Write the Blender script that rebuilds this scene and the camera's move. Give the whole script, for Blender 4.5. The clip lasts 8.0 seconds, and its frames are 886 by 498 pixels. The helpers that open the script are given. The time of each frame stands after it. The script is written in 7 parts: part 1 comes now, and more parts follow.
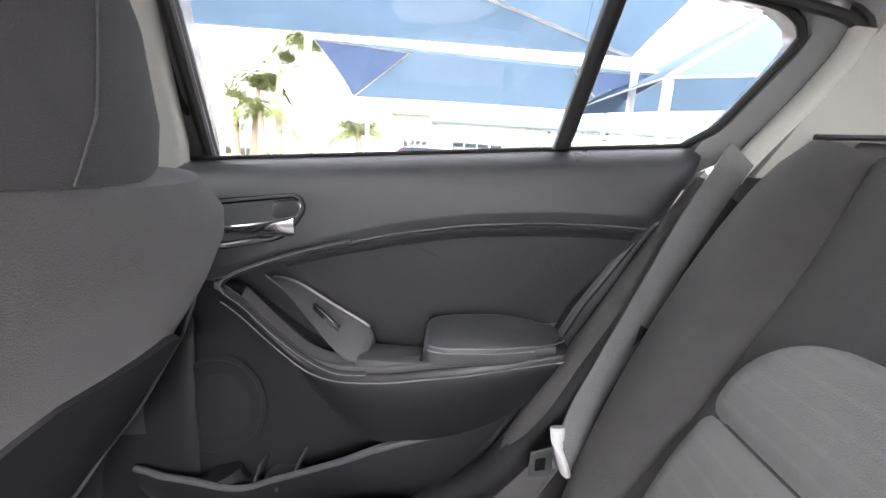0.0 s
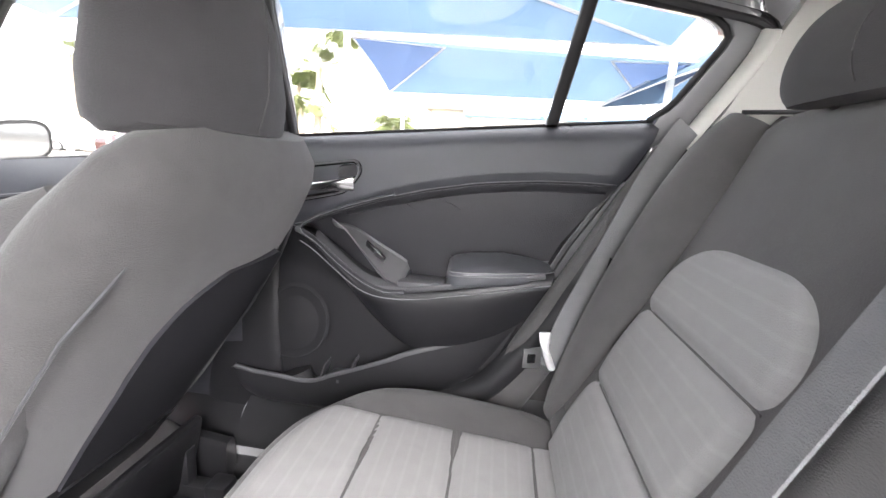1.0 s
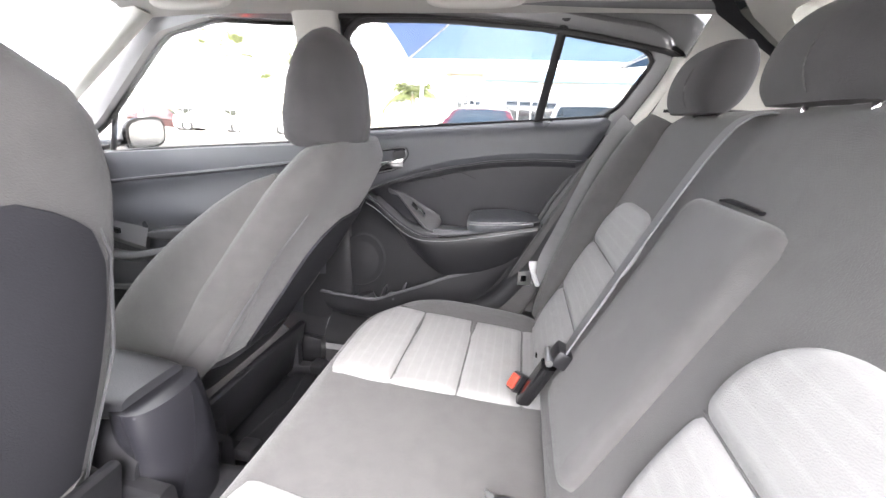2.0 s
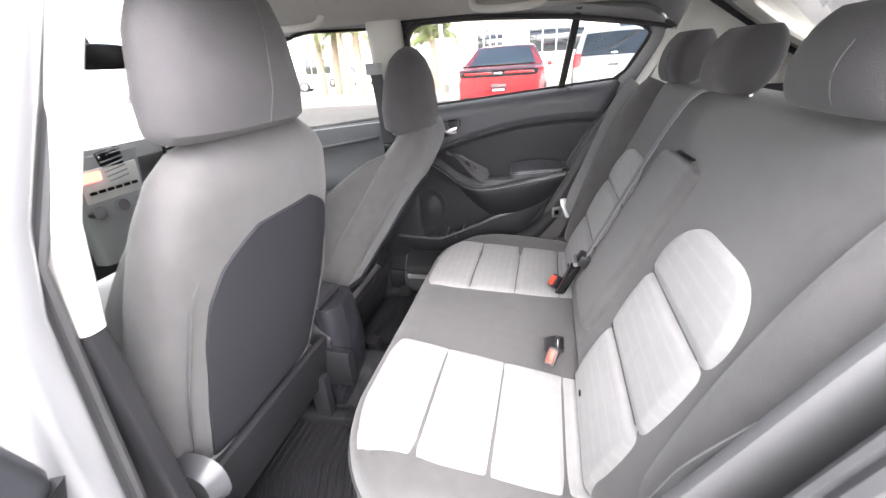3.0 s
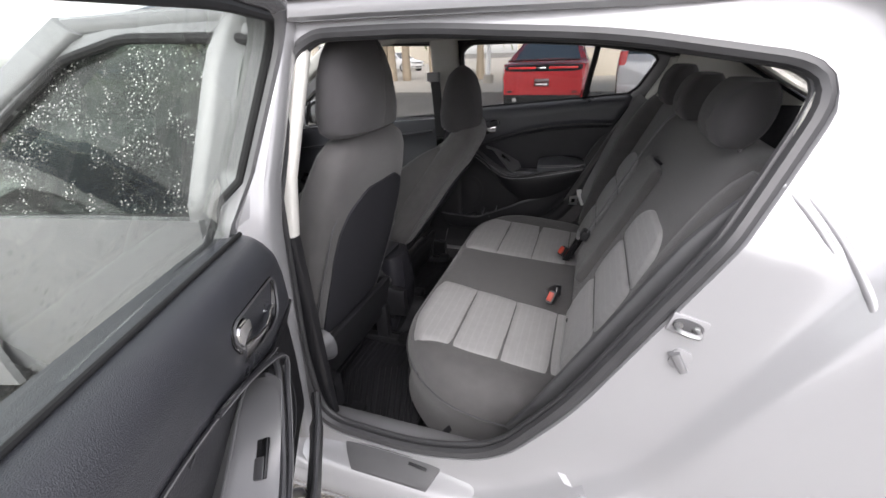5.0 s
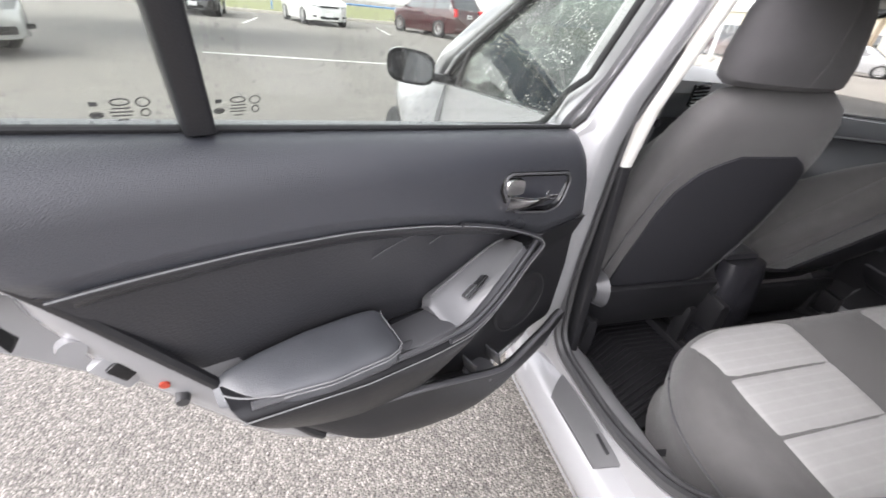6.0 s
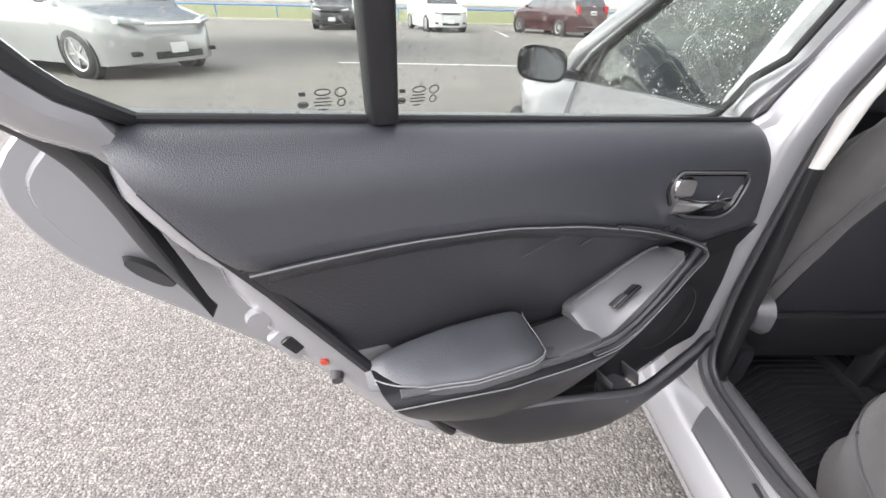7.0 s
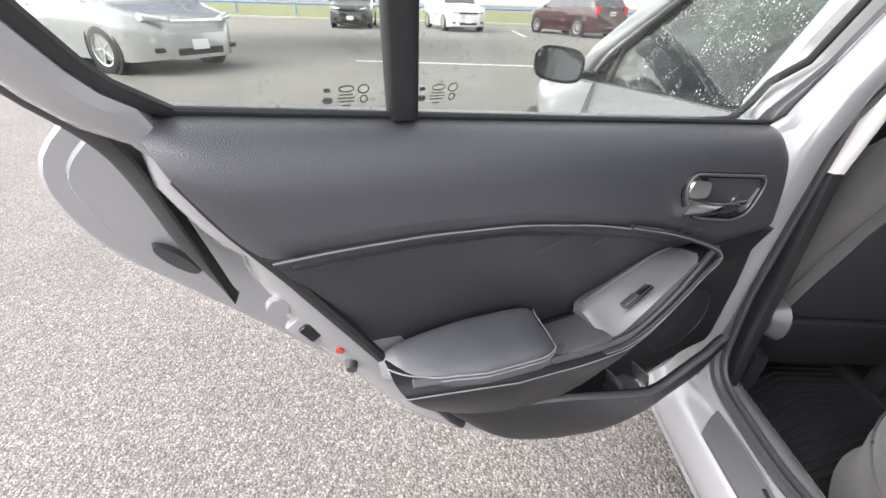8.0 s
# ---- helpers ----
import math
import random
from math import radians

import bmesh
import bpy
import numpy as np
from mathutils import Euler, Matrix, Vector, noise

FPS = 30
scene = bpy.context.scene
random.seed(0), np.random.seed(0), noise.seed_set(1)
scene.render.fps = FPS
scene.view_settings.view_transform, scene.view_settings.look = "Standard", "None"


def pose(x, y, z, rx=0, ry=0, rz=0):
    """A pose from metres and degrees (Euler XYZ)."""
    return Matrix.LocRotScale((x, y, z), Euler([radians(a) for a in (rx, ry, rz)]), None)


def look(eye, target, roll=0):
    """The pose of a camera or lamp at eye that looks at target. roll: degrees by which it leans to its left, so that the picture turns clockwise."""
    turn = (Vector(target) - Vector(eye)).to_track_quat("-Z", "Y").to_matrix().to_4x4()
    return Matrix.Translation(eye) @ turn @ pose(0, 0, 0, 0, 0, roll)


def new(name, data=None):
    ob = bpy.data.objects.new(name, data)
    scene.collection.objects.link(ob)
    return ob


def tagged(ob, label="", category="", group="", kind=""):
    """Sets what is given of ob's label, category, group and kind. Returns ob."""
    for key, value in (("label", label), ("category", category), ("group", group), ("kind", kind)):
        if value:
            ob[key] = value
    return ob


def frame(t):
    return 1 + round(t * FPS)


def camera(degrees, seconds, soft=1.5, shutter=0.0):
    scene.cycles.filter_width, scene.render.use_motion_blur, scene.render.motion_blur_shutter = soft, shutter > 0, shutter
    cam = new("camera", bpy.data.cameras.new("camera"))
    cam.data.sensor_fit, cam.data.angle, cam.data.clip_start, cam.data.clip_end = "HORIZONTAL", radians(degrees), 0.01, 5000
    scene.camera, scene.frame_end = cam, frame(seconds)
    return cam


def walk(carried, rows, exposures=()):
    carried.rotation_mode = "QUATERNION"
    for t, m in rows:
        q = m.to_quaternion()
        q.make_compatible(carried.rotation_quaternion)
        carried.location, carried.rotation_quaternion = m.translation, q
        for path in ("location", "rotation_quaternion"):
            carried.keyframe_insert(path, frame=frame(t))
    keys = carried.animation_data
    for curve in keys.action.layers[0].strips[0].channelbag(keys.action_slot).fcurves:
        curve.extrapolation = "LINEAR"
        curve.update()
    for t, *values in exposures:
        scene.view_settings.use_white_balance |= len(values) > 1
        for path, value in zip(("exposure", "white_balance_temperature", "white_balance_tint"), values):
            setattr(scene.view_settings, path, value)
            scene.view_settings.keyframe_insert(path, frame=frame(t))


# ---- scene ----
cam = camera(93.9, 8.0, soft=1.5, shutter=0.12)
PATH = [
    (0, (0.339, 0.044, 0.942), (0.252, 2.005, 0.56), 4.0),
    (0.5, (0.352, -0.05, 0.922), (0.231, 1.908, 0.53), 4.1),
    (1, (0.386, -0.189, 0.898), (0.143, 1.753, 0.483), 3.8),
    (1.5, (0.419, -0.383, 0.931), (0.115, 1.514, 0.374), 1.3),
    (1.7, (0.443, -0.472, 0.931), (0.111, 1.418, 0.367), 2.7),
    (2.8, (0.412, -0.925, 1.081), (0.035, 0.9, 0.32), -1.2),
    (3, (0.430, -1.005, 1.086), (-0.037, 0.766, 0.269), -4.0),
    (3.5, (0.457, -1.208, 1.15), (-0.057, 0.55, 0.348), -4.9),
    (4, (0.492, -1.319, 1.192), (0.045, 0.443, 0.358), -4.5),
    (4.2, (0.498, -1.352, 1.201), (0.05, 0.408, 0.363), -4.0),
    (5.3, (0.552, -1.402, 1.163), (-0.292, 0.183, 0.281), 1.0),
    (5.5, (0.586, -1.386, 1.142), (-0.556, -0.006, 0.252), 3.8),
    (6, (0.669, -1.352, 1.093), (-0.979, -0.824, 0.091), 5.9),
    (6.5, (0.681, -1.37, 1.072), (-1.029, -1.293, 0.038), 2.9),
    (7, (0.643, -1.408, 1.073), (-1.077, -1.368, 0.053), 1.3),
    (7.5, (0.65, -1.417, 1.072), (-1.069, -1.411, 0.049), 2.4),
    (8, (0.656, -1.411, 1.074), (-1.062, -1.428, 0.051), 1.7),
]
EXPOSURES = [(t, stops, 6500, 15) for t, stops in ((0.0, 4.0), (0.7, 4.25), (1.7, 4.45), (2.8, 4.05), (3.2, 3.7), (3.5, 3.4), (3.7, 3.0), (4.0, 2.35), (4.2, 2.1), (5.3, 1.8), (5.7, 2.05), (6.0, 2.35), (6.5, 2.3), (7.0, 2.25), (8.0, 2.25))]
walk(cam, [(t, look(eye, target, roll)) for t, eye, target, roll in PATH], EXPOSURES)

# ---- world and sun: bright overcast noon ----
SUN_ELEVATION, SUN_AZIMUTH = 46.0, -72.0
world = bpy.data.worlds.new("overcast_sky")
scene.world = world
world.use_nodes = True
wn, wl = world.node_tree.nodes, world.node_tree.links
wn.clear()
sky = wn.new("ShaderNodeTexSky")
sky.sky_type, sky.sun_disc = "NISHITA", False
sky.sun_elevation, sky.sun_rotation = radians(SUN_ELEVATION), radians(90 - SUN_AZIMUTH)
sky.dust_density, sky.ozone_density = 1.5, 1.0
cloud = wn.new("ShaderNodeHueSaturation")
cloud.inputs["Saturation"].default_value = 0.12
sky_background = wn.new("ShaderNodeBackground")
sky_background.inputs["Strength"].default_value = 0.15
sky_out = wn.new("ShaderNodeOutputWorld")
wl.new(sky.outputs[0], cloud.inputs["Color"])
wl.new(cloud.outputs[0], sky_background.inputs["Color"])
wl.new(sky_background.outputs[0], sky_out.inputs["Surface"])
sun_data = bpy.data.lights.new("sun", "SUN")
sun_data.energy, sun_data.angle, sun_data.color = 0.7, radians(60), (1.0, 0.975, 0.96)
sun = new("sun", sun_data)
sun.matrix_world = look((0, 0, 0), (-math.cos(radians(SUN_AZIMUTH)) * math.cos(radians(SUN_ELEVATION)), -math.sin(radians(SUN_AZIMUTH)) * math.cos(radians(SUN_ELEVATION)), -math.sin(radians(SUN_ELEVATION))))

from mathutils.bvhtree import BVHTree

# ---- materials ----
def material(name, color, rough=0.5, metal=0.0, var=0.15, scale=8.0, grain=0.0, grain_scale=300.0, grain_kind="noise", coat=0.0, spec=0.5, sheen=0.0, tint=None):
    m = bpy.data.materials.new(name)
    m.use_nodes = True
    n, l = m.node_tree.nodes, m.node_tree.links
    b = n["Principled BSDF"]
    co = n.new("ShaderNodeTexCoord")
    blotch = n.new("ShaderNodeTexNoise")
    blotch.inputs["Scale"].default_value, blotch.inputs["Detail"].default_value = scale, 5.0
    l.new(co.outputs["Object"], blotch.inputs["Vector"])
    mix = n.new("ShaderNodeMix")
    mix.data_type = "RGBA"
    dark = [c * (1 - var) for c in color]
    light = [min(1.0, c * (1 + var)) for c in (tint or color)]
    mix.inputs[6].default_value, mix.inputs[7].default_value = (*dark, 1), (*light, 1)
    l.new(blotch.outputs[0], mix.inputs[0])
    l.new(mix.outputs[2], b.inputs["Base Color"])
    b.inputs["Metallic"].default_value, b.inputs["Specular IOR Level"].default_value = metal, spec
    b.inputs["Coat Weight"].default_value, b.inputs["Coat Roughness"].default_value = coat, 0.05
    b.inputs["Sheen Weight"].default_value = sheen
    rr = n.new("ShaderNodeMapRange")
    rr.inputs["To Min"].default_value, rr.inputs["To Max"].default_value = max(0.0, rough - 0.08), min(1.0, rough + 0.08)
    l.new(blotch.outputs[0], rr.inputs["Value"])
    if coat:
        b.inputs["Roughness"].default_value = rough
    else:
        l.new(rr.outputs[0], b.inputs["Roughness"])
    if grain:
        if grain_kind == "leather":
            g = n.new("ShaderNodeTexVoronoi")
            g.feature = "SMOOTH_F1"
            out = g.outputs["Distance"]
        elif grain_kind == "weave":
            g = n.new("ShaderNodeTexVoronoi")
            g.distance = "CHEBYCHEV"
            out = g.outputs["Distance"]
        else:
            g = n.new("ShaderNodeTexNoise")
            g.inputs["Detail"].default_value = 3.0
            out = g.outputs[0]
        g.inputs["Scale"].default_value = grain_scale
        l.new(co.outputs["Object"], g.inputs["Vector"])
        bump = n.new("ShaderNodeBump")
        bump.inputs["Strength"].default_value, bump.inputs["Distance"].default_value = grain, 0.002
        l.new(out, bump.inputs["Height"])
        l.new(bump.outputs[0], b.inputs["Normal"])
    return m


def glass_material(name, color, rough=0.0, alpha=0.12, drops=False):
    m = bpy.data.materials.new(name)
    m.use_nodes = True
    n, l = m.node_tree.nodes, m.node_tree.links
    n.clear()
    out = n.new("ShaderNodeOutputMaterial")
    clear = n.new("ShaderNodeBsdfTransparent")
    clear.inputs["Color"].default_value = (*color, 1)
    gloss = n.new("ShaderNodeBsdfGlossy")
    gloss.inputs["Roughness"].default_value = rough
    facing, power, share = n.new("ShaderNodeLayerWeight"), n.new("ShaderNodeMath"), n.new("ShaderNodeMath")
    power.operation, share.operation = "POWER", "MULTIPLY_ADD"
    power.inputs[1].default_value = 4.0
    share.inputs[1].default_value, share.inputs[2].default_value = 0.7, 0.05
    l.new(facing.outputs["Facing"], power.inputs[0])
    l.new(power.outputs[0], share.inputs[0])
    mix = n.new("ShaderNodeMixShader")
    l.new(share.outputs[0], mix.inputs[0])
    l.new(clear.outputs[0], mix.inputs[1])
    l.new(gloss.outputs[0], mix.inputs[2])
    if drops:
        # dried rain spots with a dusty white body
        co, v, ramp = n.new("ShaderNodeTexCoord"), n.new("ShaderNodeTexVoronoi"), n.new("ShaderNodeMapRange")
        patch, prange, mul = n.new("ShaderNodeTexNoise"), n.new("ShaderNodeMapRange"), n.new("ShaderNodeMath")
        v.inputs["Scale"].default_value = 105.0
        ramp.inputs["From Min"].default_value, ramp.inputs["From Max"].default_value = 0.18, 0.27
        ramp.inputs["To Min"].default_value, ramp.inputs["To Max"].default_value = 1.0, 0.0
        patch.inputs["Scale"].default_value = 14.0
        prange.inputs["From Min"].default_value, prange.inputs["From Max"].default_value = 0.44, 0.58
        mul.operation = "MULTIPLY"
        l.new(co.outputs["Object"], v.inputs["Vector"])
        l.new(co.outputs["Object"], patch.inputs["Vector"])
        l.new(v.outputs["Distance"], ramp.inputs["Value"])
        l.new(patch.outputs[0], prange.inputs["Value"])
        l.new(ramp.outputs[0], mul.inputs[0])
        l.new(prange.outputs[0], mul.inputs[1])
        dust = n.new("ShaderNodeBsdfDiffuse")
        dust.inputs["Color"].default_value = (0.75, 0.75, 0.73, 1)
        amount = n.new("ShaderNodeMath")
        amount.operation = "MULTIPLY_ADD"
        amount.inputs[1].default_value, amount.inputs[2].default_value = drops, alpha
        l.new(mul.outputs[0], amount.inputs[0])
        mix2 = n.new("ShaderNodeMixShader")
        l.new(amount.outputs[0], mix2.inputs[0])
        l.new(mix.outputs[0], mix2.inputs[1])
        l.new(dust.outputs[0], mix2.inputs[2])
        l.new(mix2.outputs[0], out.inputs["Surface"])
    else:
        l.new(mix.outputs[0], out.inputs["Surface"])
    return m


FABRIC_DARK = material("charcoal_fabric", (0.090, 0.087, 0.087), 0.95, var=0.18, scale=30, grain=0.35, grain_scale=700, grain_kind="weave", sheen=0.25, spec=0.2)
FABRIC_HEAD = material("dark_headrest_fabric", (0.058, 0.056, 0.058), 0.95, var=0.15, scale=30, grain=0.35, grain_scale=700, grain_kind="weave", sheen=0.15, spec=0.2)
FABRIC_BACK = material("black_back_vinyl", (0.026, 0.026, 0.031), 0.8, var=0.2, scale=20, grain=0.3, grain_scale=500, spec=0.3)
def ribbed(m, direction):
    """Adds fine raised lighter ribs to a fabric."""
    n, l = m.node_tree.nodes, m.node_tree.links
    b = n["Principled BSDF"]
    co, wave, rng, mul = n.new("ShaderNodeTexCoord"), n.new("ShaderNodeTexWave"), n.new("ShaderNodeMapRange"), n.new("ShaderNodeMix")
    wave.wave_type, wave.bands_direction = "BANDS", direction
    wave.inputs["Scale"].default_value, wave.inputs["Distortion"].default_value = 14.0, 0.15
    l.new(co.outputs["Object"], wave.inputs["Vector"])
    rng.inputs["From Min"].default_value, rng.inputs["From Max"].default_value = 0.80, 0.97
    rng.inputs["To Min"].default_value, rng.inputs["To Max"].default_value = 1.0, 1.06
    l.new(wave.outputs[0], rng.inputs["Value"])
    mul.data_type, mul.blend_type = "RGBA", "MULTIPLY"
    mul.inputs[0].default_value = 1.0
    old = b.inputs["Base Color"].links[0].from_socket
    l.new(old, mul.inputs[6])
    l.new(rng.outputs[0], mul.inputs[7])
    l.new(mul.outputs[2], b.inputs["Base Color"])
    return m


FABRIC_LIGHT = material("grey_fabric", (0.29, 0.286, 0.284), 0.95, var=0.1, scale=40, grain=0.35, grain_scale=600, grain_kind="weave", sheen=0.2, spec=0.2)
FABRIC_APRON = material("grey_apron_fabric", (0.17, 0.167, 0.166), 0.95, var=0.12, scale=40, grain=0.35, grain_scale=600, grain_kind="weave", spec=0.2)
FABRIC_SEAT = ribbed(material("ribbed_grey_fabric", (0.29, 0.286, 0.284), 0.95, var=0.1, scale=40, grain=0.35, grain_scale=600, grain_kind="weave", sheen=0.2, spec=0.2), "X")
FABRIC_REST = ribbed(material("ribbed_grey_back_fabric", (0.29, 0.286, 0.284), 0.95, var=0.1, scale=40, grain=0.35, grain_scale=600, grain_kind="weave", sheen=0.2, spec=0.2), "Z")
VINYL = material("black_grained_vinyl", (0.052, 0.054, 0.063), 0.30, var=0.12, scale=6, grain=0.34, grain_scale=1050, grain_kind="leather", spec=0.75)
LEATHER = material("black_leather", (0.036, 0.036, 0.040), 0.36, var=0.2, scale=9, grain=0.25, grain_scale=420, grain_kind="leather")
# worn leather, paler and bluer: sky light on the pad is put into its colour
LEATHER_PAD = material("worn_lit_armrest_leather", (0.075, 0.078, 0.086), 0.34, var=0.35, scale=14, grain=0.18, grain_scale=800, grain_kind="leather", spec=0.6)
PLASTIC = material("black_plastic", (0.017, 0.017, 0.019), 0.40, var=0.2, scale=7, grain=0.2, grain_scale=500)
PLASTIC_SATIN = material("satin_grey_plastic", (0.085, 0.085, 0.09), 0.30, var=0.1, scale=7, grain=0.08, grain_scale=400, spec=0.6)
SWITCH_SATIN = material("satin_silver_plastic", (0.17, 0.17, 0.175), 0.32, metal=0.3, var=0.06, scale=9, grain=0.06, grain_scale=500)
PLASTIC_GREY = material("grey_plastic", (0.34, 0.345, 0.35), 0.6, var=0.1, scale=7, grain=0.15, grain_scale=500)
GLOSS_BLACK = material("gloss_black", (0.01, 0.01, 0.011), 0.12, var=0.3, scale=5)
TRIM_PALE = material("pale_trim_plastic", (0.68, 0.67, 0.63), 0.7, var=0.06, scale=5, grain=0.2, grain_scale=450)
HEADLINER = material("woven_headliner", (0.52, 0.51, 0.48), 0.95, var=0.07, scale=12, grain=0.4, grain_scale=600)
PAINT = material("silver_white_paint", (0.295, 0.295, 0.304), 0.26, metal=0.15, var=0.03, scale=3, coat=0.8)
CHROME = material("chrome", (0.85, 0.85, 0.86), 0.08, metal=1.0, var=0.04, scale=4)
STEEL = material("brushed_steel", (0.5, 0.5, 0.5), 0.35, metal=1.0, var=0.15, scale=30)
RUBBER = material("black_rubber", (0.018, 0.018, 0.019), 0.65, var=0.25, scale=14, grain=0.15, grain_scale=200)
SEAL_GREY = material("worn_seal_rubber", (0.045, 0.045, 0.047), 0.40, var=0.3, scale=20)
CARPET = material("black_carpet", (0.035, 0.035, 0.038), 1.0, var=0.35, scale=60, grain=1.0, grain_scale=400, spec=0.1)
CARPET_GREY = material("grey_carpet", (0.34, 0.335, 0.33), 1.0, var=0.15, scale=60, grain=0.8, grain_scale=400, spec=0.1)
MAT = material("rubber_mat", (0.016, 0.016, 0.018), 0.45, var=0.3, scale=16, grain=0.2, grain_scale=150)
WEBBING = material("belt_webbing", (0.20, 0.20, 0.205), 0.7, var=0.12, scale=60, grain=0.6, grain_scale=500, grain_kind="weave")
PILLAR_GREY = material("mid_grey_plastic", (0.075, 0.075, 0.078), 0.55, var=0.12, scale=9, grain=0.2, grain_scale=450)
WEBBING_DARK = material("dark_belt_webbing", (0.05, 0.05, 0.053), 0.7, var=0.12, scale=60, grain=0.6, grain_scale=500, grain_kind="weave")
ORANGE = material("orange_red_plastic", (0.42, 0.05, 0.025), 0.4, var=0.1, scale=20)
STITCH = material("grey_stitch_thread", (0.22, 0.22, 0.225), 0.8, var=0.2, scale=200)
INK = material("black_print", (0.02, 0.02, 0.02), 0.5, var=0.1)
WHITE_MARK = material("white_print", (0.75, 0.75, 0.75), 0.5, var=0.05)
GLASS = glass_material("clear_side_glass", (0.78, 0.78, 0.77))
GLASS_SCREEN = glass_material("clear_windscreen_glass", (0.93, 0.94, 0.93))
GLASS_CLEAR = glass_material("clear_spotted_glass", (0.88, 0.91, 0.88), alpha=0.012, drops=0.25)
# driver's pane: the dim cabin behind it is put into the glass colour
GLASS_DARK = glass_material("darkened_rain_spotted_glass", (0.40, 0.44, 0.41), alpha=0.02, drops=0.85)
MIRROR = material("mirror_glass", (0.32, 0.33, 0.34), 0.04, metal=1.0, var=0.02)
DISPLAY = bpy.data.materials.new("red_lit_display")
DISPLAY.use_nodes = True
DISPLAY.node_tree.nodes["Principled BSDF"].inputs["Base Color"].default_value = (0.2, 0.01, 0.01, 1)
DISPLAY.node_tree.nodes["Principled BSDF"].inputs["Emission Color"].default_value = (1.0, 0.06, 0.04, 1)
DISPLAY.node_tree.nodes["Principled BSDF"].inputs["Emission Strength"].default_value = 1.2


# ---- mesh helpers ----
def finish(name, bm, mat, parent=None, label="", smooth=40, flip=False):
    """Links a bmesh as one mesh object."""
    if flip:
        for v in bm.verts:
            v.co.y = -v.co.y
    bmesh.ops.remove_doubles(bm, verts=bm.verts, dist=1e-5)
    bmesh.ops.recalc_face_normals(bm, faces=bm.faces)
    me = bpy.data.meshes.new(name)
    for f in bm.faces:
        f.smooth = True
    bm.to_mesh(me)
    bm.free()
    if smooth < 180:
        me.set_sharp_from_angle(angle=radians(smooth))
    me.materials.append(mat)
    ob = new(name, me)
    if parent is not None:
        ob.parent = parent
    if label:
        ob["label"] = label
    return ob


part = finish


def thing(name, label, category, group="", kind="", at=None):
    ob = new(name)
    ob.empty_display_size = 0.1
    if at is not None:
        ob.matrix_world = at
    return tagged(ob, label, category, group, kind)


def grid(rows, close_u=False, close_v=False, cap=False):
    """A quad mesh through rows of points."""
    bm = bmesh.new()
    vs = [[bm.verts.new(p) for p in row] for row in rows]
    nr, nc = len(vs), len(vs[0])
    for i in range(nr if close_v else nr - 1):
        for j in range(nc if close_u else nc - 1):
            quad = (vs[i][j], vs[i][(j + 1) % nc], vs[(i + 1) % nr][(j + 1) % nc], vs[(i + 1) % nr][j])
            bm.faces.new(quad)
    if cap:
        bm.faces.new(vs[0])
        bm.faces.new(vs[-1])
    return bm


def slab(fn, nu, nv, thick):
    """A closed sheet over u, v in 0..1; thick is the vector from its front to its back."""
    t = Vector(thick)
    front = [[Vector(fn(i / nu, j / nv)) for i in range(nu + 1)] for j in range(nv + 1)]
    bm = bmesh.new()
    a = [[bm.verts.new(p) for p in row] for row in front]
    b = [[bm.verts.new(p + t) for p in row] for row in front]
    for j in range(nv):
        for i in range(nu):
            bm.faces.new((a[j][i], a[j][i + 1], a[j + 1][i + 1], a[j + 1][i]))
            bm.faces.new((b[j][i], b[j + 1][i], b[j + 1][i + 1], b[j][i + 1]))
    edge = [(0, i) for i in range(nu)] + [(j, nu) for j in range(nv)] + [(nv, i) for i in range(nu, 0, -1)] + [(j, 0) for j in range(nv, 0, -1)]
    for k in range(len(edge)):
        (j0, i0), (j1, i1) = edge[k], edge[(k + 1) % len(edge)]
        bm.faces.new((a[j0][i0], b[j0][i0], b[j1][i1], a[j1][i1]))
    return bm


def join(*meshes):
    bm = meshes[0]
    for other in meshes[1:]:
        me = bpy.data.meshes.new("join")
        other.to_mesh(me)
        other.free()
        bm.from_mesh(me)
        bpy.data.meshes.remove(me)
    return bm


def box(size, at=(0, 0, 0), bevel=0.004, turn=(0, 0, 0), seg=2):
    bm = bmesh.new()
    bmesh.ops.create_cube(bm, size=1.0)
    bmesh.ops.transform(bm, matrix=pose(*at, *turn) @ Matrix.Diagonal((*size, 1)), verts=bm.verts)
    if bevel:
        bmesh.ops.bevel(bm, geom=list(bm.edges), offset=bevel, segments=seg, affect="EDGES", profile=0.5)
    return bm


def rod(a, b, r, r2=None, seg=10):
    a, b = Vector(a), Vector(b)
    bm = bmesh.new()
    bmesh.ops.create_cone(bm, cap_ends=True, segments=seg, radius1=r, radius2=r if r2 is None else r2, depth=(b - a).length)
    q = (b - a).to_track_quat("Z", "Y").to_matrix().to_4x4()
    bmesh.ops.transform(bm, matrix=Matrix.Translation((a + b) / 2) @ q, verts=bm.verts)
    return bm


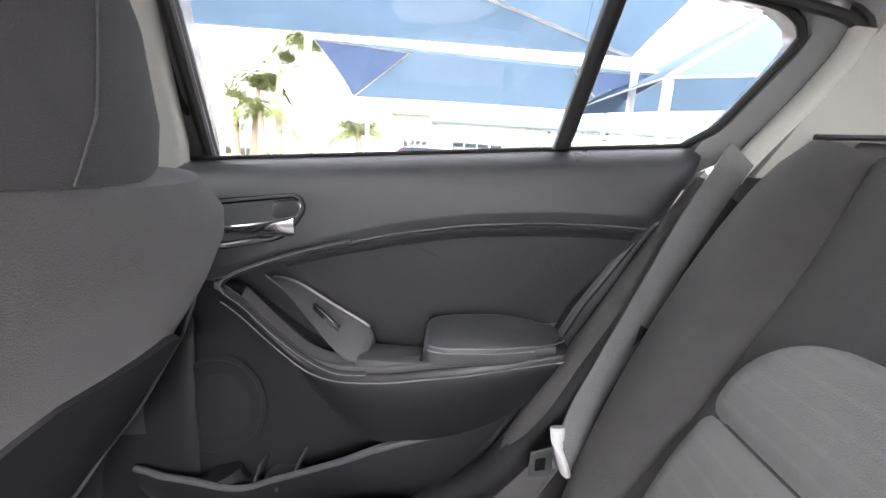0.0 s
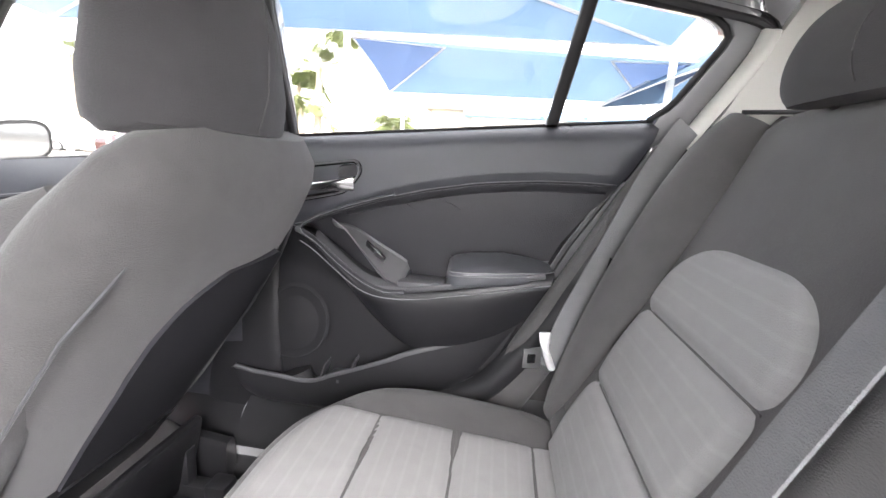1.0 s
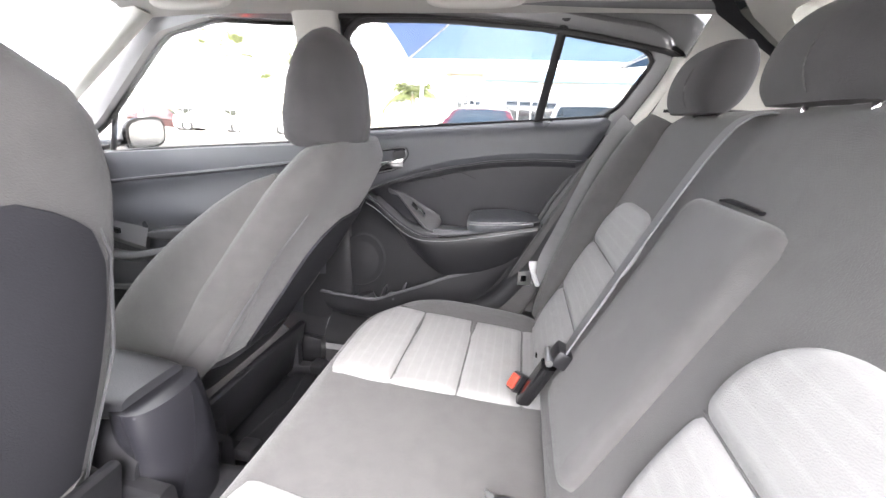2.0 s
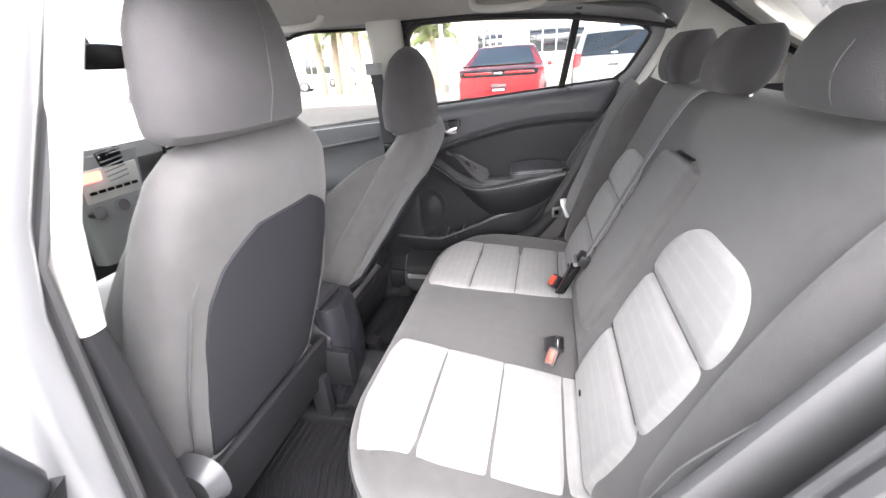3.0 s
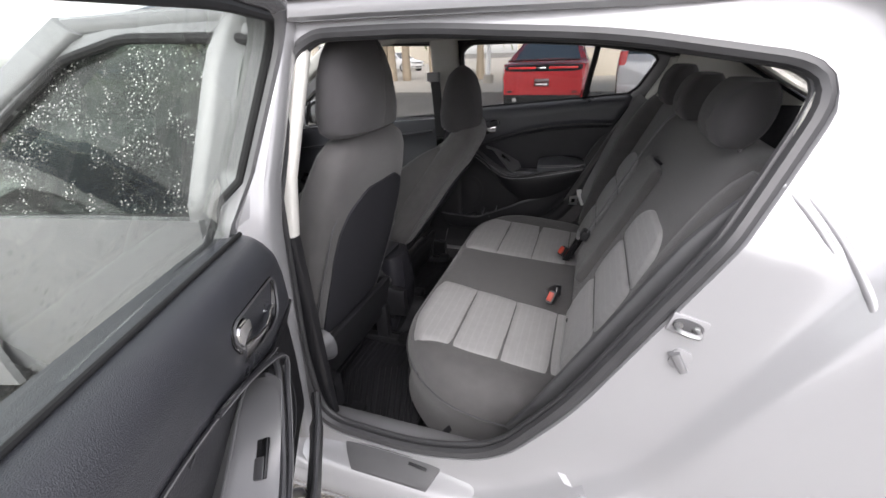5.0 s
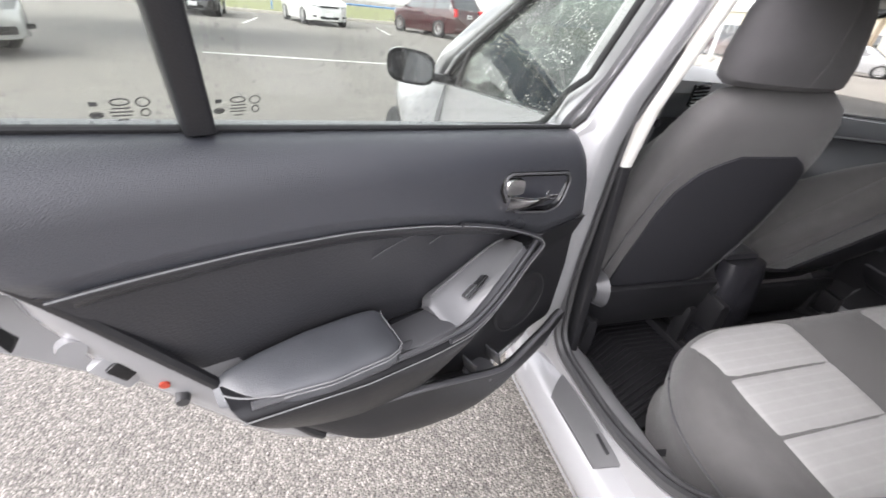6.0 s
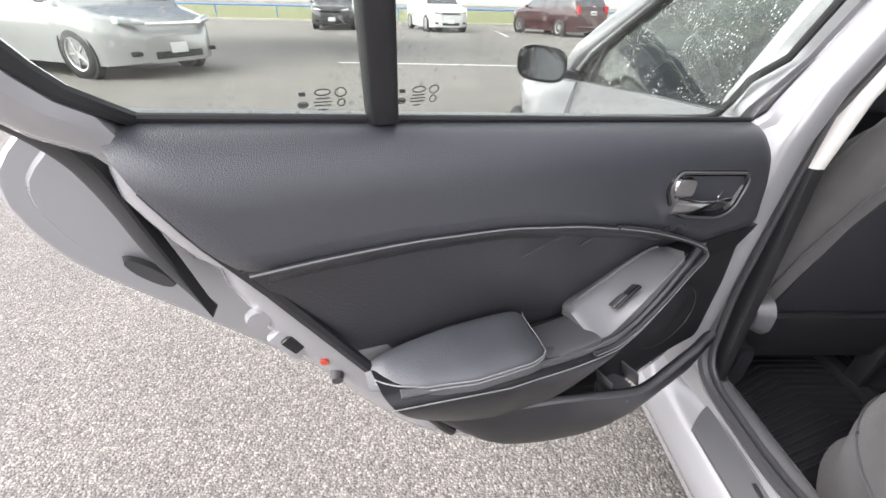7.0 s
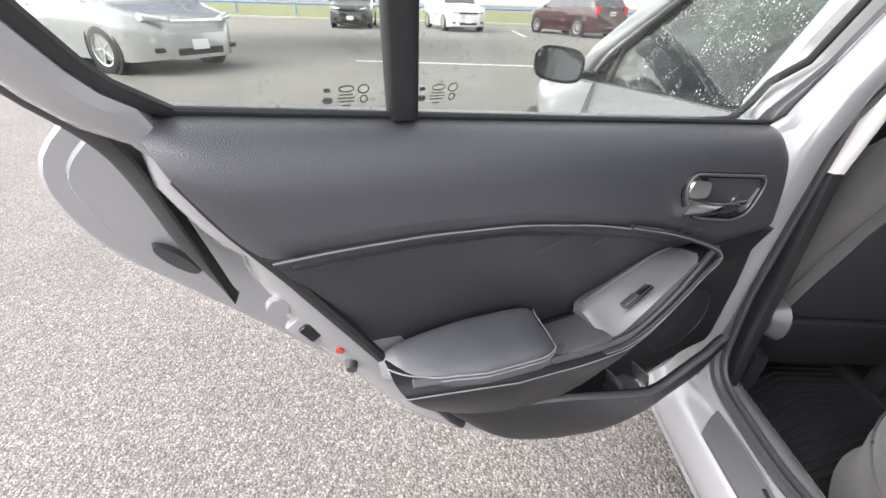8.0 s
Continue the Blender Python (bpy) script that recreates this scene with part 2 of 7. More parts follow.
def curve_points(points, n):
    """n + 1 points evenly along a smooth line through the points."""
    pts = [Vector(p) for p in points]
    out = []
    for k in range(len(pts) - 1):
        p0, p1, p2, p3 = pts[max(k - 1, 0)], pts[k], pts[k + 1], pts[min(k + 2, len(pts) - 1)]
        for i in range(12):
            t = i / 12
            out.append(0.5 * ((2 * p1) + (p2 - p0) * t + (2 * p0 - 5 * p1 + 4 * p2 - p3) * t * t + (3 * p1 - p0 - 3 * p2 + p3) * t ** 3))
    out.append(pts[-1])
    far = [0.0]
    for a, b in zip(out, out[1:]):
        far.append(far[-1] + (b - a).length)
    res, k = [], 0
    for i in range(n + 1):
        d = far[-1] * i / n
        while k < len(far) - 2 and far[k + 1] < d:
            k += 1
        w = (d - far[k]) / max(far[k + 1] - far[k], 1e-9)
        res.append(out[k].lerp(out[k + 1], w))
    return res


def tube(points, r, seg=8, n=None, flat=1.0, up=(0, 0, 1), closed=False):
    """A tube along a smooth line; flat squashes it along up."""
    pts = [Vector(p) for p in points] if n is None else curve_points(points, n)
    rows = []
    for i, p in enumerate(pts):
        if closed:
            d = pts[(i + 1) % len(pts)] - pts[i - 1]
        else:
            d = pts[min(i + 1, len(pts) - 1)] - pts[max(i - 1, 0)]
        d.normalize()
        side = d.cross(Vector(up))
        side = side.normalized() if side.length > 1e-4 else Vector((1, 0, 0))
        top = side.cross(d).normalized()
        rows.append([p + side * r * math.cos(2 * math.pi * k / seg) + top * r * flat * math.sin(2 * math.pi * k / seg) for k in range(seg)])
    return grid(rows, close_u=True, close_v=closed, cap=not closed)


def strap(points, width, across, n=24, thick=0.0014):
    """A flat band along a smooth line, its width along the vector across."""
    pts = curve_points(points, n)
    ac = Vector(across).normalized()
    rows = []
    for i, p in enumerate(pts):
        d = (pts[min(i + 1, n)] - pts[max(i - 1, 0)]).normalized()
        w = (ac - d * ac.dot(d)).normalized() * width / 2
        h = d.cross(w).normalized() * thick
        rows.append([p - w + h, p - w * 0.3 + h * 1.3, p + w * 0.3 + h * 1.3, p + w + h, p + w - h, p - w - h])
    return grid(rows, close_u=True, cap=True)


def lerp_table(table, x):
    if x <= table[0][0]:
        return table[0][1]
    for (a, va), (b, vb) in zip(table, table[1:]):
        if x <= b:
            return va + (vb - va) * (x - a) / (b - a)
    return table[-1][1]


def smooth_table(table, x):
    """Like lerp_table, but with a soft spread, so that corners round off."""
    w = 0.02
    return (lerp_table(table, x - w) + 2 * lerp_table(table, x) + lerp_table(table, x + w)) / 4


def oval(n, a, b, power=2.6):
    out = []
    for k in range(n):
        t = 2 * math.pi * k / n
        c, s = math.cos(t), math.sin(t)
        out.append((math.copysign(abs(c) ** (2 / power), c) * a, math.copysign(abs(s) ** (2 / power), s) * b))
    return out


def loft(sections, n=28, power=2.8):
    """Closed skin through sections (centre, half-width vector, half-depth vector)."""
    rows = []
    for c, w, d in sections:
        c, w, d = Vector(c), Vector(w), Vector(d)
        rows.append([c + w * a + d * b for a, b in oval(n, 1, 1, power)])
    return grid(rows, close_u=True, cap=True)


def extrude_outline(outline, thick, bevel=0.0):
    """A flat plate: outline points, and the vector of its thickness."""
    bm = bmesh.new()
    t = Vector(thick)
    a = [bm.verts.new(p) for p in outline]
    b = [bm.verts.new(Vector(p) + t) for p in outline]
    fa = bm.faces.new(a)
    fb = bm.faces.new(b[::-1])
    n = len(a)
    for i in range(n):
        bm.faces.new((a[i], b[i], b[(i + 1) % n], a[(i + 1) % n]))
    if bevel:
        edges = [e for e in bm.edges if sum(f in (fa, fb) for f in e.link_faces) == 1]
        bmesh.ops.bevel(bm, geom=edges, offset=bevel, segments=2, affect="EDGES", profile=0.5)
    return bm


def offset_loop(pts, d):
    """Moves a closed 2D loop outward by d (or by a list of distances)."""
    n, out = len(pts), []
    area = sum(pts[i][0] * pts[(i + 1) % n][1] - pts[(i + 1) % n][0] * pts[i][1] for i in range(n))
    sign = 1 if area > 0 else -1
    for i in range(n):
        tx, ty = pts[(i + 1) % n][0] - pts[i - 1][0], pts[(i + 1) % n][1] - pts[i - 1][1]
        length = math.hypot(tx, ty) or 1
        dd = d[i] if isinstance(d, list) else d
        out.append((pts[i][0] + sign * ty / length * dd, pts[i][1] - sign * tx / length * dd))
    return out


def round_loop(pts, n, r=0.04):
    """A closed 2D loop of n points with rounded corners."""
    fine, m = [], len(pts)
    for i in range(m):
        p0, p1, p2 = (Vector(pts[i - 1]), Vector(pts[i]), Vector(pts[(i + 1) % m]))
        rr = min(r, (p1 - p0).length * 0.45, (p2 - p1).length * 0.45)
        a, b = p1 + (p0 - p1).normalized() * rr, p1 + (p2 - p1).normalized() * rr
        for k in range(7):
            t = k / 6
            fine.append((1 - t) ** 2 * a + 2 * t * (1 - t) * p1 + t * t * b)
    far = [0.0]
    for i in range(len(fine)):
        far.append(far[-1] + (fine[(i + 1) % len(fine)] - fine[i]).length)
    out, k = [], 0
    for i in range(n):
        d = far[-1] * i / n
        while far[k + 1] < d:
            k += 1
        w = (d - far[k]) / max(far[k + 1] - far[k], 1e-9)
        p = fine[k % len(fine)].lerp(fine[(k + 1) % len(fine)], w)
        out.append((p.x, p.y))
    return out

# ---- ground ----
GROUND_Z = -0.05


def asphalt_material():
    m = bpy.data.materials.new("pebbled_asphalt")
    m.use_nodes = True
    n, l = m.node_tree.nodes, m.node_tree.links
    b = n["Principled BSDF"]
    co = n.new("ShaderNodeTexCoord")
    stones, ramp, mix, big = n.new("ShaderNodeTexVoronoi"), n.new("ShaderNodeValToRGB"), n.new("ShaderNodeMix"), n.new("ShaderNodeTexNoise")
    stones.inputs["Scale"].default_value = 135.0
    big.inputs["Scale"].default_value, big.inputs["Detail"].default_value = 1.3, 6.0
    l.new(co.outputs["Object"], stones.inputs["Vector"])
    l.new(co.outputs["Object"], big.inputs["Vector"])
    sep = n.new("ShaderNodeSeparateColor")
    l.new(stones.outputs["Color"], sep.inputs[0])
    l.new(sep.outputs[0], ramp.inputs[0])
    e = ramp.color_ramp.elements
    e[0].position, e[0].color = 0.0, (0.175, 0.162, 0.145, 1)
    e[1].position, e[1].color = 1.0, (0.44, 0.412, 0.372, 1)
    for p, c in ((0.25, (0.225, 0.21, 0.19, 1)), (0.6, (0.285, 0.267, 0.24, 1)), (0.85, (0.36, 0.337, 0.303, 1))):
        k = e.new(p)
        k.color = c
    fine, fsep, frange = n.new("ShaderNodeTexVoronoi"), n.new("ShaderNodeSeparateColor"), n.new("ShaderNodeMapRange")
    fine.inputs["Scale"].default_value = 290.0
    l.new(co.outputs["Object"], fine.inputs["Vector"])
    l.new(fine.outputs["Color"], fsep.inputs[0])
    l.new(fsep.outputs[1], frange.inputs["Value"])
    frange.inputs["To Min"].default_value, frange.inputs["To Max"].default_value = 0.55, 1.35
    gap = n.new("ShaderNodeMapRange")
    gap.inputs["From Min"].default_value, gap.inputs["From Max"].default_value = 0.35, 0.75
    gap.inputs["To Min"].default_value, gap.inputs["To Max"].default_value = 1.0, 0.62
    l.new(stones.outputs["Distance"], gap.inputs["Value"])
    mix.data_type, mix.blend_type = "RGBA", "MULTIPLY"
    mix.inputs[0].default_value = 1.0
    l.new(ramp.outputs[0], mix.inputs[6])
    l.new(gap.outputs[0], mix.inputs[7])
    tone, mix2 = n.new("ShaderNodeMapRange"), n.new("ShaderNodeMix")
    tone.inputs["To Min"].default_value, tone.inputs["To Max"].default_value = 0.60, 0.92
    l.new(big.outputs[0], tone.inputs["Value"])
    mix2.data_type, mix2.blend_type = "RGBA", "MULTIPLY"
    mix2.inputs[0].default_value = 1.0
    l.new(mix.outputs[2], mix2.inputs[6])
    tm = n.new("ShaderNodeMath")
    tm.operation = "MULTIPLY"
    l.new(tone.outputs[0], tm.inputs[0])
    l.new(frange.outputs[0], tm.inputs[1])
    l.new(tm.outputs[0], mix2.inputs[7])
    l.new(mix2.outputs[2], b.inputs["Base Color"])
    b.inputs["Roughness"].default_value = 0.8
    bump = n.new("ShaderNodeBump")
    bump.invert = True
    bump.inputs["Strength"].default_value, bump.inputs["Distance"].default_value = 0.8, 0.006
    l.new(stones.outputs["Distance"], bump.inputs["Height"])
    l.new(bump.outputs[0], b.inputs["Normal"])
    return m


ASPHALT = asphalt_material()
bm = bmesh.new()
bmesh.ops.create_grid(bm, x_segments=60, y_segments=60, size=400)
bmesh.ops.translate(bm, vec=(0, 0, GROUND_Z), verts=bm.verts)
tagged(finish("ground", bm, ASPHALT), "pale pebbled asphalt of a car lot", "ground", kind="structure")

# ---- the car's shell ----
car_body = thing("car_body", "silver-white hatchback body shell with pale headliner", "car body", kind="structure")

# rear door opening, in x and z, going round from the sill's front end
OPENING = [(-0.075, 0.31), (0.20, 0.30), (0.40, 0.36), (0.545, 0.56), (0.655, 0.765), (0.75, 0.94), (0.855, 1.155), (0.55, 1.208), (0.20, 1.232), (-0.03, 1.232), (-0.085, 1.19), (-0.095, 0.86), (-0.095, 0.50)]
LOOP = round_loop(OPENING, 150, 0.085)


def side_y(z, out=0.0):
    """Half width of the body side at a height."""
    low = 0.05 * max(0.0, (0.35 - z) / 0.35) ** 1.5
    return lerp_table([(0.0, 0.775), (0.55, 0.775), (0.92, 0.755), (1.22, 0.615), (1.30, 0.575)], z) - low + out


def body_side(flip):
    """Jamb, flange and quarter panel round a rear door opening; built for the right, flip for the left."""
    rings = []
    # (outward offset, y offset): flange lip, jamb floor, shut face, outer skin edge, outer skin
    steps = [(0.0, -0.035), (0.006, 0.0), (0.03, 0.003), (0.05, 0.007), (0.075, 0.014), (0.092, 0.03), (0.104, 0.05), (0.118, 0.064), (0.135, 0.07)]
    for d, o in steps:
        ring = []
        for i, (x, z) in enumerate(offset_loop(LOOP, d)):
            back = max(0.0, min(1.0, (x - 0.1) / 0.3)) * max(0.0, min(1.0, (z - 0.3) / 0.2))
            wide = 1.0 + 0.6 * back if z < 1.12 else 1.0
            x2, z2 = LOOP[i][0] + (x - LOOP[i][0]) * wide, LOOP[i][1] + (z - LOOP[i][1]) * (wide if z > 0.4 else 0.9)
            z2 = min(z2, 1.285) if z > 1.1 else z2
            ring.append(Vector((x2, side_y(z2, o), z2)))
        rings.append(ring)
    # outer skin out to the car's ends
    last = rings[-1]
    for k in range(1, 5):
        t, ring = k / 4, []
        for p in last:
            dx, dz = p.x - 0.35, p.z - 0.72
            tx = 1.75 if dx > 0 else -0.19
            tz = 1.30 if dz > 0 else 0.10
            sx = (tx - 0.35) / dx if abs(dx) > 1e-3 else 99
            sz = (tz - 0.72) / dz if abs(dz) > 1e-3 else 99
            s = max(1.0, min(sx, sz))
            q = Vector((0.35 + dx * s, 0, 0.72 + dz * s))
            x, z = p.x + (q.x - p.x) * t, p.z + (q.z - p.z) * t
            ring.append(Vector((x, side_y(z, 0.07) - 0.10 * max(0.0, (x - 1.2) / 0.55) ** 2, z)))
        rings.append(ring)
    return grid(rings, close_u=True)


for side, fl in (("left", True), ("right", False)):
    part("side_panel", body_side(fl), PAINT, car_body, flip=fl)


# edge of the quarter panel's outer skin, where the door's tail shuts
skin_tree = BVHTree.FromBMesh(body_side(False))
EDGES = (((0.800, 1.006), (0.833, 0.973), (0.856, 0.943), (0.879, 0.904), (0.893, 0.875), (0.896, 0.856)), ((0.790, 0.999), (0.815, 0.974), (0.840, 0.942), (0.864, 0.902)))
for fl, edge_line in [(a, b) for a in (True, False) for b in EDGES]:
    lips = []
    for (xa, za), (xb, zb) in zip(edge_line, edge_line[1:]):
        for k in range(5):
            x, z = xa + (xb - xa) * k / 5, za + (zb - za) * k / 5
            hit = skin_tree.ray_cast(Vector((x, 1.3, z)), Vector((0, -1, 0)))[0]
            if hit is not None:
                lips.append(Vector((x, hit.y - 0.004, z)))
    # even out the depth along the edge, and let it sink away at both ends
    for _ in range(3):
        lips = [lips[0]] + [(p + q * 2 + r) / 4 for p, q, r in zip(lips, lips[1:], lips[2:])] + [lips[-1]]
    lips = [p - Vector((0, 0.008 * abs(2 * k / (len(lips) - 1) - 1) ** 4, 0)) for k, p in enumerate(lips)]
    part("panel_edge", tube(lips, 0.007, 10, up=(0, 1, 0)), PAINT, car_body, flip=fl)


def ring_tube(loop, off, yoff, r, seg=8, flat=1.0):
    pts = [Vector((x, side_y(z, yoff), z)) for x, z in offset_loop(loop, off)]
    return tube(pts, r, seg, closed=True, up=(0, 1, 0), flat=flat)


for fl in (True, False):
    for off, yo, r in ((-0.003, -0.014, 0.013), (-0.012, -0.030, 0.007)):
        part("door_seal", ring_tube(LOOP, off, yo, r), SEAL_GREY, car_body, "dark grey rubber door seal", flip=fl)

# sill with its scuff plate
for fl in (True, False):
    sill = grid([[Vector((-0.19 + 1.0 * k / 12, y, z)) for k in range(13)] for y, z in ((0.60, 0.19), (0.66, 0.27), (0.715, 0.292), (0.75, 0.285), (0.79, 0.27), (0.815, 0.245), (0.835, 0.2), (0.83, 0.14), (0.80, 0.10), (0.70, 0.09))])
    part("sill", sill, PAINT, car_body, flip=fl)
    if not fl:
        part("sill_cover", slab(lambda u, v: (-0.18 + 0.95 * u, 0.60 + 0.105 * v, 0.225 + 0.088 * v ** 0.7), 12, 6, (0, 0, -0.012)), PLASTIC, car_body, "black sill cover", flip=fl)
    plate = slab(lambda u, v: (0.005 + 0.040 * v ** 2 + (0.270 - 0.070 * v ** 2) * u, 0.746 + 0.070 * v, 0.2935 - 0.042 * v ** 2 - 0.003 * abs(2 * u - 1) ** 8), 24, 10, (0, 0, -0.01))
    scuff = part("scuff_plate", plate, PILLAR_GREY, car_body, "dark grey plastic scuff plate", flip=fl)
    rib = box((0.15, 0.010, 0.004), (0.125, 0.768, 0.2905), 0.0015)
    part("raised_mark", box((0.050, 0.008, 0.004), (0.215, 0.785, 0.2815), 0.0015, (-20, 0, 6)), PLASTIC, scuff, flip=fl)
    part("rib", rib, PLASTIC, scuff, flip=fl)

# roof skin and headliner
def roof_z(y, x, top):
    return top - 0.07 * (abs(y) / 0.58) ** 2.4 - 0.035 * max(0.0, (x - 0.5)) ** 2 - 0.10 * max(0.0, (-0.35 - x)) ** 2


part("roof", slab(lambda u, v: (-0.75 + 1.90 * u, -0.585 + 1.17 * v, roof_z(-0.585 + 1.17 * v, -0.75 + 1.90 * u, 1.372)), 40, 24, (0, 0, -0.012)), PAINT, car_body)
part("headliner", slab(lambda u, v: (-0.72 + 1.80 * u, -0.575 + 1.15 * v, roof_z(-0.575 + 1.15 * v, -0.72 + 1.80 * u, 1.315) - 0.012 * abs(2 * v - 1) ** 8), 40, 30, (0, 0, 0.008)), HEADLINER, car_body, "pale woven headliner")

# floor pan, tunnel and rear footwells
def floor_z(x, y):
    step = max(0.0, min(1.0, (x - 0.16) / 0.10))
    return 0.115 + 0.10 * math.exp(-(y / 0.10) ** 4) * (1 - step) + 0.17 * step


part("floor_carpet", slab(lambda u, v: (-1.5 + 3.1 * u, -0.62 + 1.24 * v, floor_z(-1.5 + 3.1 * u, -0.62 + 1.24 * v)), 60, 40, (0, 0, -0.03)), CARPET, car_body, "black floor carpet")
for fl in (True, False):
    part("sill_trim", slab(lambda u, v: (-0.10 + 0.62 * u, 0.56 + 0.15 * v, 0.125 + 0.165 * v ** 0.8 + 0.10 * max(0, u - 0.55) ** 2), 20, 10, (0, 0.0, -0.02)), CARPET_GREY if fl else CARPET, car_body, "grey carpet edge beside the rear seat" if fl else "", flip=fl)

for fl in (True, False):
    part("front_sill_trim", slab(lambda u, v: (-1.50 + 1.40 * u, 0.57 + 0.15 * v, 0.115 + 0.20 * v ** 0.8), 20, 8, (0, 0.0, -0.03)), PLASTIC, car_body, "black front sill trim", flip=fl)
    part("kick_panel", slab(lambda u, v: (-1.55 + 0.35 * u, 0.64, 0.10 + 0.70 * v), 6, 8, (0, 0.03, 0)), CARPET, car_body, flip=fl)

# pillars: pale inner trim
for fl in (True, False):
    # B pillar, in two parts
    b_up = loft([((-0.138 - (0.0 if fl else 0.042) + 0.03 * t, lerp_table([(0, 0.708), (0.3, 0.69), (1, 0.572)], t), 0.82 + 0.44 * t), (0.066, 0, 0), (0, 0.018, 0)) for t in [k / 10 for k in range(11)]], 24, 4)
    part("b_pillar_trim", b_up, TRIM_PALE, car_body, "pale plastic centre pillar trim", flip=fl)
    b_low = loft([((-0.155 - (0.0 if fl else 0.042) - 0.01 * t, 0.708 - 0.012 * t, 0.826 - 0.60 * t), (0.084 + 0.02 * t, 0, 0), (0, 0.020, 0)) for t in [k / 8 for k in range(9)]], 24, 4)
    part("b_pillar_base", b_low, PLASTIC, car_body, "black lower pillar trim", flip=fl)
    # outer B pillar between the doors
    b_out = loft([((-0.130 - (0.0 if fl else 0.03) + 0.02 * t, side_y(0.3 + 0.95 * t, 0.01), 0.3 + 0.95 * t), (0.05, 0, 0), (0, 0.03, 0)) for t in [k / 10 for k in range(11)]], 20, 4)
    part("b_pillar", b_out, PAINT, car_body, flip=fl)
    # C pillar and luggage side
    c_in = slab(lambda u, v: (0.762 + 0.10 * v * (1 - u) + (0.62 - 0.36 * v) * u, lerp_table([(0, 0.69), (1, 0.565)], v) - 0.06 * u, 0.96 + 0.30 * v - 0.03 * u * v), 24, 14, (0, 0.02, 0))
    part("c_pillar_trim", c_in, TRIM_PALE, car_body, "pale plastic rear pillar trim", flip=fl)
    qt = slab(lambda u, v: (0.50 + 0.40 * v - 0.03 + 0.26 * u, 0.688 - 0.035 * v ** 2 - 0.01 * u, 0.38 + 0.635 * v), 10, 16, (0, 0.012, 0))
    part("quarter_trim", qt, FABRIC_DARK, car_body, "dark side trim beside the rear seat", flip=fl)
    part("quarter_ledge", tube([(0.80, 0.645, 1.017), (0.92, 0.635, 1.022), (1.02, 0.625, 1.02)], 0.004, 8), PLASTIC, car_body, flip=fl)
    if not fl:
        part("pillar_seal", tube(curve_points([(0.728, 0.686, 0.955), (0.7455, 0.680, 0.991), (0.768, 0.662, 1.036), (0.790, 0.645, 1.080), (0.803, 0.630, 1.118), (0.806, 0.618, 1.146)], 24), 0.015, 12), TRIM_PALE, car_body, "pale seal along the rear pillar", flip=fl)
        jamb = [Vector((x, side_y(z, -0.098), z)) for x, z in offset_loop(LOOP, -0.022) if z < 0.74 and x > -0.06]
        k = max(range(len(jamb)), key=lambda i: (jamb[i] - jamb[i - 1]).length)
        part("jamb_cover", tube(jamb[k:] + jamb[:k], 0.036, 10, up=(0, 1, 0), flat=0.8), PLASTIC, car_body, "black plastic edge below the closed door", flip=fl)
    lug = slab(lambda u, v: (0.66 + 0.27 * v + 0.72 * u, 0.66 - 0.02 * u, 0.30 + 0.665 * v), 12, 12, (0, 0.02, 0))
    part("luggage_side_trim", lug, CARPET, car_body, flip=fl)

# tailgate with its window
gate = thing("tailgate", "hatchback tailgate with dark-framed rear window", "tailgate", kind="structure")
GATE = round_loop([(-0.51, 1.022), (0.51, 1.022), (0.49, 1.205), (-0.49, 1.205)], 64, 0.08)


def gate_x(z):
    return 1.30 - 1.6 * (z - 0.98)


rows = []
for d, o in ((0.0, 0.0), (0.006, -0.015), (0.05, -0.02), (0.07, 0.0), (0.10, 0.03)):
    rows.append([Vector((gate_x(z) + o, y, z)) for y, z in offset_loop(GATE, d)])
part("window_frame", grid(rows, close_u=True), TRIM_PALE, gate, "pale tailgate window surround")
part("dark_surround", grid([[Vector((gate_x(z) + o, y, z)) for y, z in offset_loop(GATE, d)] for d, o in ((0.06, -0.03), (0.075, -0.05), (0.12, -0.04), (0.13, 0.02))], close_u=True), FABRIC_BACK, gate, "black tailgate surround")
part("pane", slab(lambda u, v: (gate_x(0.93 + 0.31 * v) + 0.012, -0.54 + 1.08 * u, 0.93 + 0.31 * v), 8, 6, (0.004, 0, 0.004)), GLASS, gate)
part("lower_panel", slab(lambda u, v: (1.66 - 0.02 * v, -0.60 + 1.2 * u, 0.30 + 0.64 * v), 8, 8, (0.03, 0, 0)), PLASTIC, gate)


# ---- rear doors ----
def belt_z(s):
    return 0.928 + 0.092 * s


ARC = [(-0.12, 0.735), (0.03, 0.735), (0.074, 0.751), (0.12, 0.769), (0.167, 0.786), (0.24, 0.811), (0.322, 0.834), (0.438, 0.857), (0.557, 0.869), (0.648, 0.872), (0.80, 0.870)]
LOW = [(-0.12, 0.734), (0.03, 0.733), (0.071, 0.725), (0.108, 0.706), (0.135, 0.690), (0.165, 0.674), (0.205, 0.655), (0.252, 0.650), (0.30, 0.652), (0.342, 0.656), (0.387, 0.664), (0.553, 0.690), (0.62, 0.700), (0.80, 0.71)]
UNDER = [(0.04, 0.722), (0.08, 0.708), (0.12, 0.678), (0.16, 0.645), (0.206, 0.605), (0.268, 0.566), (0.308, 0.545), (0.353, 0.546), (0.438, 0.565), (0.505, 0.586), (0.60, 0.64)]
POCKET = [(-0.12, 0.486), (-0.05, 0.482), (0.014, 0.466), (0.06, 0.452), (0.095, 0.449), (0.15, 0.466), (0.20, 0.487), (0.309, 0.533), (0.42, 0.560), (0.52, 0.592), (0.60, 0.625)]
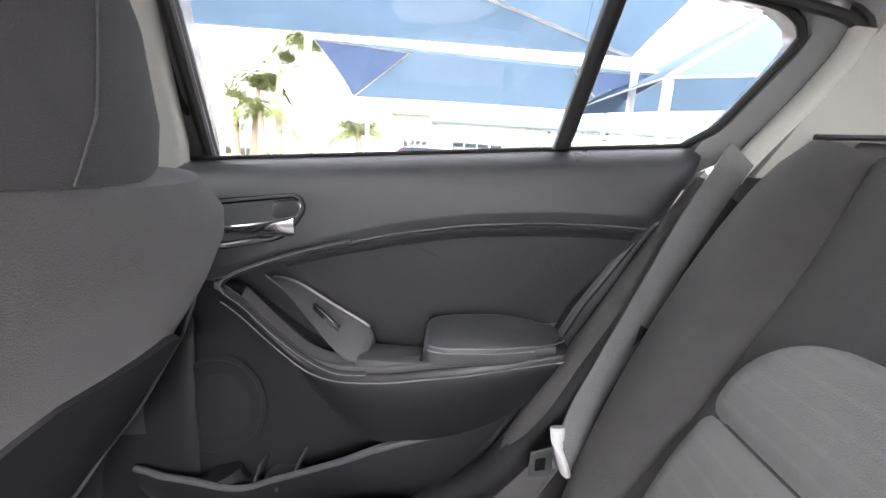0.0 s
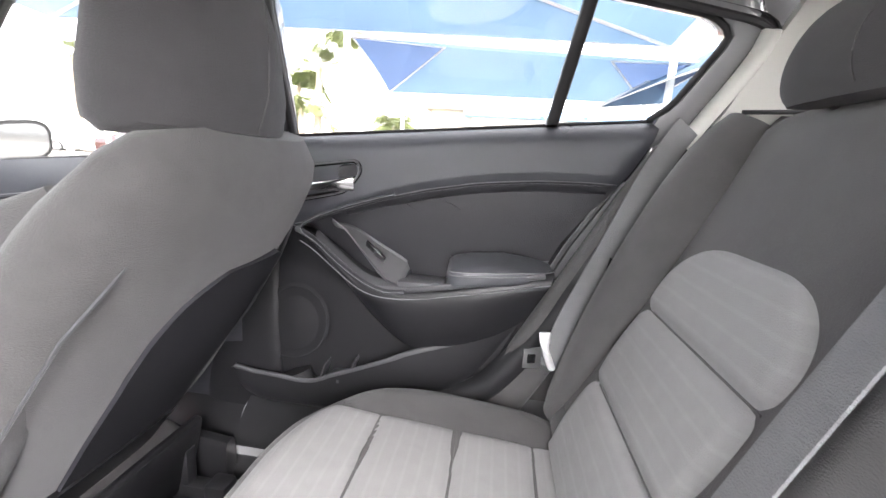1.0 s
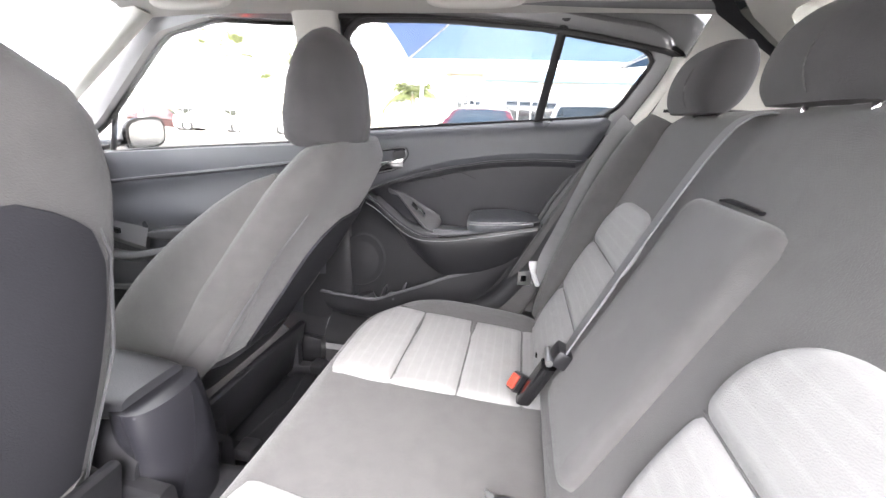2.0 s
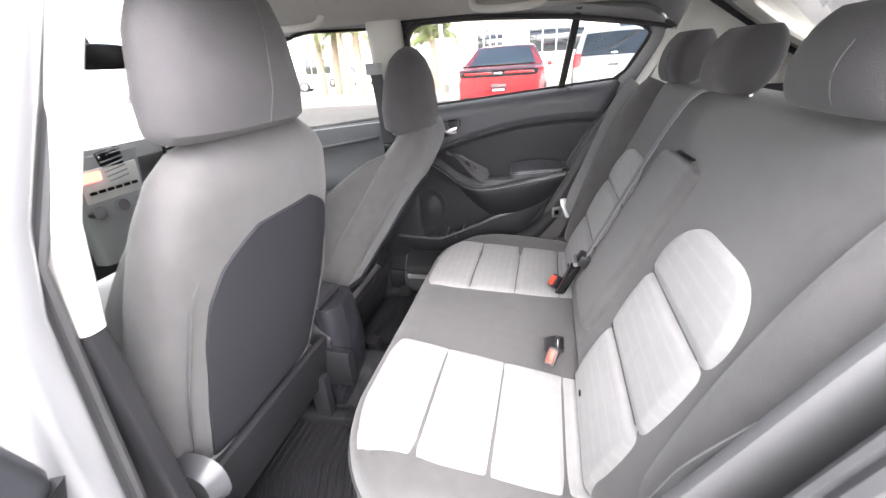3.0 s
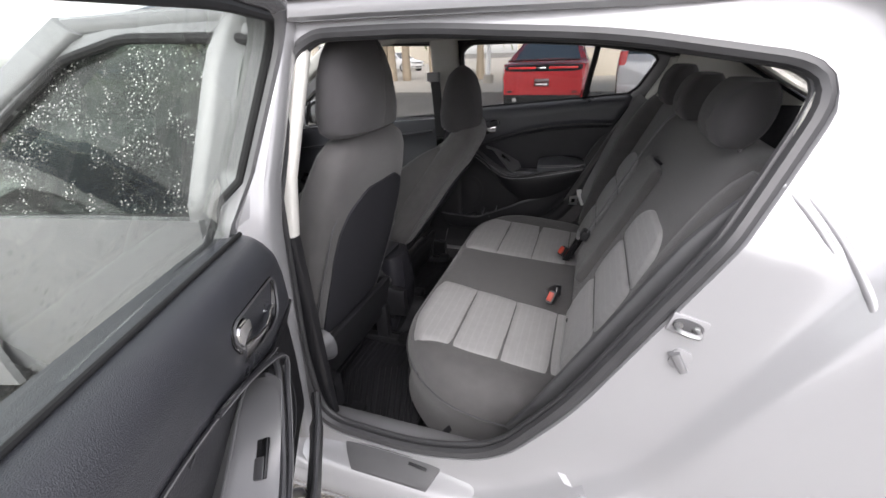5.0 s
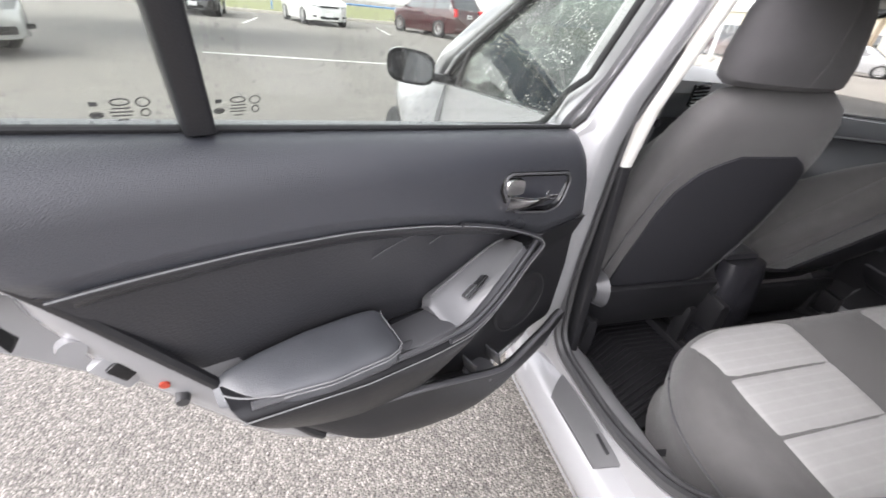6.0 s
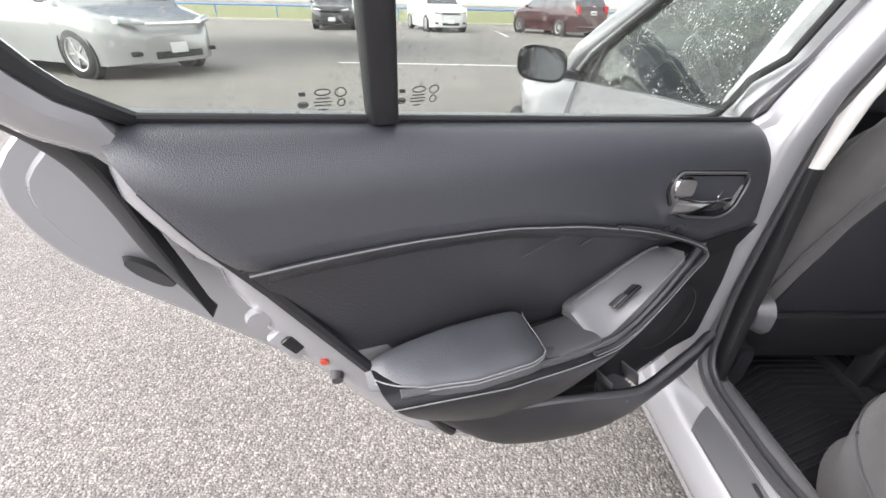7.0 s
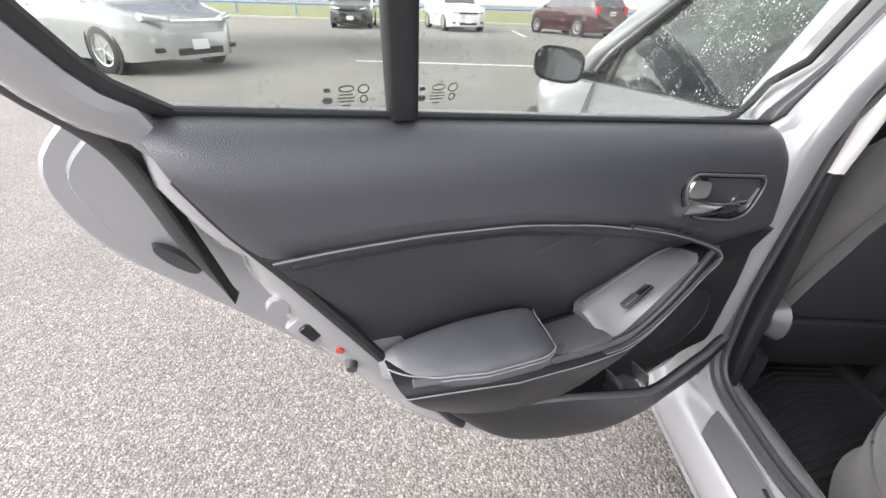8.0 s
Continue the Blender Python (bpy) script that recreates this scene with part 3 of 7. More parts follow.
BOTTOM = [(-0.12, 0.43), (-0.05, 0.405), (0.0, 0.392), (0.057, 0.382), (0.11, 0.370), (0.162, 0.364), (0.22, 0.374), (0.293, 0.403), (0.35, 0.424), (0.407, 0.453), (0.45, 0.488), (0.498, 0.538), (0.56, 0.615), (0.7, 0.7)]
REAR_EDGE = [(0.36, 0.30), (0.42, 0.38), (0.506, 0.490), (0.602, 0.548), (0.738, 0.630), (0.842, 0.693), (0.903, 0.733), (0.96, 0.762), (1.0, 0.778), (1.1, 0.80)]
FRONT_EDGE = [(0.30, 0.0), (0.40, -0.075), (0.47, -0.125), (0.60, -0.138), (0.745, -0.128), (0.826, -0.092), (0.90, -0.045), (0.93, -0.036), (1.0, -0.03)]


def trim_point(u, z_of):
    s = 0.35
    for _ in range(4):
        z = z_of(s)
        s = lerp_table(FRONT_EDGE, z) + (lerp_table(REAR_EDGE, z) - lerp_table(FRONT_EDGE, z)) * u
    return s, z_of(s)


def bulge(t):
    return math.sqrt(max(0.0, 1 - t * t))


WINDOW = [(-0.02, 0.935), (0.20, 0.948), (0.50, 0.976), (0.700, 0.996), (0.778, 1.006), (0.85, 1.14), (0.81, 1.168), (0.50, 1.215), (0.20, 1.235), (0.0, 1.238), (-0.025, 1.20)]
WIN_LOOP = round_loop(WINDOW, 110, 0.045)


def glass_y(z):
    """How far inboard of the trim's belt edge the glass stands."""
    return -0.018 + 0.44 * max(0.0, z - 0.95)


def rear_door(fl, label, at):
    """Built for the left door: s rearward, y inboard, z up; fl mirrors it."""
    door = thing("rear_door", label, "car door", "rear doors of the car", at=at)

    def part(name, bm, mat, parent=None, label="", flip=False):
        # the closed door's panel reaches further down than the open one's
        if fl:
            for v in bm.verts:
                v.co.x -= 0.015
                v.co.z -= (0.065 + 0.045 * max(0.0, min(1.0, (0.12 - v.co.x) / 0.20))) * max(0.0, min(1.0, (0.74 - v.co.z) / 0.22))
        return finish(name, bm, mat, parent, label, flip=flip)

    # painted steel shell round the trim
    outline = [(-0.10, 0.45), (-0.06, 0.40), (0.0, 0.385), (0.057, 0.375), (0.162, 0.355), (0.293, 0.393), (0.407, 0.445), (0.494, 0.525), (0.548, 0.602), (0.63, 0.738), (0.693, 0.842), (0.728, 0.895), (0.752, 0.945), (0.758, 0.968), (0.5, 0.925), (-0.03, 0.875), (-0.08, 0.80), (-0.105, 0.74), (-0.105, 0.6)]
    lp = round_loop(outline, 110, 0.03)
    rows = []
    for d, y in ((-0.03, -0.012), (0.0, -0.012), (0.014, -0.015), (0.024, -0.022), (0.032, -0.032), (0.038, -0.048), (0.038, -0.085), (0.030, -0.118)):
        ring = []
        for (x, z), (x0, z0) in zip(offset_loop(lp, d), lp):
            w = 1.0
            if d > 0:
                w = max(0.15, min(1.0, (x0 + 0.02) / 0.08)) * (1 + 0.55 * max(0.0, min(1.0, (0.86 - z0) / 0.10)))
                if z0 > 0.86:
                    w *= max(0.0, min(1.0, (x0 - 0.66) / 0.06))
            zz = z0 + (z - z0) * w
            ring.append((x0 + (x - x0) * w, y, min(zz, belt_z(x0) - 0.028) if zz > 0.85 else zz))
        rows.append(ring)
    part("door_shell", grid(rows, close_u=True), PAINT, door, "silver-white painted door shell", flip=fl)
    skin = round_loop([(0.820, 1.005), (0.895, 0.935), (0.872, 0.845), (0.60, 0.525), (0.46, 0.40), (0.28, 0.315), (0.0, 0.285), (-0.10, 0.30), (-0.12, 0.60), (-0.07, 0.865), (0.40, 0.895), (0.74, 0.918)], 150, 0.06)
    plate = [[(x, y - 0.02 * math.sin(math.pi * max(0.0, min(1.0, (z - 0.28) / 0.7))), z) for x, z in offset_loop(skin, d)] for d, y in ((-0.040, -0.104), (-0.024, -0.104), (-0.020, -0.1115), (-0.004, -0.112), (0.0, -0.116), (-0.003, -0.121), (-0.03, -0.126), (-0.10, -0.132))]
    sk = grid(plate, close_u=True)
    sk.verts.ensure_lookup_table()
    sk.faces.new(sk.verts[:150])
    sk.faces.new(sk.verts[-150:])
    part("outer_skin", sk, PAINT, door, flip=fl)

    part("drain_plug", loft([((0.800, -0.110, 0.822), (0.019, 0, 0.022), (0.006, 0, -0.006)), ((0.800, -0.1005, 0.822), (0.017, 0, 0.020), (0.005, 0, -0.005))], 20, 2), SEAL_GREY, door, "grey oval plug", flip=fl)
    if fl:
        strip = []
        for d, y in ((-0.012, -0.004), (-0.008, 0.008), (0.02, 0.012), (0.05, 0.012), (0.075, 0.004), (0.09, -0.03)):
            ring = []
            for (x, z), (x0, z0) in zip(offset_loop(lp, d), lp):
                w = max(0.0, min(1.0, (0.90 - z0) / 0.05)) * max(0.0, min(1.0, (x0 + 0.02) / 0.06))
                ring.append((x0 + (x - x0) * w, y if w > 0 else -0.02, z0 + (z - z0) * w))
            strip.append(ring)
        part("weatherstrip", grid(strip, close_u=True), PLASTIC, door, "black weatherstrip below the closed door", flip=fl)
    # broad rubber strip down the shut face and up beside the window
    def face_y(z):
        return glass_y(z) if z > 0.95 else -0.018
    near = curve_points([(0.752, 0, 0.785), (0.768, 0, 0.851), (0.780, 0, 0.896), (0.790, 0, 0.936), (0.803, 0, 0.978), (0.823, 0, 1.026), (0.850, 0, 1.09), (0.876, 0, 1.15)], 30)
    far = curve_points([(0.752, 0, 0.772), (0.788, 0, 0.851), (0.803, 0, 0.905), (0.816, 0, 0.943), (0.832, 0, 0.975), (0.858, 0, 1.010), (0.888, 0, 1.07), (0.915, 0, 1.15)], 30)

    def strip_point(u, v):
        k = min(int(u * 30), 29)
        p = near[k].lerp(near[k + 1], u * 30 - k).lerp(far[k].lerp(far[k + 1], u * 30 - k), v)
        return (p.x, face_y(p.z) - 0.036 - 0.020 * v + 0.006 * bulge(2 * v - 1), p.z)
    part("seal", slab(strip_point, 40, 8, (-0.004, -0.016, 0)), RUBBER, door, "broad black rubber weatherstrip", flip=fl)

    # upper trim panel: a shelf at the belt that rolls over to a padded face
    def upper(u, v):
        s, z = trim_point(u, lambda s: smooth_table(ARC, s) + (belt_z(s) - smooth_table(ARC, s)) * v)
        top = belt_z(s) - z
        y = 0.040 * bulge(1 - min(1.0, top / 0.050)) - 0.10 * max(0.0, top - 0.055) - 0.006 * max(0.0, 1 - (z - smooth_table(ARC, s)) / 0.02) - 0.012 * max(0.0, (u - 0.96) / 0.04) ** 2 - 0.012 * max(0.0, (0.03 - u) / 0.03) ** 2
        return (s, y, z)
    part("upper_panel", slab(upper, 60, 40, (0, -0.05, 0)), VINYL, door, "black grained soft-touch upper panel", flip=fl)

    # recessed insert
    def insert(u, v):
        s = 0.045 + (lerp_table(REAR_EDGE, 0.75) - 0.045 + 0.05) * u
        for _ in range(3):
            zl, za = smooth_table(LOW, s), smooth_table(ARC, s)
            z = zl + (za - zl) * v
            s = 0.045 + (lerp_table(REAR_EDGE, z) - 0.045) * u
        y = 0.018 - 0.03 * (1 - v) ** 2 - 0.008 * bulge(2 * v - 1)
        return (s, y, z)
    part("insert_panel", slab(insert, 50, 24, (0, -0.03, 0)), LEATHER, door, "smooth black leatherette insert", flip=fl)

    # armrest beam, which sweeps from the arc's front end to the rear edge
    def ledge_y(s):
        return lerp_table([(0.03, 0.030), (0.08, 0.046), (0.14, 0.058), (0.25, 0.074), (0.45, 0.078), (0.62, 0.060)], s)

    def beam(u, v):
        s = 0.3
        for _ in range(4):
            z = smooth_table(UNDER, s) + (smooth_table(LOW, s) - smooth_table(UNDER, s)) * v
            s = 0.042 + (lerp_table(REAR_EDGE, z) - 0.042) * u
        d = (smooth_table(LOW, s) - z)
        y = ledge_y(s) + 0.004 * min(1.0, d / 0.02) - 0.045 * max(0.0, (1 - v) - 0.25) ** 1.6
        if d < 0.010:
            y -= 0.008 * (1 - d / 0.010) ** 2
        return (s, y, z)
    part("armrest_beam", slab(beam, 60, 24, (0, -0.04, 0)), PLASTIC, door, "black armrest beam", flip=fl)

    def recess(u, v):
        zl = lambda s: smooth_table(POCKET, s) - 0.03
        s = 0.1
        for _ in range(4):
            z = zl(s) + (smooth_table(LOW, s) + 0.004 - zl(s)) * v
            fe = lerp_table(FRONT_EDGE, z)
            s = fe + (0.36 - fe) * u
        return (s, 0.020 * max(0.0, (v - 0.8) / 0.2) + 0.006, z)
    part("speaker_wall", slab(recess, 30, 20, (0, -0.03, 0)), PLASTIC, door, "black plastic wall round the loudspeaker", flip=fl)

    # map pocket with a rolled lip
    def pocket_y(s):
        return lerp_table([(-0.11, 0.040), (-0.05, 0.052), (0.10, 0.060), (0.30, 0.058), (0.42, 0.045), (0.52, 0.025)], s)

    def pocket(u, v):
        s, z = trim_point(u, lambda s: smooth_table(BOTTOM, s) + (smooth_table(POCKET, s) - smooth_table(BOTTOM, s)) * v)
        return (s, pocket_y(s) * (0.45 + 0.55 * bulge(max(0.0, 0.7 - v) / 0.75)) + 0.004, z)
    pk = part("map_pocket", slab(pocket, 50, 16, (0, -0.018, 0)), PLASTIC, door, "black plastic map pocket", flip=fl)
    part("lip", tube([(q, pocket_y(q) - 0.001, smooth_table(POCKET, q) + 0.002) for q in [-0.120 + 0.625 * k / 30 for k in range(31)]], 0.006, 8), PLASTIC_SATIN, pk, flip=fl)
    for s0 in (0.105, 0.175):
        part("pocket_rib", box((0.004, 0.04, 0.04), (s0, 0.026, 0.450 + 0.15 * s0), 0.0015, (0, 18, 0)), PLASTIC_SATIN, pk, flip=fl)
    part("bottle_floor", rod((0.15, 0.03, 0.448), (0.15, 0.03, 0.456), 0.034, seg=20), PLASTIC_SATIN, pk, flip=fl)

    # beading along the arc and the ledge, with pale stitching
    bead = [(s, 0.031, smooth_table(ARC, s) + 0.001) for s in [0.035 + 0.67 * k / 40 for k in range(41)]]
    part("bead", tube(bead, 0.0028, 8), LEATHER, door, flip=fl)
    part("stitching", tube([(x, 0.0342, z + 0.0018) for x, y, z in bead], 0.0009, 5), STITCH, door, "pale grey stitching", flip=fl)
    roll = slab(lambda u, v: (0.15 + 0.54 * u, 0.029 - 0.012 * v + 0.002 * bulge(2 * v - 1), smooth_table(ARC, 0.15 + 0.54 * u) - 0.003 - (0.010 + 0.006 * min(1.0, u * 4)) * v), 40, 8, (0, -0.02, 0))
    part("padded_roll", roll, LEATHER, door, flip=fl)
    bead2 = [(q, ledge_y(q) - 0.004, smooth_table(LOW, q) + 0.001) for q in [0.036 + 0.55 * k / 40 for k in range(41)]]
    part("bead", tube(bead2, 0.0055, 8), PLASTIC_SATIN, door, flip=fl)
    part("stitching", tube([(q, ledge_y(q) + 0.0052, smooth_table(LOW, q) - 0.014) for q in [0.05 + 0.55 * k / 40 for k in range(41)]], 0.0010, 5), STITCH, door, flip=fl)

    # the arc turns round the front end into the beam
    turn = curve_points([(0.26, 0.034, 0.822), (0.18, 0.038, 0.798), (0.105, 0.044, 0.769), (0.064, 0.050, 0.747), (0.062, 0.053, 0.732), (0.098, 0.058, 0.716), (0.145, 0.065, 0.688), (0.20, 0.072, 0.662), (0.252, 0.077, 0.648), (0.30, 0.079, 0.650)], 44)
    part("bead", tube(turn, 0.0042, 8), LEATHER, door, flip=fl)
    part("stitching", tube([p + Vector((0, 0.0045, 0)) for p in turn], 0.0007, 5), STITCH, door, flip=fl)

    part("trim_edge", tube([(lerp_table(REAR_EDGE, z) + 0.002, 0.004, z) for z in [0.50 + 0.45 * k / 24 for k in range(25)]], 0.0075, 8), PLASTIC, door, flip=fl)

    # padded armrest: a flat-topped wedge that narrows to the rear
    PAD = [(0, 0.066), (0.05, 0.079), (0.15, 0.085), (0.5, 0.081), (0.75, 0.066), (0.92, 0.044), (1, 0.026)]
    CROWN = [(0, 0.700), (0.2, 0.708), (0.5, 0.713), (0.75, 0.708), (0.92, 0.700), (1, 0.690)]

    def pad_y(t):
        return smooth_table(PAD, t)
    secs = []
    for k in range(29):
        t = k / 28
        e = min(1.0, bulge(1 - t / 0.10) if t < 0.10 else 1.0, bulge((t - 0.9) / 0.105) if t > 0.9 else 1.0)
        zt, zb = smooth_table(CROWN, t), 0.672 + 0.018 * t
        w = (pad_y(t) - 0.002) / 2
        secs.append(((0.384 + 0.228 * t, 0.002 + w, (zt + zb) / 2 - 0.004 * (1 - e)), (0, w * (0.72 + 0.28 * e), -0.010), (0, 0, (zt - zb) / 2 * (0.78 + 0.22 * e))))
    pad = part("armrest", loft(secs, 40, 4.5), LEATHER_PAD, door, "stitched black armrest pad", flip=fl)
    for dz in (0.0, -0.006):
        part("stitching", tube([(0.392 + 0.214 * t, pad_y(0.03 + 0.94 * t) + 0.0006 - 0.004 * max(0.0, (t - 0.9) / 0.1), 0.692 + 0.010 * t - 0.014 * max(0.0, t - 0.7) + dz) for t in [k / 30 for k in range(31)]], 0.0011, 5), STITCH, pad, flip=fl)
    part("stitching", tube([(0.3855 + 0.004 * bulge(2 * t - 1), 0.012 + 0.056 * t, 0.7065 - 0.012 * t - 0.010 * t ** 6) for t in [k / 12 for k in range(13)]], 0.0006, 5), STITCH, pad, flip=fl)
    part("grip_cup", box((0.115, 0.066, 0.016), (0.338, 0.040, 0.659), 0.006), PLASTIC_SATIN, door, flip=fl)
    for k, (q, z0, run) in enumerate(((0.40, 0.800, 0.075), (0.30, 0.792, 0.060))):
        part("crease", tube([(q - run * t, 0.0125 + 0.010 * t, z0 + 0.022 * t + 0.004 * math.sin(3 * t)) for t in [j / 10 for j in range(11)]], 0.0011, 5), LEATHER, door, flip=fl)

    # switch plate, a satin ramp that climbs from the insert to the ledge
    sw_low = curve_points([(0.136, 0.0, 0.768), (0.166, 0.0, 0.746), (0.200, 0.0, 0.714), (0.234, 0.0, 0.684), (0.262, 0.0, 0.664), (0.290, 0.0, 0.657)], 24)
    sw_up = curve_points([(0.112, 0.0, 0.745), (0.140, 0.0, 0.744), (0.172, 0.0, 0.736), (0.222, 0.0, 0.715), (0.266, 0.0, 0.697), (0.300, 0.0, 0.684)], 24)

    def along(line, u):
        k = u * 24
        i = min(int(k), 23)
        return line[i].lerp(line[i + 1], k - i)

    def ramp(u, v):
        vv = 0.5 + (v - 0.5) * max(0.62, (1 - abs(2 * u - 1) ** 16) ** 0.5)
        p = along(sw_low, u).lerp(along(sw_up, u), vv)
        edge = min(u, 1 - u, (1 - v) * 0.6, v * 0.6)
        return (p.x, 0.074 - 0.060 * vv - 0.005 * max(0.0, 1 - edge / 0.06) ** 2, p.z)
    sp = part("switch_panel", slab(ramp, 48, 18, (0, -0.018, -0.012)), SWITCH_SATIN, door, "satin grey window switch plate", flip=fl)
    part("switch_base", box((0.050, 0.005, 0.028), (0.226, 0.0475, 0.7060), 0.0015, (-52, 33, 0)), GLOSS_BLACK, sp, flip=fl)
    part("window_switch", box((0.028, 0.009, 0.021), (0.236, 0.0485, 0.7005), 0.003, (-52, 33, 0)), PLASTIC_SATIN, sp, flip=fl)
    part("key_mark", box((0.008, 0.0012, 0.003), (0.230, 0.0520, 0.7085), 0.0, (-52, 33, 0)), WHITE_MARK, sp, flip=fl)
    part("rim", tube([Vector(ramp(0.06 + 0.88 * k / 24, 1.0)) + Vector((0, 0.001, 0.001)) for k in range(25)], 0.0024, 6), SWITCH_SATIN, sp, flip=fl)
    ledge = slab(lambda u, v: (0.085 + 0.295 * u, ledge_y(0.085 + 0.295 * u) - 0.004 - 0.022 * v, smooth_table(LOW, 0.085 + 0.295 * u) + 0.001 + 0.014 * v * (1 - 0.7 * u) + 0.004 * bulge(2 * v - 1)), 40, 8, (0, -0.02, -0.01))
    part("ledge", ledge, PLASTIC_SATIN, door, "satin ledge that sweeps under the switch plate", flip=fl)

    # inside door handle: bezel, black cup, chrome lever and lock tab
    hb = round_loop([(-0.004, 0.858), (0.178, 0.886), (0.185, 0.866), (0.153, 0.822), (0.049, 0.797), (0.014, 0.803)], 56, 0.022)
    hy = 0.036
    rows = [[(x, y, z) for x, z in offset_loop(hb, d)] for d, y in ((0.006, hy - 0.006), (0.006, hy + 0.003), (0.002, hy + 0.006), (-0.003, hy + 0.004), (-0.006, hy - 0.004), (-0.012, hy - 0.010), (-0.03, hy - 0.012))]
    cup = grid(rows, close_u=True)
    cup.verts.ensure_lookup_table()
    cup.faces.new(cup.verts[-56:])
    hd = part("door_handle", cup, GLOSS_BLACK, door, "gloss black bezel with chrome lever", flip=fl)
    part("bezel_ring", tube([(x, hy + 0.006, z) for x, z in offset_loop(hb, 0.002)], 0.0022, 6, closed=True, up=(0, 1, 0)), PLASTIC_SATIN, hd, flip=fl)
    lever = loft([((0.172 - 0.135 * t, hy + 0.003 + 0.010 * math.sin(math.pi * min(1.0, t * 1.2)), 0.838 - 0.016 * t), (0, 0.004, (0.017 - 0.010 * min(1.0, t * 1.3) ** 0.7)), (0, 0.006, 0)) for t in [k / 14 for k in range(15)]], 18, 3)
    part("lever", lever, CHROME, hd, "chrome release lever", flip=fl)
    part("lock_tab", loft([((0.160, hy - 0.004 + 0.014 * t, 0.867 - 0.003 * t), (0.024 - 0.003 * t * t, 0, 0.003), (0, 0, 0.0145 - 0.002 * t * t)) for t in (0, 0.6, 0.9, 1)], 20, 4), CHROME, hd, flip=fl)
    part("pivot_bar", box((0.007, 0.006, 0.044), (0.044, hy - 0.003, 0.846), 0.002, (0, -28, 0)), CHROME, hd, flip=fl)

    # loudspeaker grille
    spk = [[(0.025 + r * 0.082 * math.cos(a), 0.010 + 0.012 * (1 - r) + 0.004 * (r > 0.9), 0.565 + r * 0.072 * math.sin(a)) for a in [2 * math.pi * k / 40 for k in range(40)]] for r in (1.03, 1.0, 0.94, 0.9, 0.6, 0.3, 0.02)]
    part("speaker_grille", grid(spk, close_u=True, cap=True), PLASTIC, door, "round black speaker grille", flip=fl)

    # window: painted frame, rubber run, divider and panes
    rows = []
    for d, y in ((0.0, 0.004), (0.002, 0.014), (0.010, 0.019), (0.026, 0.015), (0.036, 0.0), (0.042, -0.03), (0.036, -0.05), (0.010, -0.055), (0.0, -0.03)):
        ring = []
        for (x, z), (x0, z0) in zip(offset_loop(WIN_LOOP, d * (1.35 if fl else 1.0)), WIN_LOOP):
            wide = 1 + (0.30 if fl else 0.12) * max(0.0, min(1.0, (x0 - 0.74) / 0.05))
            x, z = x0 + (x - x0) * wide, z0 + (z - z0) * (1 + 0.1 * (wide - 1))
            if z0 < 1.01 and x0 < 0.765:
                ring.append((x, glass_y(z0) + min(y, -0.012), z0 - 0.05 - 0.2 * d))
                continue
            if not fl:
                # the front upright is slim and set well forward
                fore = max(0.0, min(1.0, (0.06 - x0) / 0.06))
                x, y = x - 0.030 * fore, max(y, -0.055 + 0.025 * fore)
            ring.append((x, glass_y(z) + y, z))
        rows.append(ring)
    wf = part("window_frame", grid(rows, close_u=True, close_v=True), PAINT, door, "painted window frame", flip=fl)
    part("glass_run", tube([(x, glass_y(z) + (-0.022 if z < 1.012 and x < 0.77 else 0.008), z - (0.014 if z < 1.012 and x < 0.77 else 0.0)) for x, z in offset_loop(WIN_LOOP, -0.004)], 0.0060, 8, closed=True, up=(0, 1, 0)), RUBBER, wf, flip=fl)
    part("belt_strip", tube([(s, -0.003, belt_z(s) + 0.003) for s in (-0.03, 0.2, 0.4, 0.6, 0.765)], 0.0035, 8), RUBBER, door, flip=fl)
    div = loft([((0.570 + 0.04 * t, glass_y(0.982 + 0.243 * t) + 0.004, 0.982 + 0.243 * t), (0.0125, 0, 0), (0, 0.014, 0)) for t in (0, 0.25, 0.5, 0.75, 1)], 16, 5)
    part("divider_bar", div, PLASTIC, door, "black window divider bar", flip=fl)
    for nm, a, b in (("window_pane", -0.03 if fl else -0.055, 0.575), ("quarter_pane", 0.575, 0.85)):
        def pane(u, v):
            s0 = a + (b - a) * u
            zl = lerp_table([(-0.03, 0.93), (0.5, 0.972), (0.77, 1.0), (0.86, 1.14)], s0)
            zh = lerp_table([(-0.03, 1.242), (0.2, 1.24), (0.5, 1.22), (0.80, 1.172), (0.86, 1.15)], s0)
            z = zl + (zh - zl) * v
            return (s0, glass_y(z) - 0.006, z)
        p = part(nm, slab(pane, 12, 6, (0, -0.004, 0)), GLASS if fl else GLASS_CLEAR, door, flip=fl)
    # etched marks on the panes: small unreadable bars and rings
    for s0, z0 in ((0.534, 1.006), (0.620, 1.009)):
        def etched(ds, dz, w, h):
            z = z0 + 0.74 * dz
            part("pane_mark", box((0.74 * w, 0.0006, 0.74 * h), (s0 + 0.74 * ds, glass_y(z) - 0.0055, z), 0.0, (14, 0, 0)), INK, door, flip=fl)
        for dz, w in ((-0.006, 0.016), (-0.010, 0.020), (-0.014, 0.018), (-0.019, 0.010)):
            etched(0.0, dz, w, 0.0013)
        etched(0.022, 0.0, 0.007, 0.004)
        etched(0.0215, -0.012, 0.008, 0.003)
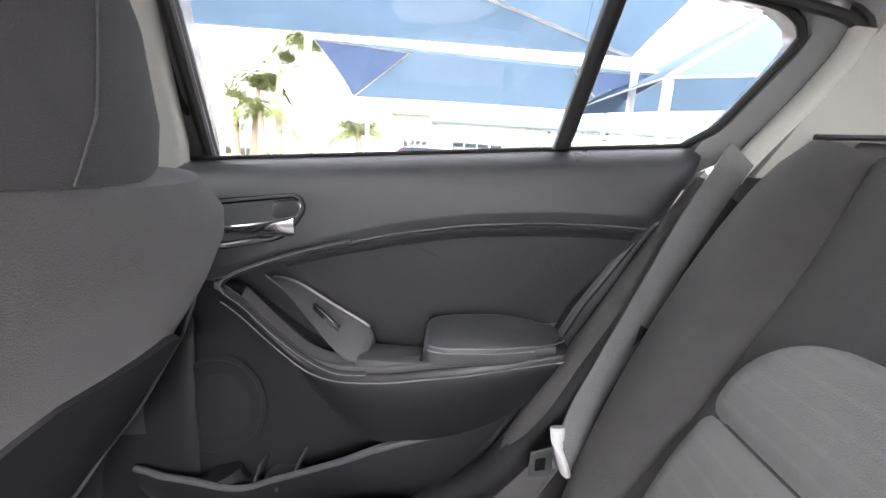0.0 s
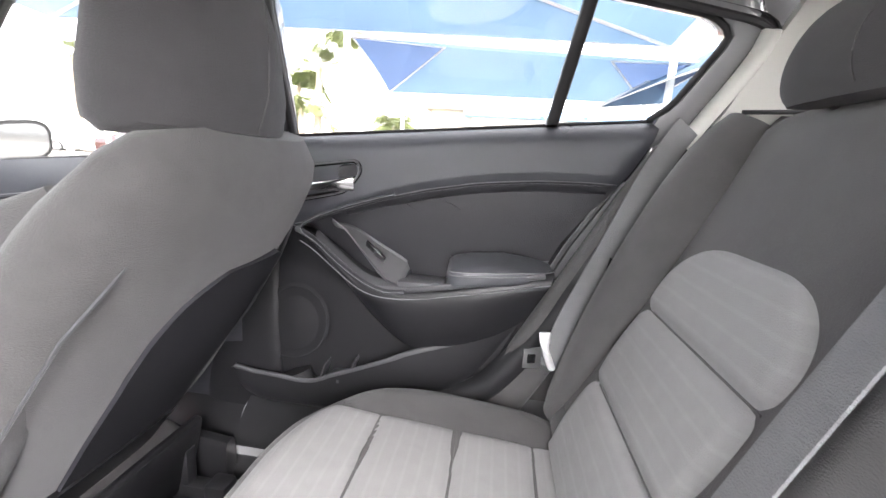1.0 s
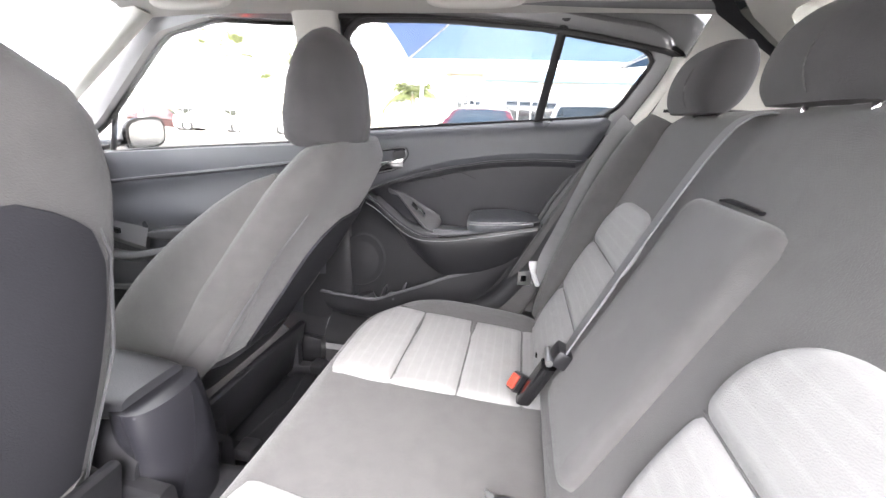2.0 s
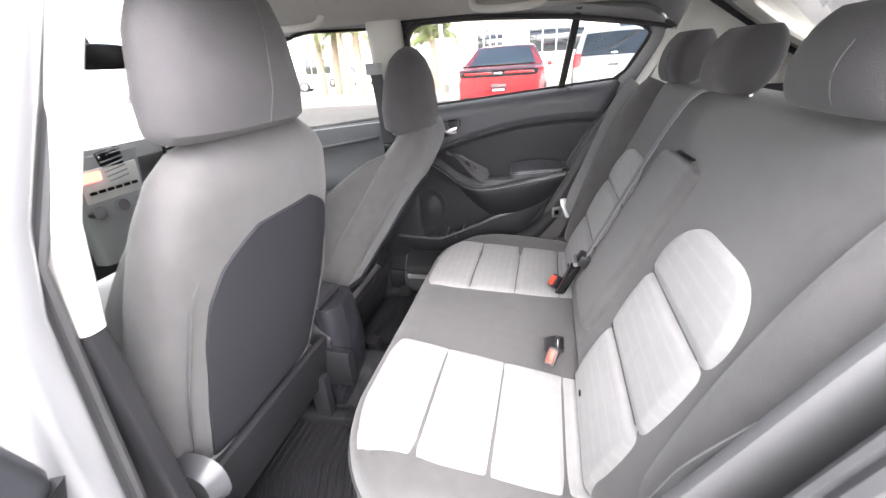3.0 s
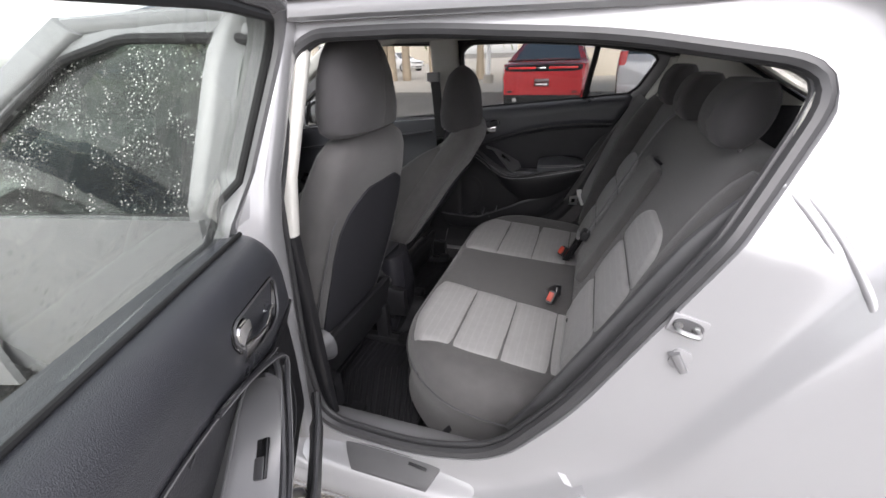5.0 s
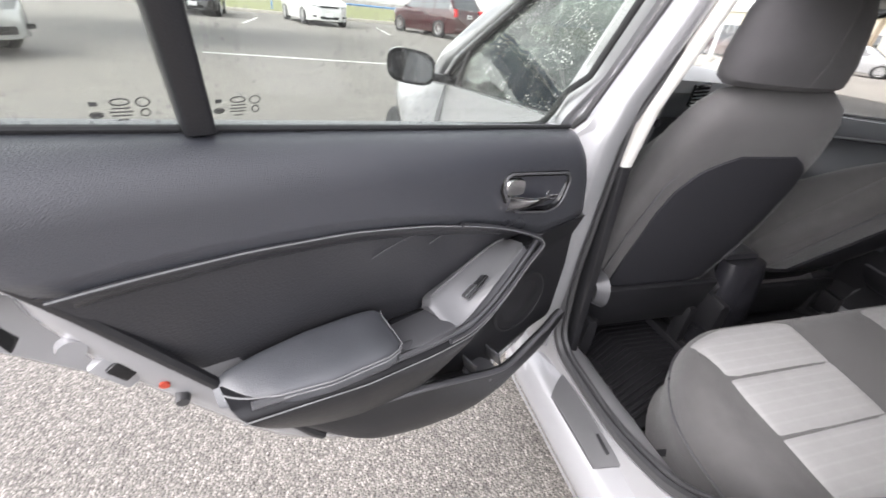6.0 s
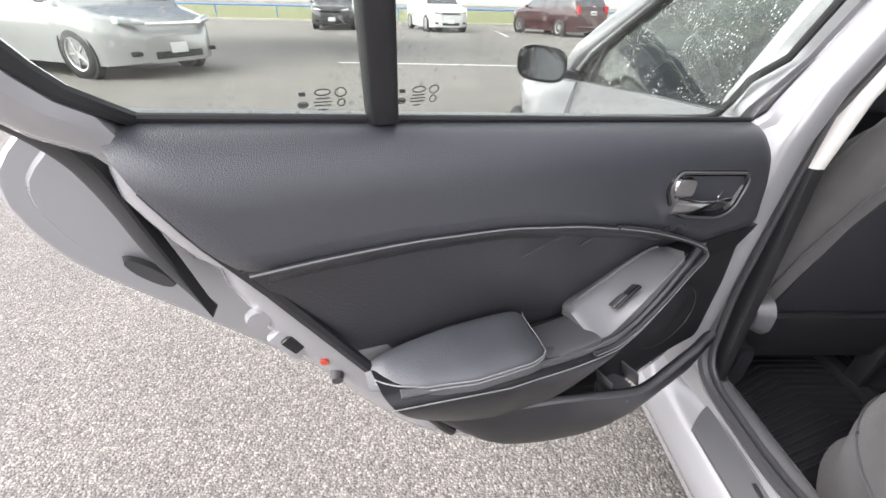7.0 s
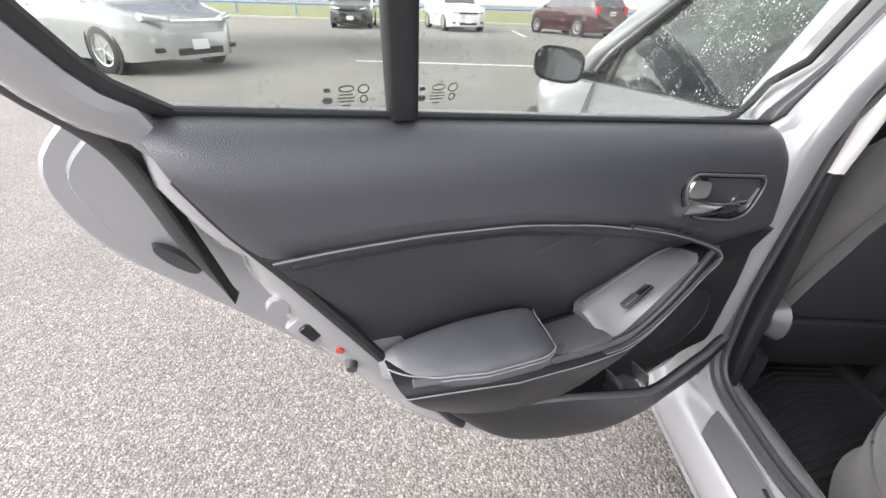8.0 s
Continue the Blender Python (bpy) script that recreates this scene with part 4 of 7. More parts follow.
        for cx, cz, rx, rz in ((-0.020, 0.0, 0.0062, 0.0050), (0.0, 0.001, 0.0085, 0.0035), (-0.021, -0.012, 0.0042, 0.0042), (0.0215, -0.012, 0.0055, 0.0032)):
            ring = [(s0 + 0.74 * (cx + rx * math.cos(a)), glass_y(z0 + 0.74 * (cz + rz * math.sin(a))) - 0.0055, z0 + 0.74 * (cz + rz * math.sin(a))) for a in [2 * math.pi * k / 14 for k in range(14)]]
            part("pane_mark", tube(ring, 0.0005, 4, closed=True, up=(0, 1, 0)), INK, door, flip=fl)

    # shut-face fittings
    lat = part("latch", box((0.034, 0.014, 0.050), (0.680, -0.034, 0.738), 0.004, (0, 32, 0)), PAINT, door, flip=fl)
    part("latch_slot", box((0.018, 0.012, 0.026), (0.680, -0.028, 0.739), 0.003, (0, 32, 0)), GLOSS_BLACK, lat, flip=fl)
    part("lock_mark", rod((0.649, -0.027, 0.703), (0.652, -0.0195, 0.701), 0.0055), ORANGE, door, "small red child-lock mark", flip=fl)
    part("bump_stop", rod((0.637, -0.029, 0.673), (0.641, -0.014, 0.670), 0.009, 0.007), SEAL_GREY, door, flip=fl)
    part("plug", rod((0.709, -0.034, 0.782), (0.7092, -0.0245, 0.7818), 0.013, 0.0115, seg=20), PAINT, door, flip=fl)
    return door


LEFT_DOOR = pose(0.012, -0.946, 0, 0, 0, -63.5)
rear_door(False, "open rear door with black panel and rain-spotted window", LEFT_DOOR)
rear_door(True, "closed rear door with black panel and armrest", pose(-0.077, 0.705, 0))

# striker and bump stop on the open door's jamb
def on_jamb(x, z):
    """The pose of a fitting on the left jamb, its -y looking out of the surface."""
    place, normal, _, _ = skin_tree.ray_cast(Vector((x, 1.3, z)), Vector((0, -1, 0)))
    normal = normal if normal.y > 0 else -normal
    return Matrix.Translation((x, -place.y, z)) @ Vector((normal.x, -normal.y, normal.z)).to_track_quat("-Y", "Z").to_matrix().to_4x4()


striker = thing("door_striker", "steel door striker on the white door jamb", "striker", at=on_jamb(0.702, 0.780))
part("plate", box((0.056, 0.006, 0.036), (0, 0, 0), 0.0025, (0, 14, 0)), PAINT, striker)
part("recess", loft([((0, -0.0015, 0), (0.023, 0, -0.006), (0.003, 0, 0.013)), ((0, -0.0045, 0), (0.022, 0, -0.0055), (0.003, 0, 0.012))], 24, 2.6), PILLAR_GREY, striker, "grey striker recess")
part("loop", tube([(-0.016, -0.003, 0.004), (-0.016, -0.024, 0.004), (0.012, -0.024, -0.003), (0.012, -0.003, -0.003)], 0.0045, 8, n=16), STEEL, striker)
for dx, dz in ((-0.013, 0.003), (0.012, -0.002)):
    part("screw", rod((dx, -0.003, dz), (dx, -0.0075, dz), 0.006, 0.005, seg=12), STEEL, striker)
wedge = thing("bump_wedge", "silver plastic door wedge on the jamb", "wedge", at=on_jamb(0.700, 0.718))
part("foot", loft([((0.002, 0.002, 0), (0.016, 0, -0.004), (0.004, 0, 0.019)), ((0.002, -0.002, 0), (0.0155, 0, -0.004), (0.004, 0, 0.0185)), ((0.003, -0.004, -0.001), (0.011, 0, -0.003), (0.003, 0, 0.013))], 24, 3.0), PAINT, wedge)
part("body", loft([((-0.010 + 0.017 * t, -0.005 - 0.007 * t, 0.014 - 0.028 * t), (0.0075 - 0.002 * t, 0, 0.003), (0, 0.006, 0)) for t in [k / 8 for k in range(9)]], 16, 4.5), SWITCH_SATIN, wedge)

# ---- rear bench ----
bench = thing("rear_bench_seat", "two-tone rear bench seat, charcoal fabric with light grey inserts", "car seat")


def bench_top(x, y=0.0):
    t = max(0.0, min(1.0, (y + 0.05) / 0.3))
    return 0.438 - 0.095 * (x - 0.05) + 0.006 * t * t * (3 - 2 * t)


CUSHION = round_loop([(0.035, -0.46), (0.035, 0.46), (0.22, 0.635), (0.60, 0.635), (0.60, -0.635), (0.22, -0.635)], 120, 0.20)
rows = []
for d, dz in ((0.012, -0.235), (-0.004, -0.20), (0.006, -0.12), (0.004, -0.075), (0.0, -0.05), (-0.008, -0.028), (-0.022, -0.011), (-0.042, -0.002), (-0.07, 0.002), (-0.12, 0.0)):
    rows.append([Vector((x, y, bench_top(x, y) + dz + (0.012 * math.exp(-((abs(y) - 0.56) / 0.05) ** 2) if dz > -0.06 else 0))) for x, y in offset_loop(CUSHION, d)])
cush = grid(rows, close_u=True)
cush.verts.ensure_lookup_table()
cush.faces.new(cush.verts[-120:])
part("cushion", cush, FABRIC_DARK, bench)
for side in (-1, 1):
    pipe = [(x, side * y, bench_top(x, side * y) - 0.082) for x, y in offset_loop(CUSHION, 0.007) if y > 0.05 and x < 0.50]
    part("piping", tube(pipe, 0.0025, 6), PLASTIC_SATIN, bench)

SEAMS = (0.208, 0.350, 0.486)


def groove(x, lines, w=0.009, deep=0.0070):
    return -deep * sum(math.exp(-((x - a) / w) ** 2) for a in lines)


def puff(x, lines):
    ends = (lines[0] - 0.14, *lines, lines[-1] + 0.14)
    for a, b in zip(ends, ends[1:]):
        if a <= x <= b:
            t = 2 * (x - a) / (b - a) - 1
            return 0.005 * (1 - t * t)
    return 0.0


def cushion_insert(u, v, side):
    # a patch with rounded front corners, which rolls over the front edge
    inner, outer = (0.148 + 0.055 * v, 0.505 + 0.020 * v) if side < 0 else (0.110 + 0.035 * v, 0.490 + 0.010 * v)
    yy = inner + (outer - inner) * u
    x0 = 0.046 + 0.05 * max(0.0, (u - 0.55) / 0.45) ** 2 + 0.012 * max(0.0, (0.2 - u) / 0.2) ** 2
    x = x0 + (0.545 - x0) * v
    edge = min(u, 1 - u) * 0.30
    z = bench_top(x, side * yy) + 0.004 + (puff(x, SEAMS) + groove(x, SEAMS, 0.006, 0.0055)) * min(1.0, edge / 0.03) - 0.010 * max(0.0, 1 - edge / 0.012) ** 2
    fr = x - x0
    if fr < 0.05:
        z -= 0.05 * (1 - bulge(1 - fr / 0.05))
    return (x, side * yy, z)


for side in (-1, 1):
    ins = part("cushion_insert", slab(lambda u, v: cushion_insert(u if side > 0 else 1 - u, v, side), 24, 90, (0.004, 0, -0.022)), FABRIC_SEAT, bench, "light grey ribbed fabric insert")
    # cross seams: dark tubes paint the thin shadow line along each groove
    for a in SEAMS:
        seam = [(a, side * ((0.186 if side < 0 else 0.136) + (0.322 if side < 0 else 0.345) * k / 12), bench_top(a, side * 0.3) + 0.0014 + (0.003 if side > 0 else 0)) for k in range(13)]
        part("seam", tube(seam, 0.0016, 5), FABRIC_DARK, ins)
    edge_line = [(0.13 + 0.40 * k / 24, side * ((0.508 if side < 0 else 0.492) + 0.014 * k / 24), bench_top(0.13 + 0.40 * k / 24, side * 0.5) + 0.001) for k in range(25)]
    part("seam", tube(edge_line, 0.002, 5), FABRIC_DARK, ins)

# backrest, leaning back: h along its slope, y across
LEAN_X, LEAN_Z = 0.425, 0.905
BX, BZ = 0.535, 0.40


def back_point(y, h, out):
    """A point of the backrest's front; out is towards the knees."""
    return Vector((BX + LEAN_X * h - LEAN_Z * out, y, BZ + LEAN_Z * h + LEAN_X * out))


BACK = round_loop([(-0.625, -0.02), (0.625, -0.02), (0.635, 0.20), (0.605, 0.45), (0.585, 0.675), (-0.575, 0.665), (-0.60, 0.45), (-0.635, 0.20)], 128, 0.09)
rows = []
for d, o in ((-0.03, -0.14), (0.0, -0.12), (0.012, -0.07), (0.008, -0.03), (0.0, -0.012), (-0.012, 0.006), (-0.03, 0.016), (-0.055, 0.020), (-0.078, 0.0195)):
    rows.append([back_point(y, h, o) for y, h in offset_loop(BACK, d)])
bk = grid(rows, close_u=True)
bk.verts.ensure_lookup_table()
bk.faces.new(bk.verts[-128:])
bk.faces.new(bk.verts[:128])
part("backrest", bk, FABRIC_DARK, bench)
for fl in (True, False):
    bol = []
    for k in range(19):
        t = k / 18
        h, e = 0.01 + 0.63 * t, 0.35 + 0.65 * bulge(1.94 * t - 0.97)
        bol.append((back_point(0.588 - 0.010 * t, h, -0.03 if fl else 0.002 + 0.012 * t), (0, 0.066 * e, 0), back_point(0, 0, 0.050 * e + 0.045 * t * e) - back_point(0, 0, 0)))
    part("side_bolster", loft(bol, 28, 2.2), FABRIC_DARK, bench, flip=fl)
BSEAMS = (0.155, 0.305)


def back_insert(u, v):
    h = 0.005 + 0.435 * v
    half = 0.166 - 0.010 * (1 - v)
    if v > 0.74:
        half *= bulge((v - 0.74) / 0.264) ** 0.65
    yy = 0.350 + half * (2 * u - 1)
    edge = min(u, 1 - u) * 2 * half
    o = 0.026 + puff(h, BSEAMS) + groove(h, BSEAMS) - 0.012 * max(0.0, 1 - edge / 0.02) ** 2 - 0.012 * max(0.0, 1 - (1 - v) / 0.04) ** 2
    return back_point(yy, h, o)


for fl in (True, False):
    ins = part("back_insert", slab(back_insert, 24, 80, (0.018, 0, -0.006)), FABRIC_REST, bench, "light grey ribbed fabric insert", flip=fl)
    # dark tubes again, for the shadow in the backrest's grooves
    for a in BSEAMS:
        part("seam", tube([back_point(0.196 + 0.28 * k / 12, a, 0.0200) for k in range(13)], 0.0016, 5), FABRIC_DARK, ins, flip=fl)
    part("child_anchor_tag", box((0.004, 0.012, 0.01), back_point(0.30, 0.03, 0.034), 0.002), GLOSS_BLACK, ins, flip=fl)

# fold-down armrest in the middle of the backrest
ARM = round_loop([(-0.125, 0.06), (0.125, 0.06), (0.125, 0.50), (-0.125, 0.50)], 60, 0.035)
rows = [[back_point(y, h, o) for y, h in offset_loop(ARM, d)] for d, o in ((0.0, 0.005), (0.0, 0.030), (-0.006, 0.038), (-0.018, 0.043), (-0.030, 0.044))]
ar = grid(rows, close_u=True)
ar.verts.ensure_lookup_table()
ar.faces.new(ar.verts[-60:])
part("folding_armrest", ar, FABRIC_DARK, bench)
part("pull_strap", tube([back_point(-0.05 + 0.10 * k / 10, 0.508, 0.024 + 0.012 * math.sin(math.pi * k / 10)) for k in range(11)], 0.007, 6, flat=0.4), PLASTIC, bench)
for fl in (True, False):
    part("release_recess", box((0.07, 0.05, 0.006), back_point(0.45, 0.665, -0.035), 0.004, (0, 0, 0)), PLASTIC, bench, "black seat-back release in the shoulder", flip=fl)


def rear_headrest(y, wide, high, dz=0.0):
    hr = thing("headrest", "charcoal fabric rear headrest on two steel posts", "headrest", "rear headrests")
    cx, cz = 0.808, 1.062 + dz
    secs = []
    for k in range(15):
        t = k / 14
        e = bulge(2 * t - 1) if 0 < k < 14 else 0.25
        secs.append(((cx - 0.012 + 0.025 * (t - 0.5), y, cz - high / 2 + high * t), (0, wide * (0.80 + 0.2 * e) * (1.0 - 0.12 * t), 0), (0.052 * (0.35 + 0.65 * e), 0, 0)))
    part("pad", loft(secs, 32, 3.4), FABRIC_HEAD, hr)
    part("seam", tube([(cx - 0.067 + 0.025 * (t - 0.5) + 0.02 * (2 * t - 1) ** 2, y - wide * 0.35, cz - high * 0.42 + high * 0.8 * t) for t in [k / 10 for k in range(11)]], 0.0009, 5), FABRIC_DARK, hr)
    for dy in (-0.06, 0.06):
        part("post", rod((cx - 0.005, y + dy, cz - high / 2 - 0.09), (cx, y + dy, cz - high / 2 + 0.02), 0.006), CHROME, hr)
        part("post_collar", rod((cx - 0.012, y + dy, cz - high / 2 - 0.05), (cx - 0.008, y + dy, cz - high / 2 - 0.035), 0.012), PLASTIC, hr)
    return hr


rear_headrest(-0.375, 0.115, 0.118)
rear_headrest(0.0, 0.10, 0.115, -0.005)
rear_headrest(0.375, 0.118, 0.125)


# ---- seat belts ----
def buckle(name, at, turn, label, button=None):
    b = thing(name, label, "seat belt buckle", "rear seat belt buckles", at=pose(*at, *turn))
    part("housing", loft([((0, 0, -0.045), (0.018, 0, 0), (0, 0.010, 0)), ((0, 0, -0.03), (0.020, 0, 0), (0, 0.012, 0)), ((0, 0, 0.018), (0.021, 0, 0), (0, 0.013, 0)), ((0, 0, 0.024), (0.019, 0, 0), (0, 0.011, 0))], 20, 5), PLASTIC, b)
    part("release_button", box((0.030, 0.017, 0.012), (0, 0.001, 0.024), 0.003), button or ORANGE, b, "" if button else "orange-red release button")
    part("stalk", strap([(0, 0, -0.04), (0.0, 0, -0.08), (0.0, 0, -0.12)], 0.03, (1, 0, 0)), WEBBING, b)
    return b


buckle("buckle", (0.462, -0.205, 0.455), (18, -52, 60), "black belt buckle with orange-red button on the cushion")
buckle("buckle", (0.470, -0.155, 0.452), (18, -52, 95), "all-black belt buckle lying beside its twin", GLOSS_BLACK)
buckle("buckle", (0.478, 0.16, 0.452), (10, -55, 40), "black belt buckle with orange-red button on the cushion")

def soft_end(z, rounded):
    return 0.08 + 0.92 * bulge(max(0.0, (z - 0.80) / 0.196)) if rounded else 1.0


# outboard belt, hanging from the pillar along the backrest to the cushion's corner
for fl, lab in ((True, "grey seat belt webbing beside the open door"), (False, "grey seat belt webbing with its steel tongue beside the closed door")):
    belt = thing("seat_belt", lab, "seat belt", "rear seat belts")
    dx = 0.04 if fl else 0.0
    ty = 0.034 if fl else 0.0
    part("webbing", strap(([] if fl else [(0.722, 0.664, 0.990), (0.700, 0.650, 0.960), (0.660, 0.640, 0.885)]) + [(0.618 + dx, 0.640 + ty, 0.775), (0.572 + dx, 0.640, 0.655), (0.545 + dx, 0.636, 0.585), (0.520 + dx, 0.615, 0.50)], 0.047, (0.92, 0.05, -0.38) if fl else (0.90, 0.14, -0.37)), WEBBING, belt, flip=fl)
    if not fl:
        tg = part("tongue", extrude_outline([Vector((0.462 + x, 0.585 + 0.35 * x, 0.528 + z)) for x, z in ((0.0, -0.020), (0.036, -0.024), (0.036, 0.024), (0.0, 0.020))], (0.001, -0.003, 0), 0.001), STEEL, belt)
        part("tongue_slot", box((0.016, 0.008, 0.018), (0.478, 0.588, 0.528), 0.001, (0, 0, 19)), GLOSS_BLACK, tg)
        part("tongue_grip", tube([(0.502, 0.606, 0.578), (0.506, 0.600, 0.545), (0.522, 0.604, 0.505)], 0.012, 10, n=8, flat=0.6), WHITE_MARK, belt, "pale tongue grip")
    shift, wide, deep = (0.040, 0.032, 0.013) if fl else (0.0, 0.044, 0.022)
    part("bolster_cover", loft([((lerp_table([(0.34, 0.40), (0.42, 0.45), (0.55, 0.518), (0.71, 0.603), (0.865, 0.684), (1.0, 0.765)], z) + shift, 0.676 - 0.05 * max(0.0, z - 0.9), z), (wide * soft_end(z, fl), 0, -0.03 * soft_end(z, fl)), (0, deep * soft_end(z, fl), 0)) for z in [0.34 + (0.655 if fl else 0.585) * k / 24 for k in range(25)]], 18, 3.4), PILLAR_GREY if fl else FABRIC_DARK, belt, flip=fl)
# middle belt, clipped in beside the right seat
mid = thing("middle_seat_belt", "grey middle seat belt clipped into a black anchor buckle", "seat belt", "rear seat belts")
part("webbing", strap([back_point(0.135, 0.66, -0.02), back_point(0.13, 0.635, 0.035), back_point(0.13, 0.57, 0.052), back_point(0.125, 0.40, 0.056), back_point(0.115, 0.22, 0.056), back_point(0.11, 0.16, 0.056)], 0.047, (0.15, 1, 0)), WEBBING, mid)
part("tongue", box((0.03, 0.05, 0.035), tuple(back_point(0.11, 0.145, 0.058)), 0.006, (0, 25, 0)), PLASTIC, mid)
part("tongue_bar", rod(back_point(0.085, 0.13, 0.075), back_point(0.14, 0.13, 0.075), 0.007), STEEL, mid)
part("anchor_buckle", loft([(back_point(0.115, h, 0.064), (0, w, 0), (0.014, 0, 0)) for h, w in ((0.02, 0.018), (0.05, 0.022), (0.115, 0.022))], 18, 4), GLOSS_BLACK, mid)


# ---- front seats ----
WIDTHS = [(0, 0.228), (0.12, 0.245), (0.45, 0.250), (0.68, 0.238), (0.82, 0.224), (0.92, 0.194), (0.97, 0.162), (1, 0.115)]
DEPTHS = [(0, 0.05), (0.06, 0.078), (0.5, 0.076), (0.8, 0.066), (0.93, 0.056), (0.98, 0.040), (1, 0.014)]


def front_seat(name, y, dx, dz, label, recline, head, shift=0.0, side=0.085, pocket=True, panel_at=(0.01, 1.0, 0.587)):
    """head: the headrest's place behind the backrest's top, its lean, half width and height"""
    seat = thing(name, label, "car seat", "front seats")
    o = Vector((dx, y, dz))
    lean = Vector((math.sin(radians(recline)), 0, math.cos(radians(recline))))
    fore = Vector((-lean.z, 0, lean.x))

    def at(h, out):
        return o + Vector((-0.04, 0, 0.99)) + lean * (h - 0.72) + fore * out
    o_head = o.copy()
    o.y += shift
    secs = []
    for k in range(25):
        t = k / 24
        h = -0.04 + 0.76 * t
        w = lerp_table(WIDTHS, t)
        d = lerp_table(DEPTHS, t)
        secs.append((at(h, 0.075), (0, w, 0), fore * d))
    part("backrest", loft(secs, 40, 3.2 if pocket else 2.5), FABRIC_DARK, seat)
    for sgn in (-1, 1):
        part("side_bolster", loft([(at(-0.02 + 0.62 * t, 0.075 + 0.55 * side * (1 - 0.5 * t)) + Vector((0, sgn * (0.205 - 0.025 * t), 0)), (0, 0.050 * bulge(1.68 * t - 0.7), 0), fore * (side + 0.03) * (1 - 0.45 * t) * bulge(1.68 * t - 0.7)) for t in [k / 14 for k in range(15)]], 22, 2.6), FABRIC_DARK, seat)
        seam = [at(0.03 + 0.66 * t, 0.075) + Vector((0, sgn * (lerp_table([(0, 0.20), (0.45, 0.222), (0.7, 0.205), (0.9, 0.15), (1, 0.09)], t)), 0)) - fore * lerp_table([(0, 0.066), (0.5, 0.062), (0.8, 0.05), (1, 0.03)], t) for t in [k / 20 for k in range(21)]]
        part("seam", tube(seam, 0.0022, 5), PLASTIC_SATIN, seat)
    # dark map-pocket panel on the rear, lying on the curved back
    def panel(u, v):
        h = 0.112 + (panel_at[2] - 0.112) * v
        half = smooth_table([(-0.1, 0.175), (0, 0.178), (0.3, 0.190), (0.62, 0.194), (0.78, 0.186), (0.9, 0.160), (0.96, 0.125), (1.0, 0.08), (1.1, 0.0)], v)
        t = (h + 0.04) / 0.76
        y = panel_at[0] + panel_at[1] * half * (2 * u - 1)
        curve = max(0.0, 1 - (min(abs(y), 0.99 * lerp_table(WIDTHS, t)) / lerp_table(WIDTHS, t)) ** 3.2) ** (1 / 3.2)
        return at(h, 0.075 - lerp_table(DEPTHS, t) * curve - 0.005) + Vector((0, y, 0))
    part("back_panel", slab(panel, 28, 30, tuple(fore * 0.010)), FABRIC_BACK, seat, "black vinyl map pocket panel")
    part("pocket_edge", slab(lambda u, v: at(-0.03 + 0.138 * v, -0.006 - 0.004 * v + 0.02 * abs(2 * u - 1) ** 6) + Vector((0, (-0.205 + 0.41 * u) * (1 - 0.03 * v), 0)), 20, 6, tuple(fore * 0.02)), FABRIC_APRON if pocket else PLASTIC, seat, "grey fabric apron below the map pocket" if pocket else "black plastic apron below the backrest")
    # cushion, side shields, rails
    b = o + Vector((0.20 - 0.72 * math.sin(radians(recline)) + 0.02, 0, 0))
    secs = [(b + Vector((-0.79 + 0.56 * t, 0, 0.37 - 0.03 * t)), (0, 0.245 - 0.03 * (1 - t) ** 3, 0), (0, 0, 0.085 * (0.35 + 0.65 * min(1.0, bulge(2 * t - 1) * 1.8)))) for t in [k / 14 for k in range(15)]]
    part("cushion", loft(secs, 32, 3.6), FABRIC_DARK, seat)
    part("rear_cover", box((0.024, 0.45, 0.17), tuple(b + Vector((-0.214, 0, 0.345))), 0.010, (0, 12, 0)), PLASTIC, seat, "black plastic cover behind the cushion")
    part("cushion_insert", slab(lambda u, v: tuple(b + Vector((-0.74 + 0.46 * u, -0.15 + 0.30 * v, 0.458 - 0.03 * u + 0.006 * bulge(2 * v - 1)))), 14, 10, (0, 0, -0.02)), FABRIC_LIGHT, seat, "light grey insert")
    for sgn in (-1, 1):
        part("side_shield", loft([(b + Vector((-0.72 + 0.58 * t, sgn * 0.245, 0.30 - 0.0 * t)), (0, 0.018, 0), (0, 0, 0.055 + 0.02 * math.sin(3 * t))) for t in [k / 8 for k in range(9)]], 16, 4), PLASTIC, seat)
        if pocket and sgn < 0:
            part("hinge_cover", loft([(b + Vector((-0.195, sgn * (0.222 + 0.032 * t), 0.44)), (0.055 * (1 - 0.3 * t), 0, 0), (0, 0, 0.055 * (1 - 0.3 * t))) for t in (0, 0.5, 1)], 20, 2.4), PLASTIC_SATIN if pocket else PLASTIC, seat)
        part("rail", box((0.62, 0.035, 0.03), tuple(b + Vector((-0.46, sgn * 0.19, 0.155 - dz))), 0.004), PLASTIC, seat)
        part("rail_end", box((0.05, 0.05, 0.035), tuple(b + Vector((-0.13, sgn * 0.19, 0.165 - dz))), 0.008), PLASTIC, seat)
        part("leg", box((0.05, 0.03, 0.15 + max(0, dz)), tuple(b + Vector((-0.22, sgn * 0.19, 0.235 - dz / 2))), 0.004), PLASTIC, seat)
    # headrest
    hx, hz, tilt, wide, high = head
    axis = Vector((math.sin(radians(tilt)), 0, math.cos(radians(tilt))))
    face = Vector((-axis.z, 0, axis.x))
    foot = o_head + Vector((hx, 0, hz))
    deep = 1.0 if pocket else 1.2
    hd_depth = [(0, 0.04 * deep), (0.05, 0.062 * deep), (0.25, 0.068 * deep), (0.6, 0.058 * deep), (0.85, 0.042 * deep), (0.95, 0.028), (1, 0.008)]
    secs = []
